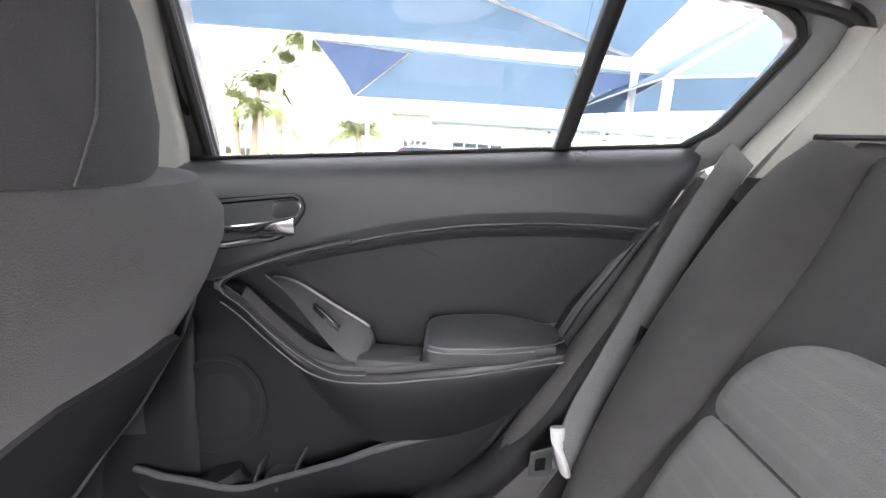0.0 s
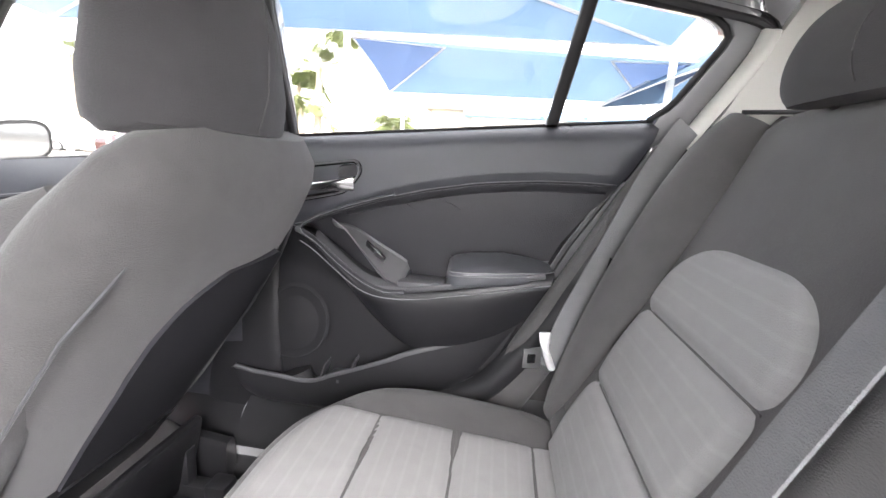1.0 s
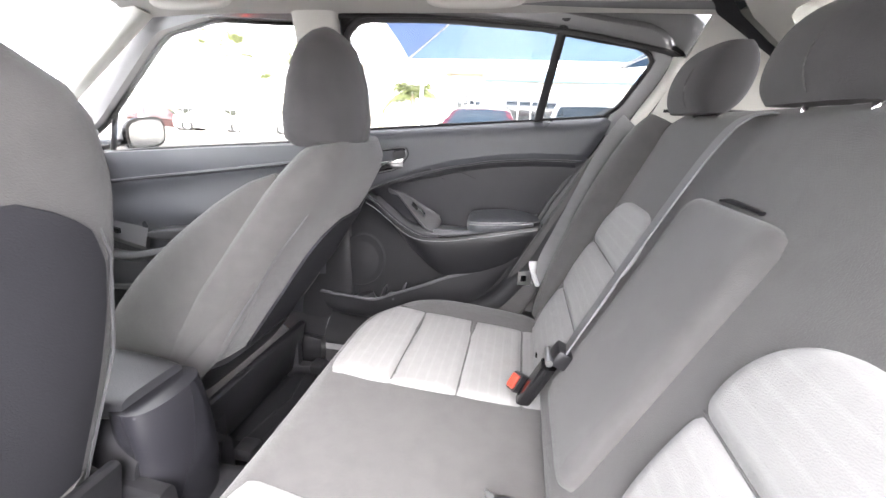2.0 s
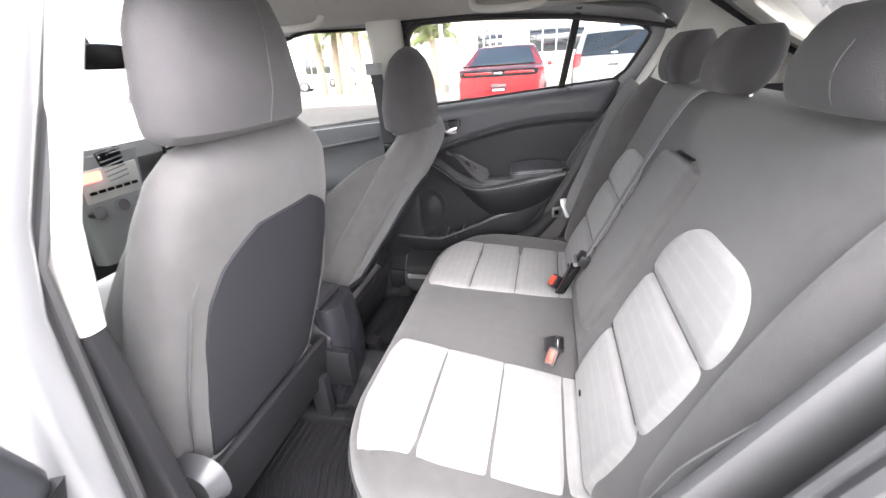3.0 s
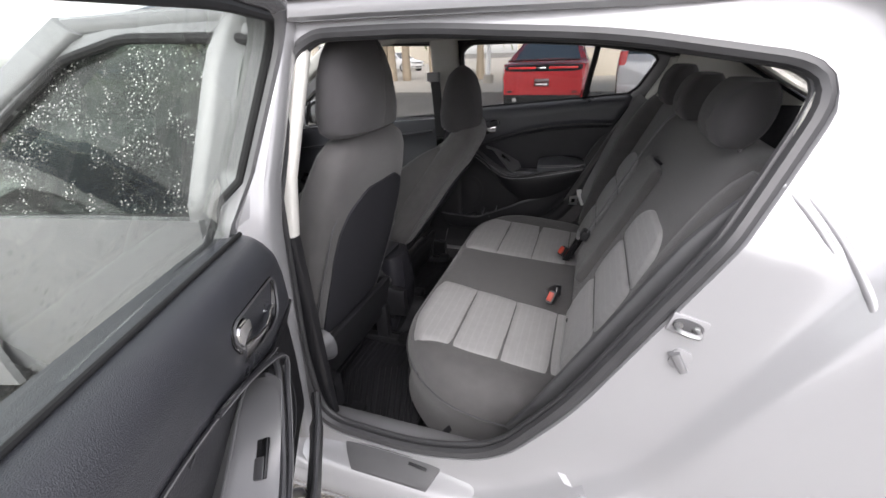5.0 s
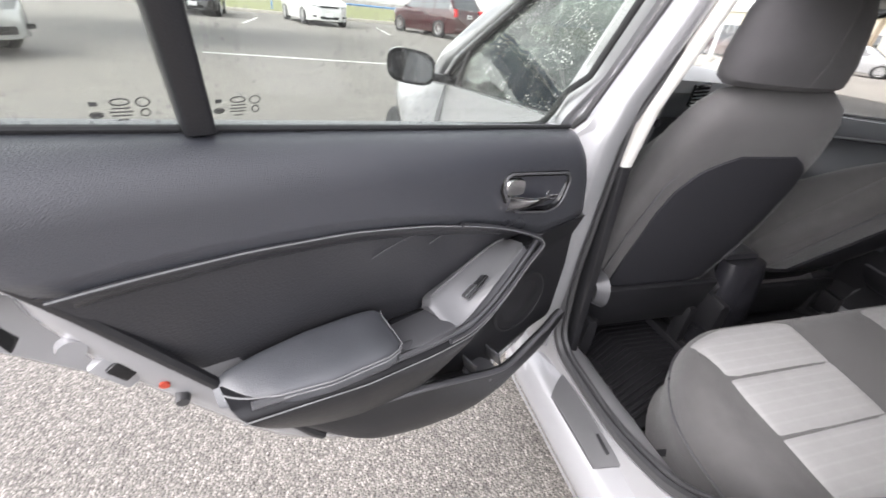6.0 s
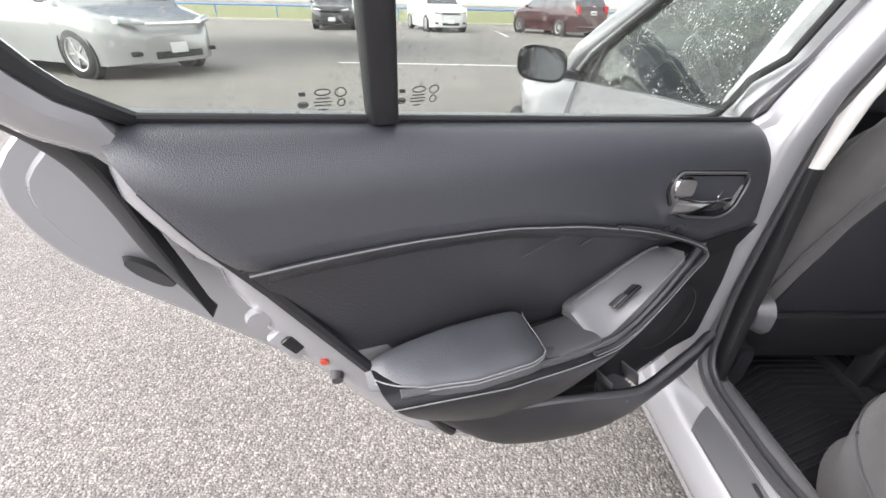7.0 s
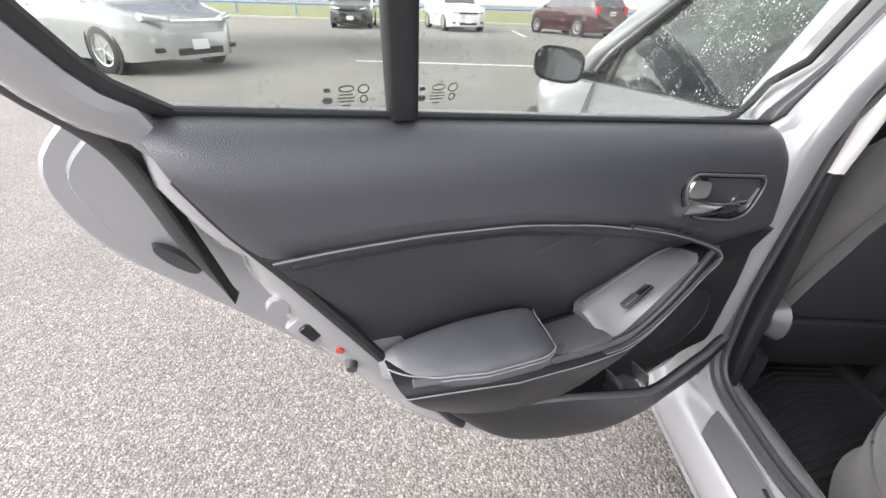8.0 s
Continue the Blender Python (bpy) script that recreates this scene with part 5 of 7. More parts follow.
    for k in range(21):
        t = k / 20
        w = wide * lerp_table([(0, 0.93), (0.06, 1.02), (0.25, 1.0), (0.55, 0.92), (0.75, 0.78), (0.88, 0.60), (0.96, 0.38), (1, 0.16)], t)
        secs.append((foot + axis * high * t, (0, w, 0), face * lerp_table(hd_depth, t)))
    hr = part("headrest", loft(secs, 36, 2.6 if pocket else 2.05), FABRIC_HEAD, seat)
    part("seam", tube([foot + axis * high * (0.05 + 0.9 * t) - face * (lerp_table(hd_depth, 0.05 + 0.9 * t) + 0.0003) + Vector((0, 0.045 * math.sin(1.2 * t), 0)) for t in [k / 14 for k in range(15)]], 0.0009, 5), FABRIC_DARK, hr)
    for dy in (-0.07, 0.07):
        part("headrest_post", rod(at(0.66, 0.085) + Vector((0, dy, 0)), foot + axis * 0.05 + Vector((0, dy, 0)), 0.006), CHROME, seat)
    return seat


front_seat("driver_seat", -0.425, 0.075, 0.0, "charcoal fabric driver seat with black back panel", 20, (-0.118, 1.012, 2, 0.148, 0.238), shift=0.035)
front_seat("passenger_seat", 0.300, 0.172, -0.115, "charcoal fabric front passenger seat, reclined further", 36, (-0.160, 1.02, 2, 0.138, 0.235), shift=0.035, side=0.12, pocket=False, panel_at=(0.070, 0.82, 0.53))

# ---- floor mat, console ----
mat = thing("floor_mat", "black ribbed rubber mat in the rear footwell", "floor mat")
part("sheet", box((0.42, 0.46, 0.008), (-0.09, -0.37, 0.136), 0.003), MAT, mat)
part("rim", tube([(x, y, 0.141) for x, y in round_loop([(-0.295, -0.595), (0.115, -0.595), (0.115, -0.145), (-0.295, -0.145)], 60, 0.05)], 0.006, 6, closed=True), MAT, mat)
for k in range(15):
    x = -0.275 + 0.020 * k
    part("rib", tube([(x, -0.17, 0.1405), (x + 0.002, -0.42 + 0.008 * k, 0.1405), (min(0.095, x + 0.09), -0.575, 0.1405)], 0.0042, 6), MAT, mat)
mat_r = thing("floor_mat", "black rubber mat in the far rear footwell", "floor mat")
part("sheet", box((0.36, 0.40, 0.008), (-0.06, 0.38, 0.136), 0.003), MAT, mat_r)
for k in range(8):
    x = -0.215 + 0.042 * k
    part("rib", tube([(x, 0.56, 0.1405), (x + 0.03, 0.38, 0.1405), (x, 0.20, 0.1405)], 0.0035, 5), MAT, mat_r)
CONSOLE_GLOSS = material("polished_dark_plastic", (0.02, 0.02, 0.024), 0.24, var=0.2, scale=6)
console = thing("centre_console", "black plastic centre console between the front seats", "console", at=pose(0, -0.055, 0))
part("body", loft([((-0.95 + 0.80 * t, 0.0, 0.30), (0, 0.085 + 0.01 * t, 0), (0, 0, 0.11 + 0.045 * min(1, t * 1.5) - 0.05 * max(0, t - 0.92) / 0.08)) for t in [k / 14 for k in range(15)]], 28, 4.5), PLASTIC, console)
part("armrest_lid", loft([((-0.52 + 0.34 * t, 0.0, 0.472), (0, 0.085 * (0.6 + 0.4 * bulge(1.8 * t - 0.9)), 0), (0, 0, 0.022)) for t in [k / 10 for k in range(11)]], 24, 4), LEATHER, console, "black padded armrest lid")
part("gear_lever", rod((-0.72, 0, 0.45), (-0.74, 0, 0.56), 0.012, 0.02), GLOSS_BLACK, console)
part("rear_shell", loft([((-0.190 + 0.025 * math.sin(2.6 * t), 0, 0.13 + 0.345 * t), (0, 0.088 - 0.012 * t * t, 0), (0.058 * (0.75 + 0.25 * bulge(1.9 * t - 0.95)), 0, 0)) for t in [k / 12 for k in range(13)]], 32, 2.6), CONSOLE_GLOSS, console, "smooth dark rounded console tail")

# ---- dashboard and front cabin ----
dash = thing("dashboard", "dark dashboard with vents, red-lit radio and knobs", "dashboard")
def dash_x(u):
    return -0.065 - 0.13 * (2 * u - 1) ** 2


part("top_pad", slab(lambda u, v: (-1.30 + (0.47 + dash_x(u)) * v, -0.66 + 1.32 * u, 0.968 - 0.05 * v ** 4 - 0.03 * abs(2 * u - 1) ** 3 + 0.02 * math.exp(-((u - 0.23) / 0.14) ** 2)), 30, 14, (0, 0, -0.05)), PLASTIC_GREY, dash, "grey soft dashboard top")
part("fascia", slab(lambda u, v: (-0.870 + dash_x(u) + 0.035 * math.sin(math.pi * min(1.0, 1.6 * v)) - 0.13 * v * v, -0.66 + 1.32 * u, 0.925 - 0.03 * abs(2 * u - 1) ** 3 - 0.20 * v), 30, 14, (-0.05, 0, 0)), PLASTIC_GREY, dash, "grey rounded dashboard face")
part("knee_panel", slab(lambda u, v: (-1.000 + dash_x(u) - 0.10 * v, -0.66 + 1.32 * u, 0.735 - 0.30 * v), 24, 8, (-0.05, 0, 0)), PLASTIC_SATIN, dash, "dark lower dashboard panel")
stack = part("console_fascia", loft([((-0.925 - 0.03 * t, 0.0, 0.90 - 0.34 * t), (0, 0.125 - 0.03 * t, 0), (0.035, 0, 0.0)) for t in [k / 6 for k in range(7)]], 24, 5), PLASTIC_GREY, dash, "silver-grey centre stack")
part("radio_face", box((0.006, 0.19, 0.10), (-0.897, 0.0, 0.815), 0.004, (0, 6, 0)), TRIM_PALE, stack)
part("radio_display", box((0.008, 0.09, 0.032), (-0.894, -0.075, 0.843), 0.003, (0, 6, 0)), DISPLAY, stack, "red-lit radio display")
for k in range(6):
    part("radio_key", box((0.006, 0.022, 0.010), (-0.896, -0.07 + 0.028 * k, 0.795), 0.002, (0, 6, 0)), GLOSS_BLACK, stack)
for yy, zz in ((-0.08, 0.733), (0.0, 0.734), (0.08, 0.733)):
    part("knob", rod((-0.92, yy, zz), (-0.885, yy, zz + 0.004), 0.022, 0.019, 20), CHROME, stack, "silver climate knob")
for yy, tilted in ((-0.17, -8), (0.018, 8), (0.262, 8)):
    vent = part("vent", box((0.02, 0.085, 0.105), (-0.900, yy, 0.862), 0.012, (tilted, 12, 0)), GLOSS_BLACK, dash)
    for k in range(6):
        part("slat", box((0.01, 0.072, 0.005), (-0.887 - 0.002 * k, yy + 0.0022 * (k - 2.5) * (tilted / 8), 0.900 - 0.0155 * k), 0.001, (tilted, 20, 0)), PLASTIC_GREY, vent)
wheel = thing("steering_wheel", "black leather steering wheel", "steering wheel", at=pose(-0.80, -0.37, 0.84, 0, -65, 0))
part("rim", tube([(0.185 * math.cos(a), 0.185 * math.sin(a), 0) for a in [2 * math.pi * k / 40 for k in range(40)]], 0.015, 10, closed=True), LEATHER, wheel)
part("hub", loft([((0, 0, -0.03), (0.07, 0, 0), (0, 0.065, 0)), ((0, 0, 0.01), (0.08, 0, 0), (0, 0.075, 0)), ((0, 0, 0.025), (0.05, 0, 0), (0, 0.05, 0))], 24, 3), PLASTIC, wheel)
for a in (0, 180, 270):
    part("spoke", box((0.12, 0.035, 0.012), (0.12 * math.cos(radians(a)), 0.12 * math.sin(radians(a)), 0), 0.005, (0, 0, a)), PLASTIC_SATIN, wheel)
mirror_in = thing("rear_view_mirror", "black inside rear-view mirror under the windscreen header", "mirror", at=pose(-0.78, 0.0, 1.165, 0, 10, 0))
part("housing", loft([((-0.02, 0, 0), (0, 0.09, 0), (0, 0, 0.022)), ((0.0, 0, 0), (0, 0.12, 0), (0, 0, 0.034)), ((0.015, 0, 0), (0, 0.118, 0), (0, 0, 0.032))], 28, 3.5), GLOSS_BLACK, mirror_in)
part("stem", rod((-0.02, 0, 0.02), (-0.06, 0, 0.08), 0.012), PLASTIC, mirror_in)
# windscreen and its pillars
part("windscreen", slab(lambda u, v: (-1.42 + 0.70 * v, (-0.64 + 1.28 * u) * (1 - 0.12 * v), 0.915 + 0.36 * v - 0.02 * (2 * u - 1) ** 2), 12, 8, (0.003, 0, -0.004)), GLASS_SCREEN, car_body)
for fl in (True, False):
    part("a_pillar_trim", loft([((-1.30 + 0.62 * t, 0.655 - 0.10 * t, 0.88 + 0.37 * t), (0.03, 0, -0.02), (0, 0.03, 0)) for t in [k / 8 for k in range(9)]], 18, 3.5), TRIM_PALE, car_body, "pale windscreen pillar trim", flip=fl)
    part("a_pillar", loft([((-1.46 + 0.79 * t, side_y(0.80 + 0.47 * t, 0.045), 0.80 + 0.47 * t), (0.035, 0, -0.02), (0, 0.022, 0)) for t in [k / 8 for k in range(9)]], 18, 3.5), PAINT, car_body, flip=fl)
    part("roof_rail", loft([((-0.70 + 1.6 * t, side_y(1.262, 0.0) - 0.015 * t, 1.270 - 0.025 * max(0, t - 0.5)), (0, 0.05, 0), (0, 0, 0.022)) for t in [k / 12 for k in range(13)]], 14, 3.5), PAINT, car_body, flip=fl)
for x, y in ((0.30, 0.50), (-0.46, 0.50)):
    grab = thing("grab_handle", "pale folding grab handle under the headliner", "grab handle", "grab handles", at=pose(x, y, 1.262))
    part("bar", tube([(-0.115, 0, 0.012), (-0.10, -0.016, -0.022), (0, -0.022, -0.030), (0.10, -0.016, -0.022), (0.115, 0, 0.012)], 0.012, 10, n=24), TRIM_PALE, grab)
    for dx in (-0.115, 0.115):
        part("mount", box((0.045, 0.02, 0.02), (dx, 0.002, 0.02), 0.005), TRIM_PALE, grab)
front_belt = thing("seat_belt", "grey front seat belt with pillar guide beside the passenger seat", "seat belt", "front seat belts")
part("guide", loft([((-0.21, 0.588, 1.085 + 0.02 * t), (0.032, 0, 0), (0, 0.012, 0)) for t in (-1, 0, 1)], 18, 3), PLASTIC_GREY, front_belt)
part("webbing", strap([(-0.205, 0.588, 1.09), (-0.20, 0.603, 0.98), (-0.198, 0.625, 0.80), (-0.196, 0.638, 0.66), (-0.196, 0.652, 0.52)], 0.047, (1, 0, 0)), WEBBING_DARK, front_belt)
part("tongue", box((0.035, 0.014, 0.05), (-0.198, 0.615, 0.78), 0.005), GLOSS_BLACK, front_belt)


# ---- front doors ----
def front_belt_z(x):
    return lerp_table([(-1.40, 0.775), (-1.0, 0.812), (-0.6, 0.85), (-0.17, 0.885)], x)


FRONT_WIN = round_loop([(-0.150, 0.894), (-0.120, 1.222), (-0.50, 1.235), (-0.70, 1.195), (-1.32, 0.788), (-0.7, 0.845)], 64, 0.03)


def front_door(fl, label):
    d = thing("front_door", label, "car door", "front doors of the car")
    outer = slab(lambda u, v: (-0.205 - 1.12 * u, side_y(0.25 + (front_belt_z(-0.205 - 1.12 * u) - 0.25) * v, 0.07 + 0.012 * math.sin(math.pi * v)) - 0.02 * u ** 2, 0.25 + (front_belt_z(-0.205 - 1.12 * u) + 0.012 - 0.25) * v), 24, 20, (0, -0.03, 0))
    part("outer_panel", outer, PAINT, d, flip=fl)
    inner = slab(lambda u, v: (-0.20 - 1.05 * u, 0.690 - 0.03 * math.exp(-((v - 0.62) / 0.12) ** 2) - 0.01 * bulge(2 * v - 1), 0.20 + (front_belt_z(-0.205 - 1.0 * u) + 0.0 - 0.20) * v), 20, 24, (0, 0.04, 0))
    part("inner_panel", inner, VINYL, d, "black inner door panel", flip=fl)
    arc = [(-0.25 - 0.95 * t, 0.650, 0.825 - 0.14 * t) for t in [k / 20 for k in range(21)]]
    part("bead", tube(arc, 0.007, 8), LEATHER, d, flip=fl)
    sweep = curve_points([(-1.24, 0.652, 0.60), (-1.16, 0.640, 0.515), (-1.04, 0.632, 0.452), (-0.92, 0.630, 0.448), (-0.74, 0.630, 0.490), (-0.52, 0.632, 0.535), (-0.30, 0.640, 0.56)], 36)
    part("armrest_beam", tube(sweep, 0.026, 12, flat=0.7), PLASTIC_SATIN, d, "satin sweeping armrest beam", flip=fl)
    part("armrest", loft([((-0.42 - 0.40 * t, 0.630, 0.575 - 0.03 * t), (0, 0.042, 0), (0, 0, 0.026 * (0.5 + 0.5 * bulge(2 * t - 1)))) for t in [k / 10 for k in range(11)]], 20, 4), LEATHER, d, flip=fl)
    sw = part("switch_plate", slab(lambda u, v: (-1.15 + 0.27 * u, 0.632 + 0.022 * v, 0.54 - 0.055 * u + 0.065 * v), 8, 8, (0, 0.01, -0.02)), PLASTIC_SATIN, d, "satin window switch plate", flip=fl)
    for k in range(2):
        part("window_switch", box((0.035, 0.012, 0.02), (-1.06 + 0.06 * k, 0.634, 0.552 - 0.012 * k), 0.003, (0, 11, 0)), GLOSS_BLACK, sw, flip=fl)
    part("pocket_lip", tube([(-1.25 + 0.95 * t, 0.635, 0.29 + 0.10 * t) for t in [k / 12 for k in range(13)]], 0.012, 8), PLASTIC_SATIN, d, flip=fl)
    rows = [[Vector((x, side_y(z, 0.03 + o), z)) for x, z in offset_loop(FRONT_WIN, w)] for w, o in ((0.0, -0.01), (0.0, 0.008), (0.03, 0.014), (0.045, 0.004), (0.045, -0.03), (0.0, -0.035))]
    part("window_frame", grid(rows, close_u=True, close_v=True), PAINT, d, flip=fl)
    part("glass_run", tube([Vector((x, side_y(z, 0.038), z)) for x, z in offset_loop(FRONT_WIN, 0.002)], 0.011, 8, closed=True, up=(0, 1, 0)), RUBBER, d, flip=fl)
    bar = part("corner_bar", rod((-1.12, side_y(0.83, 0.03), 0.815), (-1.06, side_y(0.95, 0.03), 0.955), 0.010), RUBBER, d, flip=fl)
    edge = offset_loop(FRONT_WIN, 0.004)
    bmg = bmesh.new()
    bmg.faces.new([bmg.verts.new((x, side_y(z, 0.024), z)) for x, z in edge])
    ret = bmesh.ops.extrude_face_region(bmg, geom=list(bmg.faces))
    bmesh.ops.translate(bmg, vec=(0, -0.004, 0), verts=[v for v in ret["geom"] if isinstance(v, bmesh.types.BMVert)])
    bmesh.ops.triangulate(bmg, faces=[f for f in bmg.faces if len(f.verts) > 4])
    p = part("pane", bmg, GLASS_DARK if fl else GLASS, d, "dark glass with rain drops" if fl else "", flip=fl)
    return d


front_door(True, "silver-white front door with dark rain-spotted window")
front_door(False, "closed front passenger door with black inner panel")

# outside mirrors
for fl, nm in ((True, "silver and black door mirror with rain drops"), (False, "silver and black door mirror on the far side")):
    om = thing("door_mirror", nm, "door mirror", "door mirrors")
    c = Vector((-1.20, 0.985, 0.872))
    part("shell", loft([(c + Vector((-0.075 + 0.11 * t, 0, 0)), (0, 0.10 * bulge(1 - t * 0.95) if t < 1 else 0.098, 0.012), (0, 0, 0.065 * bulge(1 - t * 0.95) if t < 1 else 0.064)) for t in [k / 10 for k in range(11)]], 30, 3.2), PAINT, om, flip=fl)
    part("rim", loft([(c + Vector((0.030 + 0.016 * t, 0, 0)), (0, 0.101, 0.012), (0, 0, 0.067)) for t in (0, 0.5, 1)], 30, 3.2), GLOSS_BLACK, om, flip=fl)
    part("glass", loft([(c + Vector((0.0465 + 0.002 * t, 0, 0)), (0, 0.088, 0.010), (0, 0, 0.055)) for t in (0, 1)], 30, 3.2), MIRROR, om, flip=fl)
    part("stalk", loft([((-1.20, 0.91 - 0.13 * t, 0.835 - 0.01 * t), (0.03, 0, 0), (0, 0, 0.014 + 0.008 * t)) for t in (0, 0.5, 1)], 16, 3), GLOSS_BLACK, om, flip=fl)

# front wing, bonnet and front wheel
for fl in (True, False):
    def wing(u, v):
        x = -1.20 - 1.02 * u
        top = 0.80 - 0.06 * u - 0.05 * u ** 3
        low = 0.22
        dx = (x + 1.80) / 0.36
        if abs(dx) < 1:
            low = 0.27 + 0.36 * bulge(dx) - 0.02
        return (x, side_y(0.5, 0.09) + 0.09 * math.sin(math.pi * u) - 0.10 * u ** 3 - 0.04 * v ** 3 + 0.015 * math.sin(math.pi * v), low + (top - low) * v)
    part("front_wing", slab(wing, 48, 14, (0, -0.02, 0)), PAINT, car_body, flip=fl)
part("bonnet", slab(lambda u, v: (-1.30 - 0.88 * v, -0.66 + 1.32 * u, 0.845 - 0.10 * v - 0.10 * v ** 4 - 0.05 * (2 * u - 1) ** 4), 16, 14, (0, 0, -0.02)), PAINT, car_body)
part("front_bumper", loft([((-2.16 + 0.10 * abs(t) ** 2.5, 0.70 * t, 0.44), (0.06, 0, 0), (0, 0, 0.26)) for t in [k / 8 - 1 for k in range(17)]], 18, 4), PAINT, car_body)
part("underbody", box((3.6, 1.34, 0.05), (-0.3, 0, 0.095), 0.01), PLASTIC, car_body)


def road_wheel(name, parent, c, r, width, out, rim_mat=None, spokes=10):
    """A wheel whose outer face looks along out (+1 or -1 on its axle, the parent's y)."""
    c = Vector(c)
    tyre = [[c + Vector((rr * math.cos(a), yy, rr * math.sin(a))) for a in [2 * math.pi * k / 40 for k in range(40)]] for rr, yy in ((r * 0.68, -width / 2), (r * 0.9, -width / 2), (r * 0.98, -width * 0.4), (r, -width * 0.2), (r, width * 0.2), (r * 0.98, width * 0.4), (r * 0.9, width / 2), (r * 0.68, width / 2))]
    w = part(name, grid(tyre, close_u=True, close_v=True), RUBBER, parent)
    face = c + Vector((0, out * width * 0.36, 0))
    rim = [rod(face, face + Vector((0, -out * 0.02, 0)), r * 0.16, seg=16)]
    ring = [[c + Vector((rr * math.cos(a), out * yy, rr * math.sin(a))) for a in [2 * math.pi * k / 40 for k in range(40)]] for rr, yy in ((r * 0.62, width * 0.47), (r * 0.69, width * 0.5), (r * 0.69, width * 0.2), (r * 0.60, width * 0.2))]
    rim.append(grid(ring, close_u=True, close_v=True))
    for k in range(spokes):
        a = 2 * math.pi * k / spokes
        mid = face + Vector((math.cos(a), 0, math.sin(a))) * r * 0.39 + Vector((0, out * 0.004, 0))
        rim.append(box((r * 0.52, 0.018, r * 0.085), tuple(mid), 0.003, (0, -math.degrees(a), 0), seg=1))
    part("rim", join(*rim), rim_mat or STEEL, w)
    part("brake_disc", rod(c + Vector((0, out * width * 0.1, 0)), c + Vector((0, out * width * 0.05, 0)), r * 0.55, seg=24), PLASTIC, w)
    return w


for y, o in ((-0.75, -1), (0.75, 1)):
    road_wheel("wheel", car_body, (-1.80, y * 1.15, GROUND_Z + 0.315), 0.315, 0.20, o)
    road_wheel("wheel", car_body, (0.98, y, GROUND_Z + 0.315), 0.315, 0.20, o)

# ---- surroundings: parked cars ----
TYRE_GAP = material("wheel_arch_black", (0.012, 0.012, 0.012), 0.9, var=0.2)
CAR_GLASS = material("dark_car_glass", (0.03, 0.035, 0.04), 0.05, var=0.3, scale=2, spec=1.0, coat=1.0)
TAIL_RED = material("red_lamp_lens", (0.45, 0.012, 0.014), 0.15, var=0.1, scale=6)
LAMP_CLEAR = material("clear_lamp_lens", (0.65, 0.67, 0.68), 0.1, metal=0.5, var=0.15, scale=9)
PLATE = material("plate_white", (0.7, 0.7, 0.7), 0.5, var=0.05)


def car_paint(name, color):
    return material(name, color, 0.25, metal=0.2, var=0.05, scale=2, coat=0.9)


RED_PAINT = car_paint("red_paint", (0.36, 0.018, 0.022))
MAROON = car_paint("maroon_paint", (0.045, 0.008, 0.010))
BLACK_PAINT = car_paint("black_paint", (0.015, 0.015, 0.017))
WHITE_PAINT = car_paint("white_paint", (0.72, 0.72, 0.71))
PEARL_PAINT = car_paint("pearl_paint", (0.33, 0.335, 0.33))
SILVER_PAINT = car_paint("silver_paint", (0.45, 0.46, 0.47))
GREY_PAINT = car_paint("grey_paint", (0.13, 0.14, 0.15))

# outlines: (share of length from the nose, belt height share, roof height share); heights are shares of the car's height
SEDAN = dict(hood=0.26, screen=0.44, roof_end=0.68, deck=0.86, belt=0.64, hood_z=0.62, deck_z=0.68, nose_z=0.50, tumble=0.52)
MINIVAN = dict(hood=0.17, screen=0.36, roof_end=0.90, deck=0.985, belt=0.60, hood_z=0.58, deck_z=0.62, nose_z=0.50)
SUV = dict(hood=0.24, screen=0.40, roof_end=0.88, deck=0.975, belt=0.62, hood_z=0.62, deck_z=0.64, nose_z=0.55)


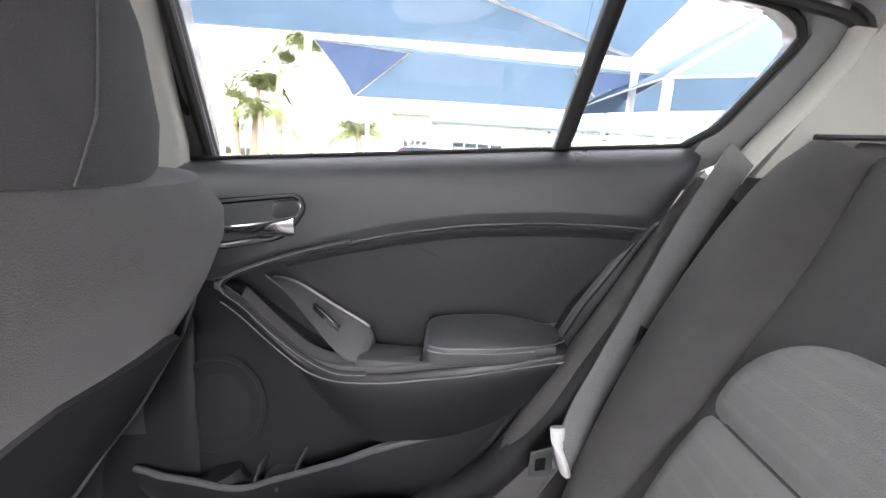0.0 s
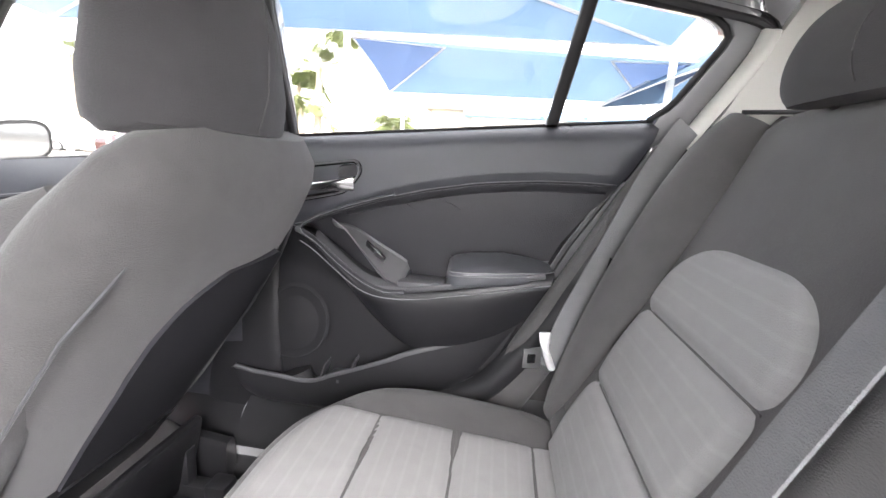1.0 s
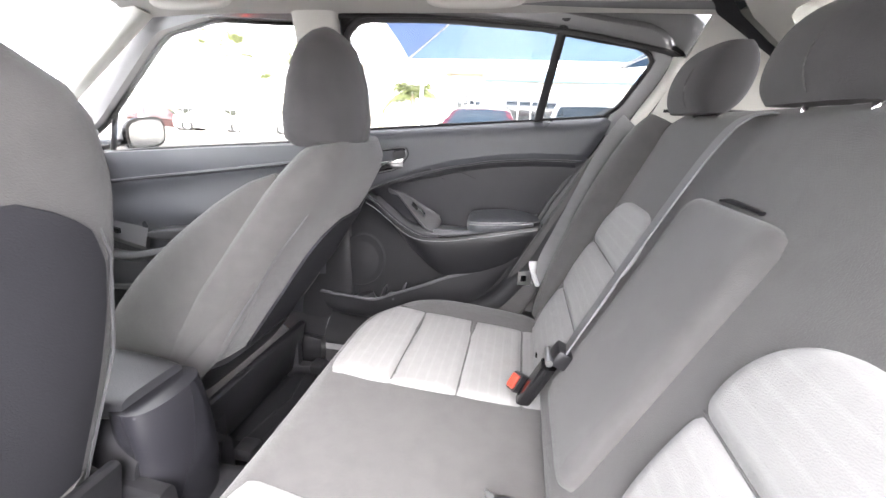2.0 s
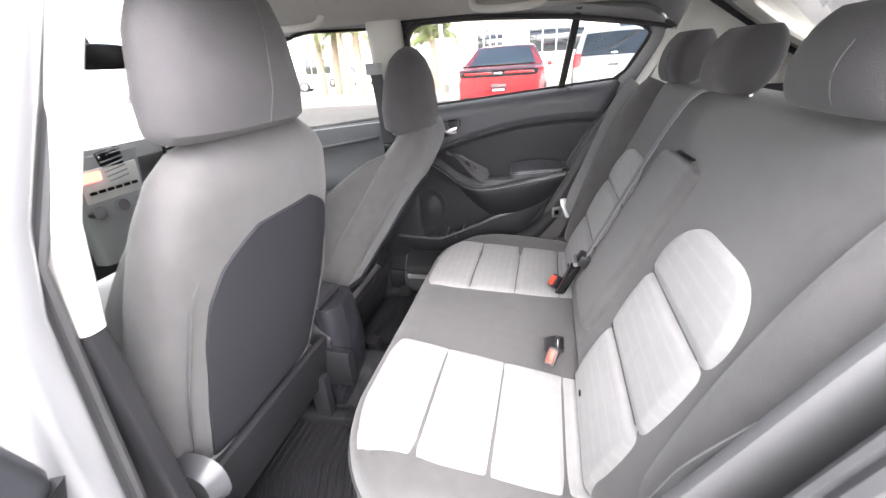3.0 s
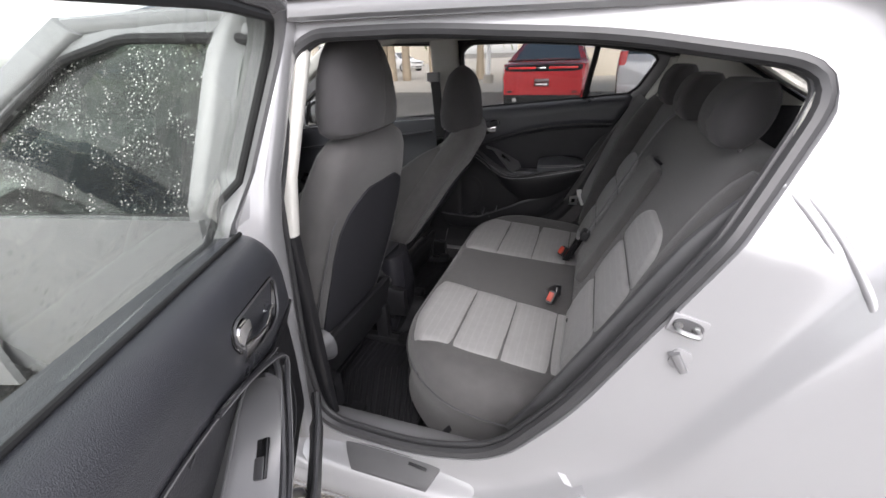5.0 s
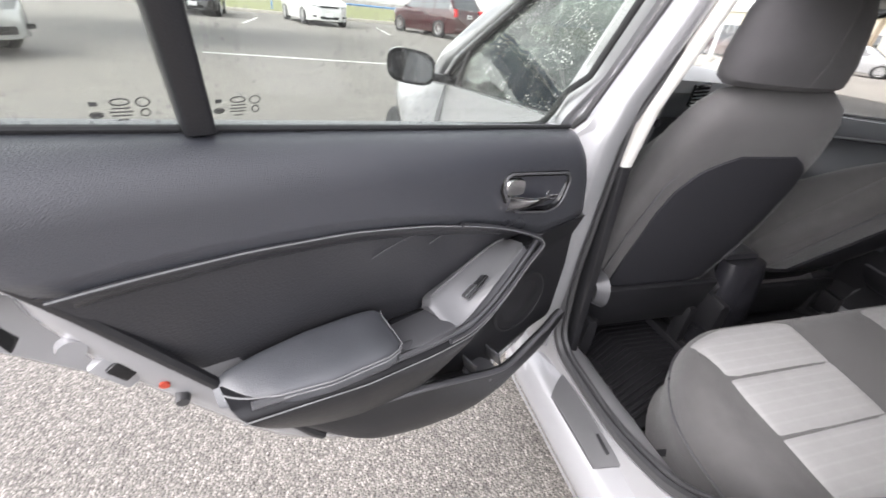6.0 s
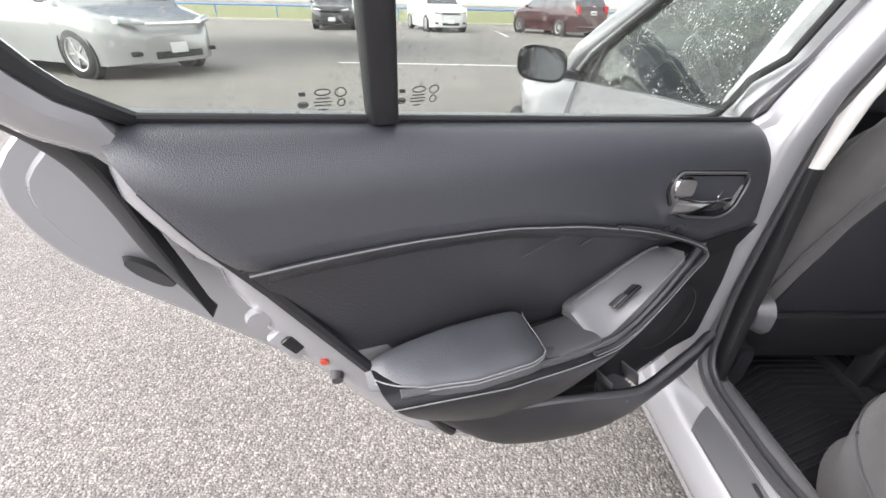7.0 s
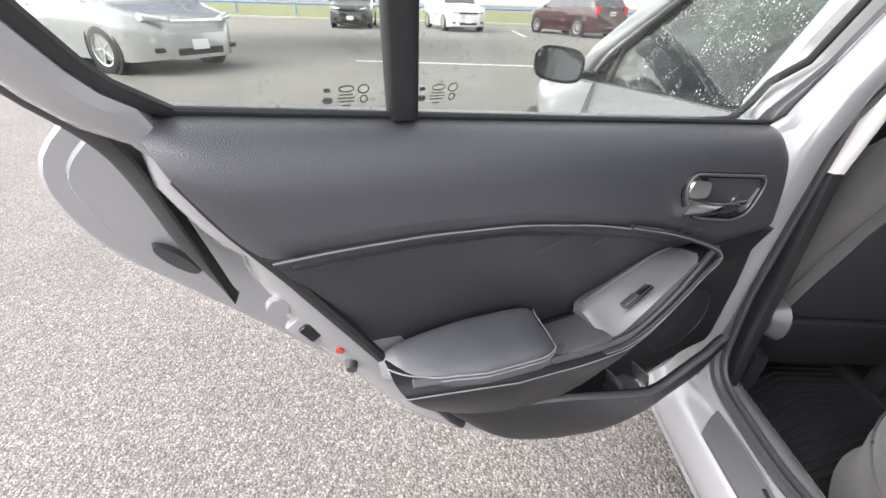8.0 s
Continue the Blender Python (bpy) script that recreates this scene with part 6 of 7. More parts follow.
def parked_car(kind, shape, paint, length, width, height, at, label, category="car", rear="plain", front="plain", spokes=10, group="parked cars"):
    """A whole car: nose towards -y of its own, standing on its own z = 0."""
    car = thing(kind, label, category, group, at=at)
    half, clear = width / 2, 0.17

    def top(t):
        k = shape
        return height * smooth2([(0, k["nose_z"] * 0.66), (0.012, k["nose_z"] * 0.80), (0.045, k["nose_z"] * 0.97), (0.09, k["nose_z"] * 1.04), (k["hood"], k["hood_z"]), (k["screen"], 0.965), ((k["screen"] + k["roof_end"]) / 2, 1.0), (k["roof_end"], 0.97), (k["deck"], k["deck_z"]), (0.985, k["deck_z"] * 0.98), (1.0, k["deck_z"] * 0.80)], t)

    def smooth2(tab, t):
        w = 0.012
        return (lerp_table(tab, t - w) + 2 * lerp_table(tab, t) + lerp_table(tab, t + w)) / 4

    def belt(t):
        return height * (shape["belt"] - 0.03 + 0.05 * t)

    def plan(t):
        return half * (1 - 0.46 * max(0.0, 1 - t / 0.13) ** 2.6 - 0.13 * max(0.0, (t - 0.88) / 0.12) ** 2)
    rows, ts = [], [0, 0.003, 0.007, 0.012, 0.02, 0.03, 0.04] + [k / 60 for k in range(3, 61)]
    wheels = (0.185, 0.80)
    wr = 0.5 * min(0.70, height * 0.44)
    for t in ts:
        w, zt, zb = plan(t), top(t), belt(t)
        y = (t - 0.5) * length
        green = zt > zb + 0.02
        zs = zb if green else zt - 0.03
        inner = w - 0.035 - (shape.get("tumble", 0.30) * (zt - zb) if green else 0.05)
        lowz = clear + 0.05 * max(0.0, abs(2 * t - 1) - 0.85) / 0.15
        rows.append([Vector((sx * px, y, pz)) for sx, px, pz in ((1, w * 0.80, lowz), (1, w * 0.965, lowz + 0.03), (1, w * 0.985, (lowz + zs) * 0.42), (1, w, (lowz + zs) * 0.6), (1, w * 0.985, zs - 0.05), (1, w * 0.965, zs), (1, inner, zt - 0.035 if green else zt - 0.012), (1, inner * 0.85, zt - 0.008), (1, 0, zt), (-1, inner * 0.85, zt - 0.008), (-1, inner, zt - 0.035 if green else zt - 0.012), (-1, w * 0.965, zs), (-1, w * 0.985, zs - 0.05), (-1, w, (lowz + zs) * 0.6), (-1, w * 0.985, (lowz + zs) * 0.42), (-1, w * 0.965, lowz + 0.03), (-1, w * 0.80, lowz))])
    part("body", grid(rows, close_u=True, cap=True), paint, car, smooth=32)
    # windows: side panes, windscreen, rear window
    def side_x(t, z, s):
        w, zt, zb = plan(t), top(t), belt(t)
        f = (z - zb) / max(zt - 0.035 - zb, 0.05)
        return s * (w * 0.965 + (w - 0.035 - shape.get("tumble", 0.30) * (zt - zb) - w * 0.965) * f + 0.006)
    cuts = [(shape["hood"] + 0.07, 0.53), (0.545, 0.70), (0.715, min(shape["deck"] - 0.03, shape["roof_end"] + 0.06))]
    for s in (-1, 1):
        for a, b in cuts:
            if b - a < 0.03:
                continue
            def pane(u, v):
                t = a + (b - a) * u
                zl, zh = belt(t) + 0.02, top(t) - 0.075
                z = zl + max(0.02, zh - zl) * v
                return (side_x(t, z, s), (t - 0.5) * length, z)
            part("window", slab(pane, 10, 6, (-s * 0.01, 0, 0)), CAR_GLASS, car)

    def cross(a, b, inset):
        def pane(u, v):
            t = a + (b - a) * v
            zt = top(t)
            w = (plan(t) - 0.035 - shape.get("tumble", 0.30) * max(0.0, zt - belt(t))) * 0.86 - inset
            return (w * (2 * u - 1), (t - 0.5) * length, zt + 0.006 - 0.012 * (2 * u - 1) ** 2)
        return pane
    part("windscreen", slab(cross(shape["hood"] + 0.02, shape["screen"] - 0.01, 0.0), 8, 8, (0, 0, -0.012)), CAR_GLASS, car)
    part("rear_window", slab(cross(shape["roof_end"] + 0.015, shape["deck"] - (0.02 if shape is SEDAN else 0.005), 0.02), 8, 8, (0, 0, -0.012)), CAR_GLASS, car)
    for t in wheels:
        for s in (-1, 1):
            y = (t - 0.5) * length
            arch = [[Vector((s * (half * 0.985 + o), y + r * math.cos(a), wr + r * math.sin(a))) for a in [math.pi * 2 * k / 36 for k in range(36)]] for r, o in ((wr * 1.16, -0.10), (wr * 1.16, 0.006), (wr * 1.10, 0.008), (wr * 0.4, -0.04))]
            part("wheel_arch", grid(arch, close_u=True, cap=True), TYRE_GAP, car)
            wl_ = road_wheel("wheel", car, (0, 0, 0), wr, 0.22, 1, spokes=spokes)
            wl_.matrix_local = Matrix.Translation((s * (half - 0.10), y, wr)) @ Matrix.Rotation(radians(90 if s < 0 else -90), 4, "Z")
    for s in (-1, 1):
        part("mirror", loft([((s * (plan(0.33) + 0.02 + 0.12 * k / 3), (shape["hood"] + 0.07 - 0.5) * length, belt(0.3) + 0.06), (0, 0.05 * (1 - 0.1 * k), 0), (0, 0, 0.06 * (1 - 0.15 * abs(k - 1)))) for k in range(4)], 14, 3), paint, car)
        for a in (0.54, 0.71):
            part("door_gap", box((0.006, 0.008, height * 0.36), (s * (half * 0.996), (a - 0.5) * length, height * 0.42), 0.0), TYRE_GAP, car)
        for a in (0.50, 0.67):
            part("door_handle", box((0.02, 0.16, 0.025), (s * (half + 0.002), (a - 0.5) * length, height * 0.535), 0.006), paint, car)
    yb, yf = length / 2, -length / 2
    # tail
    if rear == "racetrack":
        part("tail_lamp_bar", loft([((0, yb - 0.055, height * 0.60), (half * 0.86, 0, 0), (0, 0, 0.075)), ((0, yb + 0.012, height * 0.60), (half * 0.80, 0, 0), (0, 0, 0.062))], 40, 6), GLOSS_BLACK, car, "black lamp surround across the tail")
        for s in (-1, 1):
            part("tail_lamp", box((half * 0.62, 0.02, 0.045), (s * half * 0.45, yb + 0.012, height * 0.605), 0.01), TAIL_RED, car)
        part("spoiler", loft([((half * 0.78 * t, yb - 0.10 + 0.04 * t * t, height * 0.70), (0, 0.07, 0.012), (0, 0, 0.016)) for t in [k / 6 - 1 for k in range(13)]], 12, 3), BLACK_PAINT, car, "black boot spoiler")
        part("diffuser", box((width * 0.86, 0.10, 0.17), (0, yb - 0.03, 0.27), 0.02), TYRE_GAP, car)
        for s in (-1, 1):
            part("exhaust", rod((s * half * 0.6, yb - 0.1, 0.25), (s * half * 0.6, yb + 0.04, 0.25), 0.05, seg=16), CHROME, car)
            part("bumper_corner", box((0.10, 0.03, 0.05), (s * half * 0.72, yb + 0.004, 0.42), 0.01), TYRE_GAP, car)
    else:
        for s in (-1, 1):
            part("tail_lamp", loft([((s * half * 0.80, yb - 0.06 - 0.03 * t, height * (0.50 + 0.17 * t)), (0.085, 0, 0), (0, 0.075, 0)) for t in (0, 0.15, 0.85, 1)], 14, 3.5), TAIL_RED, car, "red tail lamp")
        part("bumper", box((width * 0.84, 0.08, 0.16), (0, yb - 0.02, 0.36), 0.03), TYRE_GAP if rear == "plain" else paint, car)
    part("number_plate", box((0.31, 0.012, 0.15), (0, yb + 0.018, height * (0.41 if rear == "racetrack" else 0.52)), 0.004), MAROON if rear == "racetrack" else PLATE, car)
    part("plate_bar", box((0.24, 0.004, 0.035 if rear == "racetrack" else 0.05), (0, yb + 0.026, height * (0.385 if rear == "racetrack" else 0.52)), 0.0), PLATE if rear == "racetrack" else GREY_PAINT, car)
    part("badge", box((0.14, 0.006, 0.03), (0, yb + (0.03 if rear == "racetrack" else -0.03), height * (0.60 if rear == "racetrack" else 0.66)), 0.004), CHROME, car)
    # nose
    for s in (-1, 1):
        part("headlamp", loft([((s * half * (0.80 - 0.30 * t), yf + 0.16 - 0.13 * t, height * (0.475 - 0.02 * t)), (0, 0.07, 0), (0, 0, 0.055 - 0.02 * t)) for t in (0, 0.2, 0.8, 1)], 14, 3), LAMP_CLEAR, car, "clear headlamp")
        part("fog_lamp", box((0.22, 0.05, 0.07), (s * half * 0.66, yf + 0.07, 0.37), 0.02), TYRE_GAP, car)
    part("grille", box((width * 0.46, 0.04, 0.07), (0, yf + 0.015, height * 0.44), 0.015), CHROME if front == "chrome" else GLOSS_BLACK, car)
    part("lower_grille", box((width * 0.44, 0.05, 0.12), (0, yf + 0.02, 0.33), 0.02), TYRE_GAP, car)
    part("number_plate", box((0.31, 0.012, 0.15), (0, yf - 0.008, 0.43), 0.004), PLATE, car)
    return car


def on_ground(x, y, yaw):
    return pose(x, y, GROUND_Z, 0, 0, yaw)


# the row seen through the far windows; noses away from the silver car
parked_car("parked_sports_sedan", SEDAN, RED_PAINT, 5.0, 1.90, 1.48, on_ground(-0.58, 10.8, 180), "red sports sedan parked tail-on, with black spoiler", rear="racetrack")
parked_car("parked_minivan", MINIVAN, SILVER_PAINT, 5.1, 1.98, 1.72, on_ground(2.35, 12.2, 168), "silver minivan parked beside the red sedan", rear="painted")
parked_car("parked_minivan", MINIVAN, PEARL_PAINT, 5.15, 2.0, 1.74, on_ground(-7.88, -8.01, 158), "silver-white minivan parked across the lane", front="chrome", spokes=5)
FAR = [(SUV, BLACK_PAINT, -22.6, -6.3, 96, "black suv parked tail-on at the kerb", 4.6, 1.7), (SUV, WHITE_PAINT, -22.5, -1.5, 108, "white suv parked tail-on at the kerb", 4.6, 1.68), (SUV, MAROON, -21.0, 4.0, 296, "dark red suv parked at the kerb", 4.7, 1.72), (SEDAN, WHITE_PAINT, -15.2, 33.0, 70, "white sedan parked across the lot", 4.6, 1.45), (SEDAN, BLACK_PAINT, -20.0, 31.0, 80, "black sedan parked across the lot", 4.6, 1.45)]
for shape, paint, x, y, yaw, lab, length, high in FAR:
    parked_car("parked_suv" if shape is SUV else "parked_sedan", shape, paint, length, 1.86, high, on_ground(x, y, yaw), lab, rear="painted")
for k, (paint, nm) in enumerate(((GREY_PAINT, "grey"), (SILVER_PAINT, "silver"), (WHITE_PAINT, "white"), (MAROON, "dark red"), (WHITE_PAINT, "white"), (SILVER_PAINT, "silver"))):
    parked_car("parked_sedan", SEDAN, paint, 4.6, 1.84, 1.46, on_ground(-33.0 + 3.2 * k, 23.5 + 0.5 * k, 100 + 5 * (k % 3)), f"{nm} sedan in the far row of the lot", rear="painted")

# ---- kerb, verge, fence ----
GRASS = material("dry_verge_grass", (0.16, 0.17, 0.07), 0.95, var=0.4, scale=1.5, grain=1.0, grain_scale=40)
CONCRETE = material("pale_concrete", (0.40, 0.375, 0.33), 0.9, var=0.15, scale=3, grain=0.4, grain_scale=60)
BLUE_STEEL = material("blue_painted_steel", (0.10, 0.22, 0.42), 0.45, var=0.15, scale=5)
part_kerb = finish("kerb", join(box((0.15, 120, 0.17), (-28.0, 0, GROUND_Z + 0.07), 0.02)), CONCRETE)
tagged(part_kerb, "pale concrete kerb along the lot", "kerb", kind="structure")
tagged(finish("verge", slab(lambda u, v: (-58 + 29.9 * u, -90 + 180 * v, GROUND_Z + 0.13 + 0.25 * (1 - u)), 20, 40, (0, 0, -0.1)), GRASS), "dry grass verge behind the kerb", "verge", kind="structure")
fence = thing("pipe_fence", "low blue pipe fence along the verge", "fence")
for k in range(31):
    part("post", rod((-31.0, -60 + 4 * k, GROUND_Z + 0.1), (-31.0, -60 + 4 * k, GROUND_Z + 0.85), 0.05, seg=8), BLUE_STEEL, fence)
for z in (0.82,):
    part("rail", rod((-31.0, -60, GROUND_Z + z), (-31.0, 60, GROUND_Z + z), 0.055, seg=8), BLUE_STEEL, fence)
LINE_WHITE = material("worn_white_line", (0.6, 0.6, 0.57), 0.8, var=0.25, scale=9)
for x, y, yaw, n in ((-3.3, -7.8, 78, 5.0), (-9.0, -1.5, 90, 4.0), (-20.5, 1.5, 0, 4.5), (-20.5, -4.0, 0, 4.5), (-6.0, 6.0, 90, 5.0)):
    ln = finish("lane_marking", box((n, 0.10, 0.008), (0, 0, 0), 0.0), LINE_WHITE)
    ln.matrix_world = pose(x, y, GROUND_Z + 0.002, 0, 0, yaw)
    tagged(ln, "worn white parking line on the asphalt", "road marking", kind="structure")
# pale yard behind the red sedan
part_yard = finish("pavement", slab(lambda u, v: (-60 + 120 * u, 13.2 + 80.8 * v, GROUND_Z + 0.008), 8, 8, (0, 0, -0.08)), CONCRETE)
tagged(part_yard, "pale concrete apron before the buildings", "pavement", kind="structure")

# ---- shade canopies ----
def canvas_material(name, color):
    m = bpy.data.materials.new(name)
    m.use_nodes = True
    n, l = m.node_tree.nodes, m.node_tree.links
    b, out = n["Principled BSDF"], n["Material Output"]
    noise_, mix = n.new("ShaderNodeTexNoise"), n.new("ShaderNodeMix")
    co = n.new("ShaderNodeTexCoord")
    noise_.inputs["Scale"].default_value, noise_.inputs["Detail"].default_value = 0.8, 6
    l.new(co.outputs["Object"], noise_.inputs["Vector"])
    mix.data_type = "RGBA"
    mix.inputs[6].default_value, mix.inputs[7].default_value = (*[c * 0.8 for c in color], 1), (*[min(1, c * 1.2) for c in color], 1)
    l.new(noise_.outputs[0], mix.inputs[0])
    l.new(mix.outputs[2], b.inputs["Base Color"])
    b.inputs["Roughness"].default_value = 0.9
    tr, ms = n.new("ShaderNodeBsdfTranslucent"), n.new("ShaderNodeMixShader")
    l.new(mix.outputs[2], tr.inputs["Color"])
    ms.inputs[0].default_value = 0.4
    l.new(b.outputs[0], ms.inputs[1])
    l.new(tr.outputs[0], ms.inputs[2])
    l.new(ms.outputs[0], out.inputs["Surface"])
    return m


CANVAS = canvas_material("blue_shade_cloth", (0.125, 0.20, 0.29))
# deep blue cloth, also the shaded copy for a hip's end faces
CANVAS_DEEP_SHADED = canvas_material("deep_and_shaded_blue_cloth", (0.08, 0.125, 0.23))
WHITE_STEEL = material("white_painted_steel", (0.75, 0.75, 0.74), 0.45, var=0.06, scale=4)


def canopy(name, corners, peak, sag, mats, label, posts=()):
    """A four-sided hip of cloth on white pipes."""
    c = thing(name, label, "shade canopy", "shade canopies")
    peaks = [Vector(q) for q in (peak if len(peak) == 4 else [peak] * 4)]
    for k in range(4):
        a, b = Vector(corners[k]), Vector(corners[(k + 1) % 4])
        pa, pb = peaks[k], peaks[(k + 1) % 4]

        def cloth(u, v):
            e = a.lerp(b, u)
            mid = (a + b) / 2
            e = e + ((pa + pb) / 2 - mid) * 0.10 * (1 - (2 * u - 1) ** 2) * sag
            p = e.lerp(pa.lerp(pb, u), v)
            p.z -= 0.12 * sag * math.sin(math.pi * v) * (1 - abs(2 * u - 1) * 0.5)
            return p
        rows_ = [[cloth(i / 16, j / 10) for i in range(17)] for j in range(11)]
        part("cloth", grid(rows_), mats[k % len(mats)], c, smooth=80)
        part("pipe", tube([a, a.lerp(pa, 0.5), pa], 0.05, 8), WHITE_STEEL, c)
        part("edge_cable", tube([cloth(i / 16, 0) for i in range(17)], 0.02, 6), WHITE_STEEL, c)
    for x, y, z in posts:
        part("post", rod((x, y, GROUND_Z), (x, y, z), 0.085, seg=12), WHITE_STEEL, c)
    return c


canopy("shade_canopy", [(-11.5, 10.0, 3.88), (3.75, 10.0, 3.62), (3.8, 4.8, 4.1), (-11.5, 4.8, 4.1)], (-3.8, 7.0, 4.9), 0.12, [CANVAS], "blue cloth shade canopy over the parking bay", posts=[(3.9, 10.1, 3.62), (-11.5, 10.1, 3.88)])
RIDGE_A, RIDGE_B = (-1.73, 13.8, 4.43), (3.4, 13.8, 4.2)
# the end faces take the deeper blue: their shade is put into the colour
canopy("shade_canopy", [(-3.63, 10.6, 3.81), (5.0, 10.6, 3.45), (5.5, 17.0, 3.45), (-4.38, 17.0, 3.48)], [RIDGE_A, RIDGE_B, RIDGE_B, RIDGE_A], 0.3, [CANVAS, CANVAS_DEEP_SHADED, CANVAS, CANVAS_DEEP_SHADED], "blue cloth hipped shade canopy across the lane", posts=[(-3.75, 10.65, 3.95), (5.5, 17.1, 3.45)])
canopy("shade_canopy", [(3.4, 7.2, 2.6), (12.5, 7.2, 3.0), (12.5, 15.0, 3.6), (3.4, 15.0, 3.0)], (8.0, 11.0, 5.6), 0.4, [CANVAS], "blue cloth shade canopy with white ribs", posts=[(3.5, 7.4, 2.6), (12.5, 15.0, 3.6)])

canopy("shade_canopy", [(-15.0, -2.5, 3.0), (-9.0, -3.0, 3.1), (-9.5, -10.5, 3.4), (-15.0, -11.0, 3.4)], (-12.2, -6.8, 4.3), 0.4, [CANVAS_DEEP_SHADED], "deep blue cloth shade canopy beside the lane", posts=[(-8.2, -12.2, 3.5)])

# ---- buildings ----
STUCCO = material("cream_stucco", (0.68, 0.62, 0.52), 0.9, var=0.06, scale=3, grain=0.4, grain_scale=30)
TAN_STUCCO = material("tan_stucco", (0.44, 0.39, 0.32), 0.9, var=0.1, scale=3, grain=0.4, grain_scale=30)
BLUE_ROOF = material("blue_metal_fascia", (0.20, 0.36, 0.55), 0.5, var=0.1, scale=3)


def low_building(x0, x1, y, depth, high, label, wins, fascia):
    b = thing("office_building", label, "building", "buildings")
    part("wall", box((x1 - x0, depth, high), ((x0 + x1) / 2, y + depth / 2, GROUND_Z + high / 2), 0.03), STUCCO, b)
    roof = part("roof", box((x1 - x0 + 0.8, depth + 0.8, 0.45), ((x0 + x1) / 2, y + depth / 2, GROUND_Z + high + 0.2), 0.05), fascia, b)
    for wx, ww, wz, wh in wins:
        w = part("window", box((ww, 0.08, wh), (wx, y - 0.01, GROUND_Z + wz), 0.01), CAR_GLASS, b)
        part("frame", join(box((ww + 0.12, 0.10, 0.07), (wx, y - 0.03, GROUND_Z + wz + wh / 2), 0.01), box((ww + 0.12, 0.10, 0.07), (wx, y - 0.03, GROUND_Z + wz - wh / 2), 0.01), *[box((0.05, 0.09, wh), (wx - ww / 2 + ww * k / 4, y - 0.03, GROUND_Z + wz), 0.008) for k in range(5)]), WHITE_STEEL, w)
    return b


low_building(-1.35, 16.0, 22.0, 9.0, 3.3, "cream office building with blue roof edge", [(0.73, 2.6, 2.0, 1.35), (4.6, 2.2, 2.0, 1.2), (9.0, 2.6, 2.0, 1.35)], BLUE_ROOF)
low_building(-3.5, -1.36, 22.3, 7.0, 3.6, "tan utility block beside the office", [(-2.5, 1.3, 2.0, 1.2)], TAN_STUCCO)
low_building(-60.0, -22.0, 52.0, 12.0, 4.2, "long white showroom across the street", [(-56 + 5.5 * k, 3.6, 1.8, 1.8) for k in range(6)], WHITE_STEEL)

# ---- palms and poles ----
PALM_BARK = material("palm_bark", (0.34, 0.28, 0.21), 0.95, var=0.3, scale=6, grain=0.8, grain_scale=20)
PALM_LEAF = material("palm_leaf", (0.17, 0.2, 0.08), 0.7, var=0.35, scale=3)


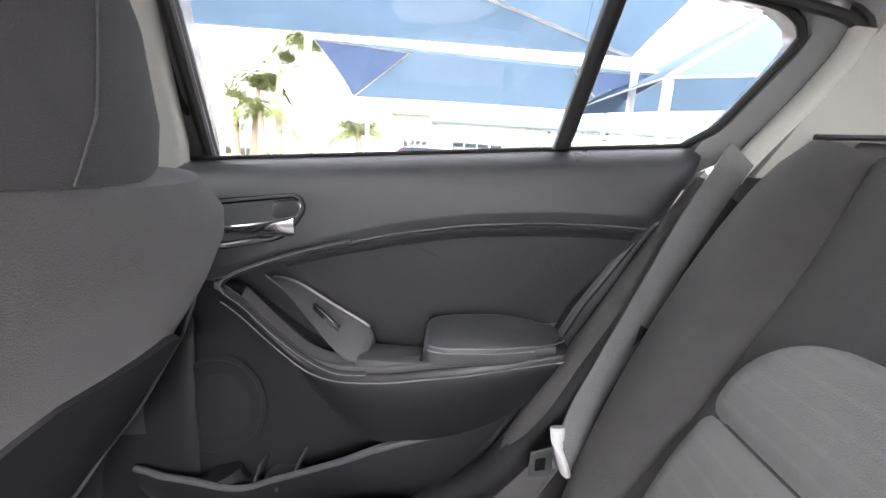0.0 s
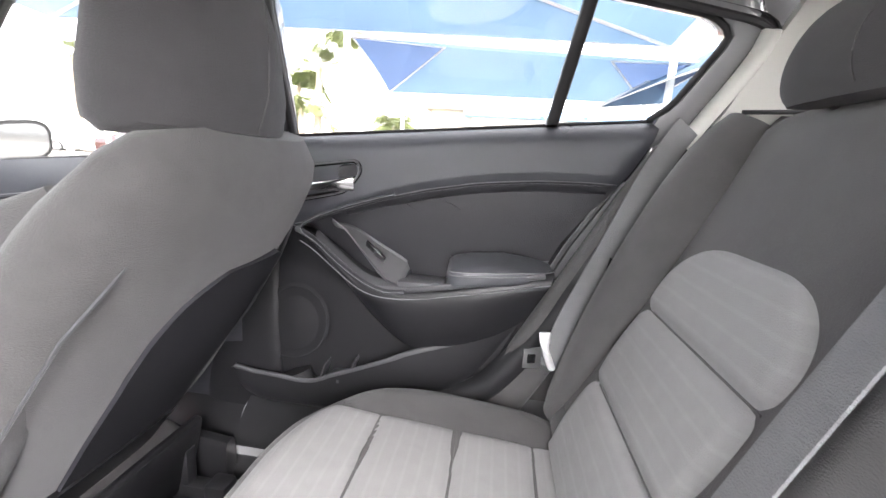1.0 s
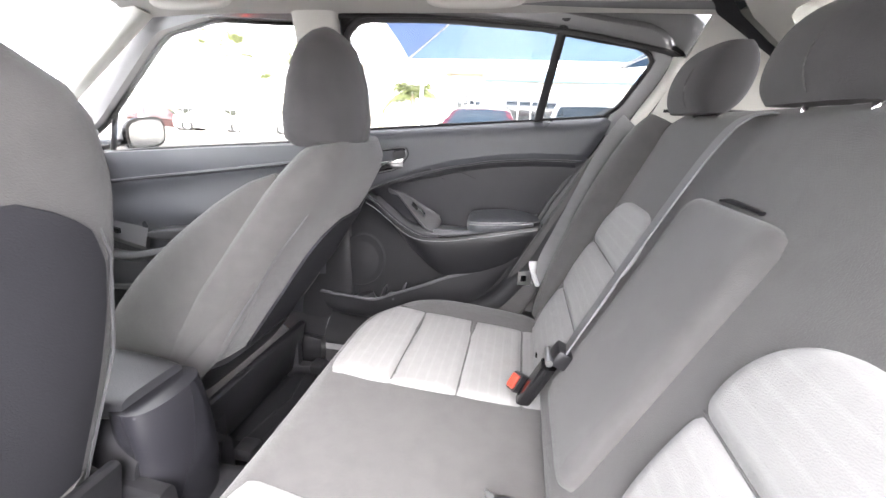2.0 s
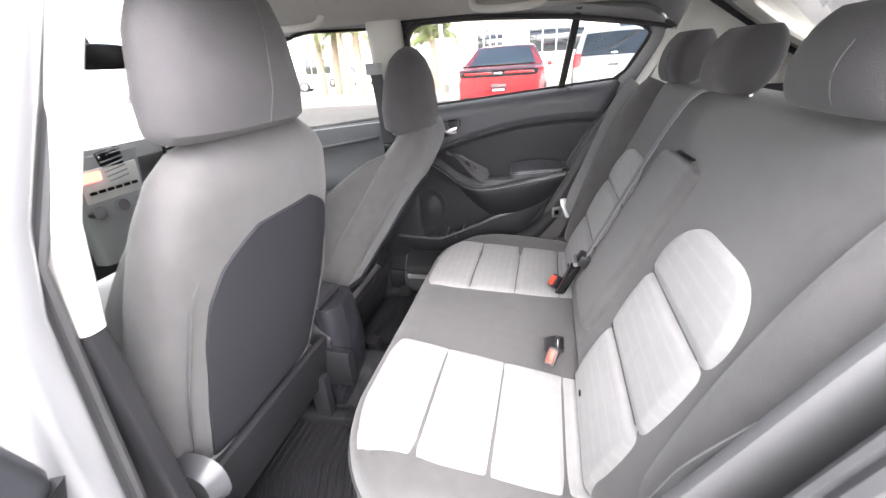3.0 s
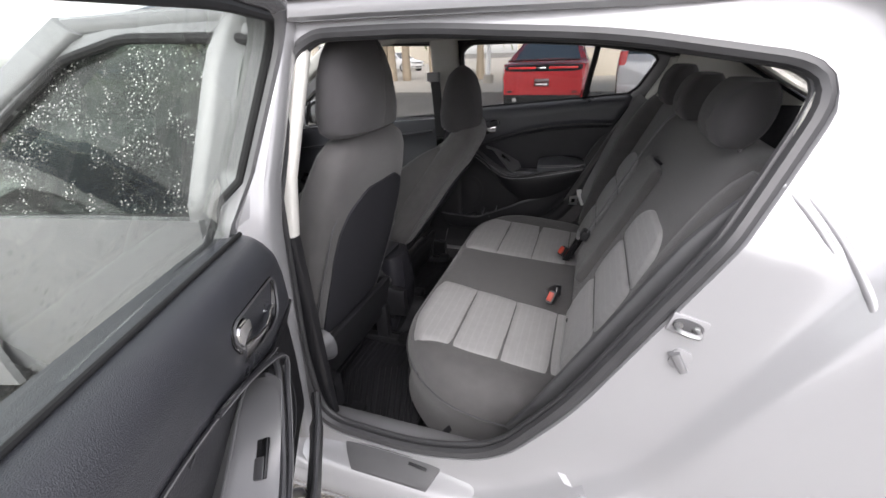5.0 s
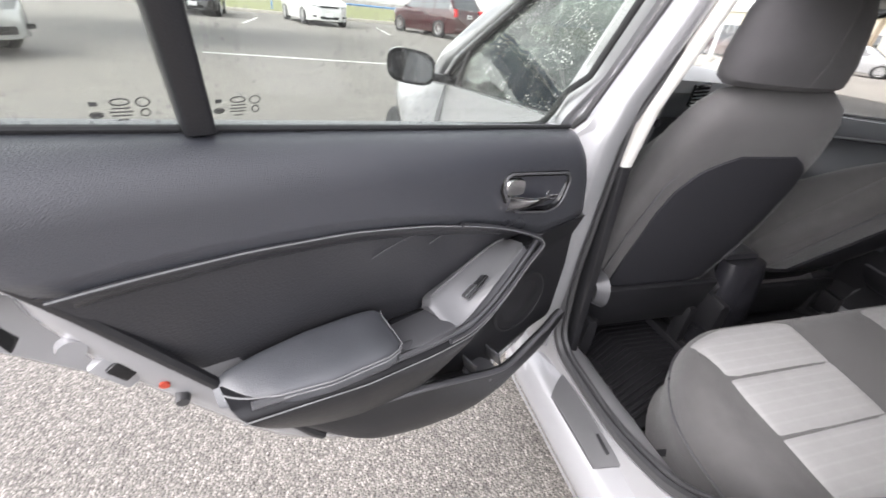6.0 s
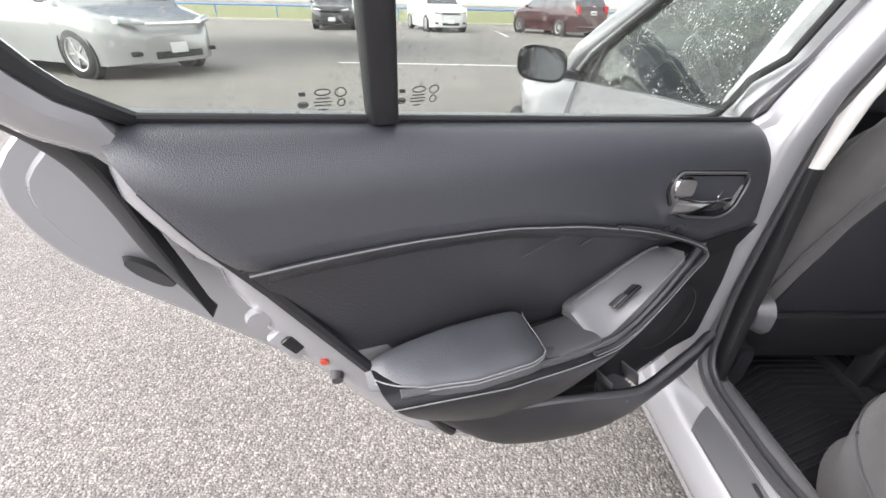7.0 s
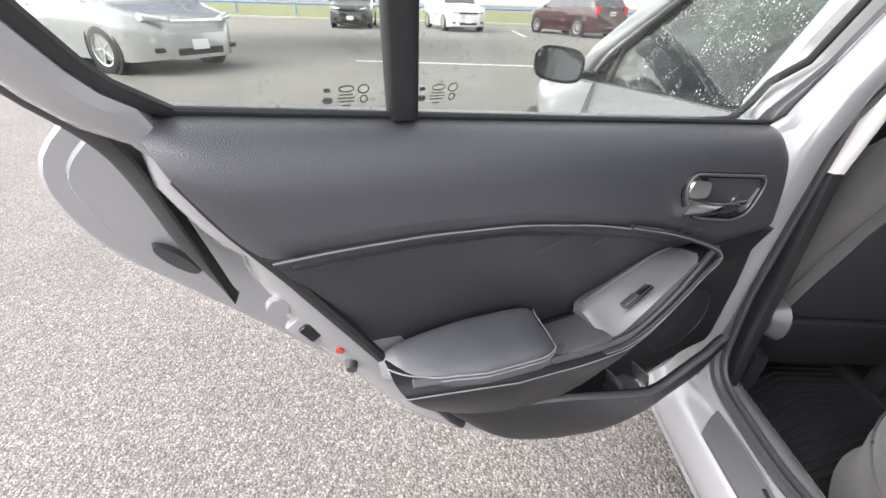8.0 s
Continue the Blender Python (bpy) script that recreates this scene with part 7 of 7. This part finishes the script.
def palm(x, y, high, kind, seed, label):
    rnd = random.Random(seed)
    p = thing("palm_tree", label, "palm tree", "palm trees", at=on_ground(x, y, rnd.uniform(0, 360)))
    lean = rnd.uniform(-0.3, 0.3)
    trunk = [((lean * (t * t), 0, high * t), (0.22 - 0.09 * t + 0.015 * (k % 2), 0, 0), (0, 0.22 - 0.09 * t + 0.015 * (k % 2), 0)) for k, t in enumerate([k / 20 for k in range(21)])]
    part("trunk", loft(trunk, 10, 2), PALM_BARK, p)
    bm = bmesh.new()
    top = Vector((lean, 0, high))
    fronds = 26 if kind == "fan" else 20
    for f in range(fronds):
        a, el = rnd.uniform(0, 6.283), rnd.uniform(-0.5, 1.35) if kind == "fan" else rnd.uniform(0.0, 1.2)
        size = rnd.uniform(0.8, 1.15) * (1.0 if kind == "fan" else 2.3)
        out = Vector((math.cos(a) * math.cos(el), math.sin(a) * math.cos(el), math.sin(el)))
        side = out.cross(Vector((0, 0, 1))).normalized()
        if kind == "fan":
            root = top + out * size * 0.5
            for k in range(9):
                b = (k - 4) / 4 * 1.1
                d = (out * math.cos(b) + side * math.sin(b)).normalized()
                tip = root + d * size * 0.8 - Vector((0, 0, 0.15 * size))
                wv = side * 0.05
                q = [bm.verts.new(v) for v in (root, root + d * size * 0.45 + wv, tip, root + d * size * 0.45 - wv)]
                bm.faces.new(q)
        else:
            # an arching rib with narrow hanging leaflets
            prev = top.copy()
            for k in range(1, 23):
                t = k / 22
                cur = top + out * size * t * (1 - 0.25 * t) + Vector((0, 0, 0.25 * size * t - size * 0.85 * t * t))
                for s in (-1, 1):
                    leaf = cur + side * s * 0.60 * math.sin(math.pi * min(1, 0.9 * t + 0.15)) + out * 0.18 - Vector((0, 0, rnd.uniform(0.22, 0.42)))
                    q = [bm.verts.new(v) for v in (prev.lerp(cur, 0.15), prev.lerp(cur, 0.75), leaf + out * 0.02, leaf - out * 0.02)]
                    bm.faces.new(q)
                prev = cur
    part("crown", bm, PALM_LEAF, p)
    return p


for k, (x, y, h, kd) in enumerate(((-14.1, 20.0, 4.2, "fan"), (-11.0, 20.2, 3.2, "fan"), (-10.3, 20.6, 4.3, "feather"), (-8.8, 20.0, 5.0, "fan"), (-9.4, 19.6, 3.0, "feather"), (-7.1, 19.4, 5.9, "feather"), (-34.5, 31.0, 7.6, "fan"), (-27.0, 33.0, 7.4, "fan"), (-23.0, 36.0, 4.0, "fan"), (-5.0, 20.5, 2.4, "feather"))):
    palm(x, y, h, kd, 40 + k, "tall fan palm beside the lot" if kd == "fan" else "feathery palm with drooping fronds")
for x, y, h in ((-13.3, 20.0, 3.7), (-17.0, 16.6, 7.5), (-3.9, 17.5, 4.4)):
    lamp = thing("lamp_post", "white steel lamp post in the lot", "lamp post", "lamp posts", at=on_ground(x, y, 0))
    part("pole", rod((0, 0, 0), (0, 0, h), 0.10, 0.07, 12), WHITE_STEEL, lamp)
    part("lamp_head", box((0.7, 0.28, 0.12), (0.3, 0, h + 0.04), 0.03), PLASTIC_GREY, lamp)
    part("base", rod((0, 0, 0), (0, 0, 0.35), 0.22, seg=14), CONCRETE, lamp)
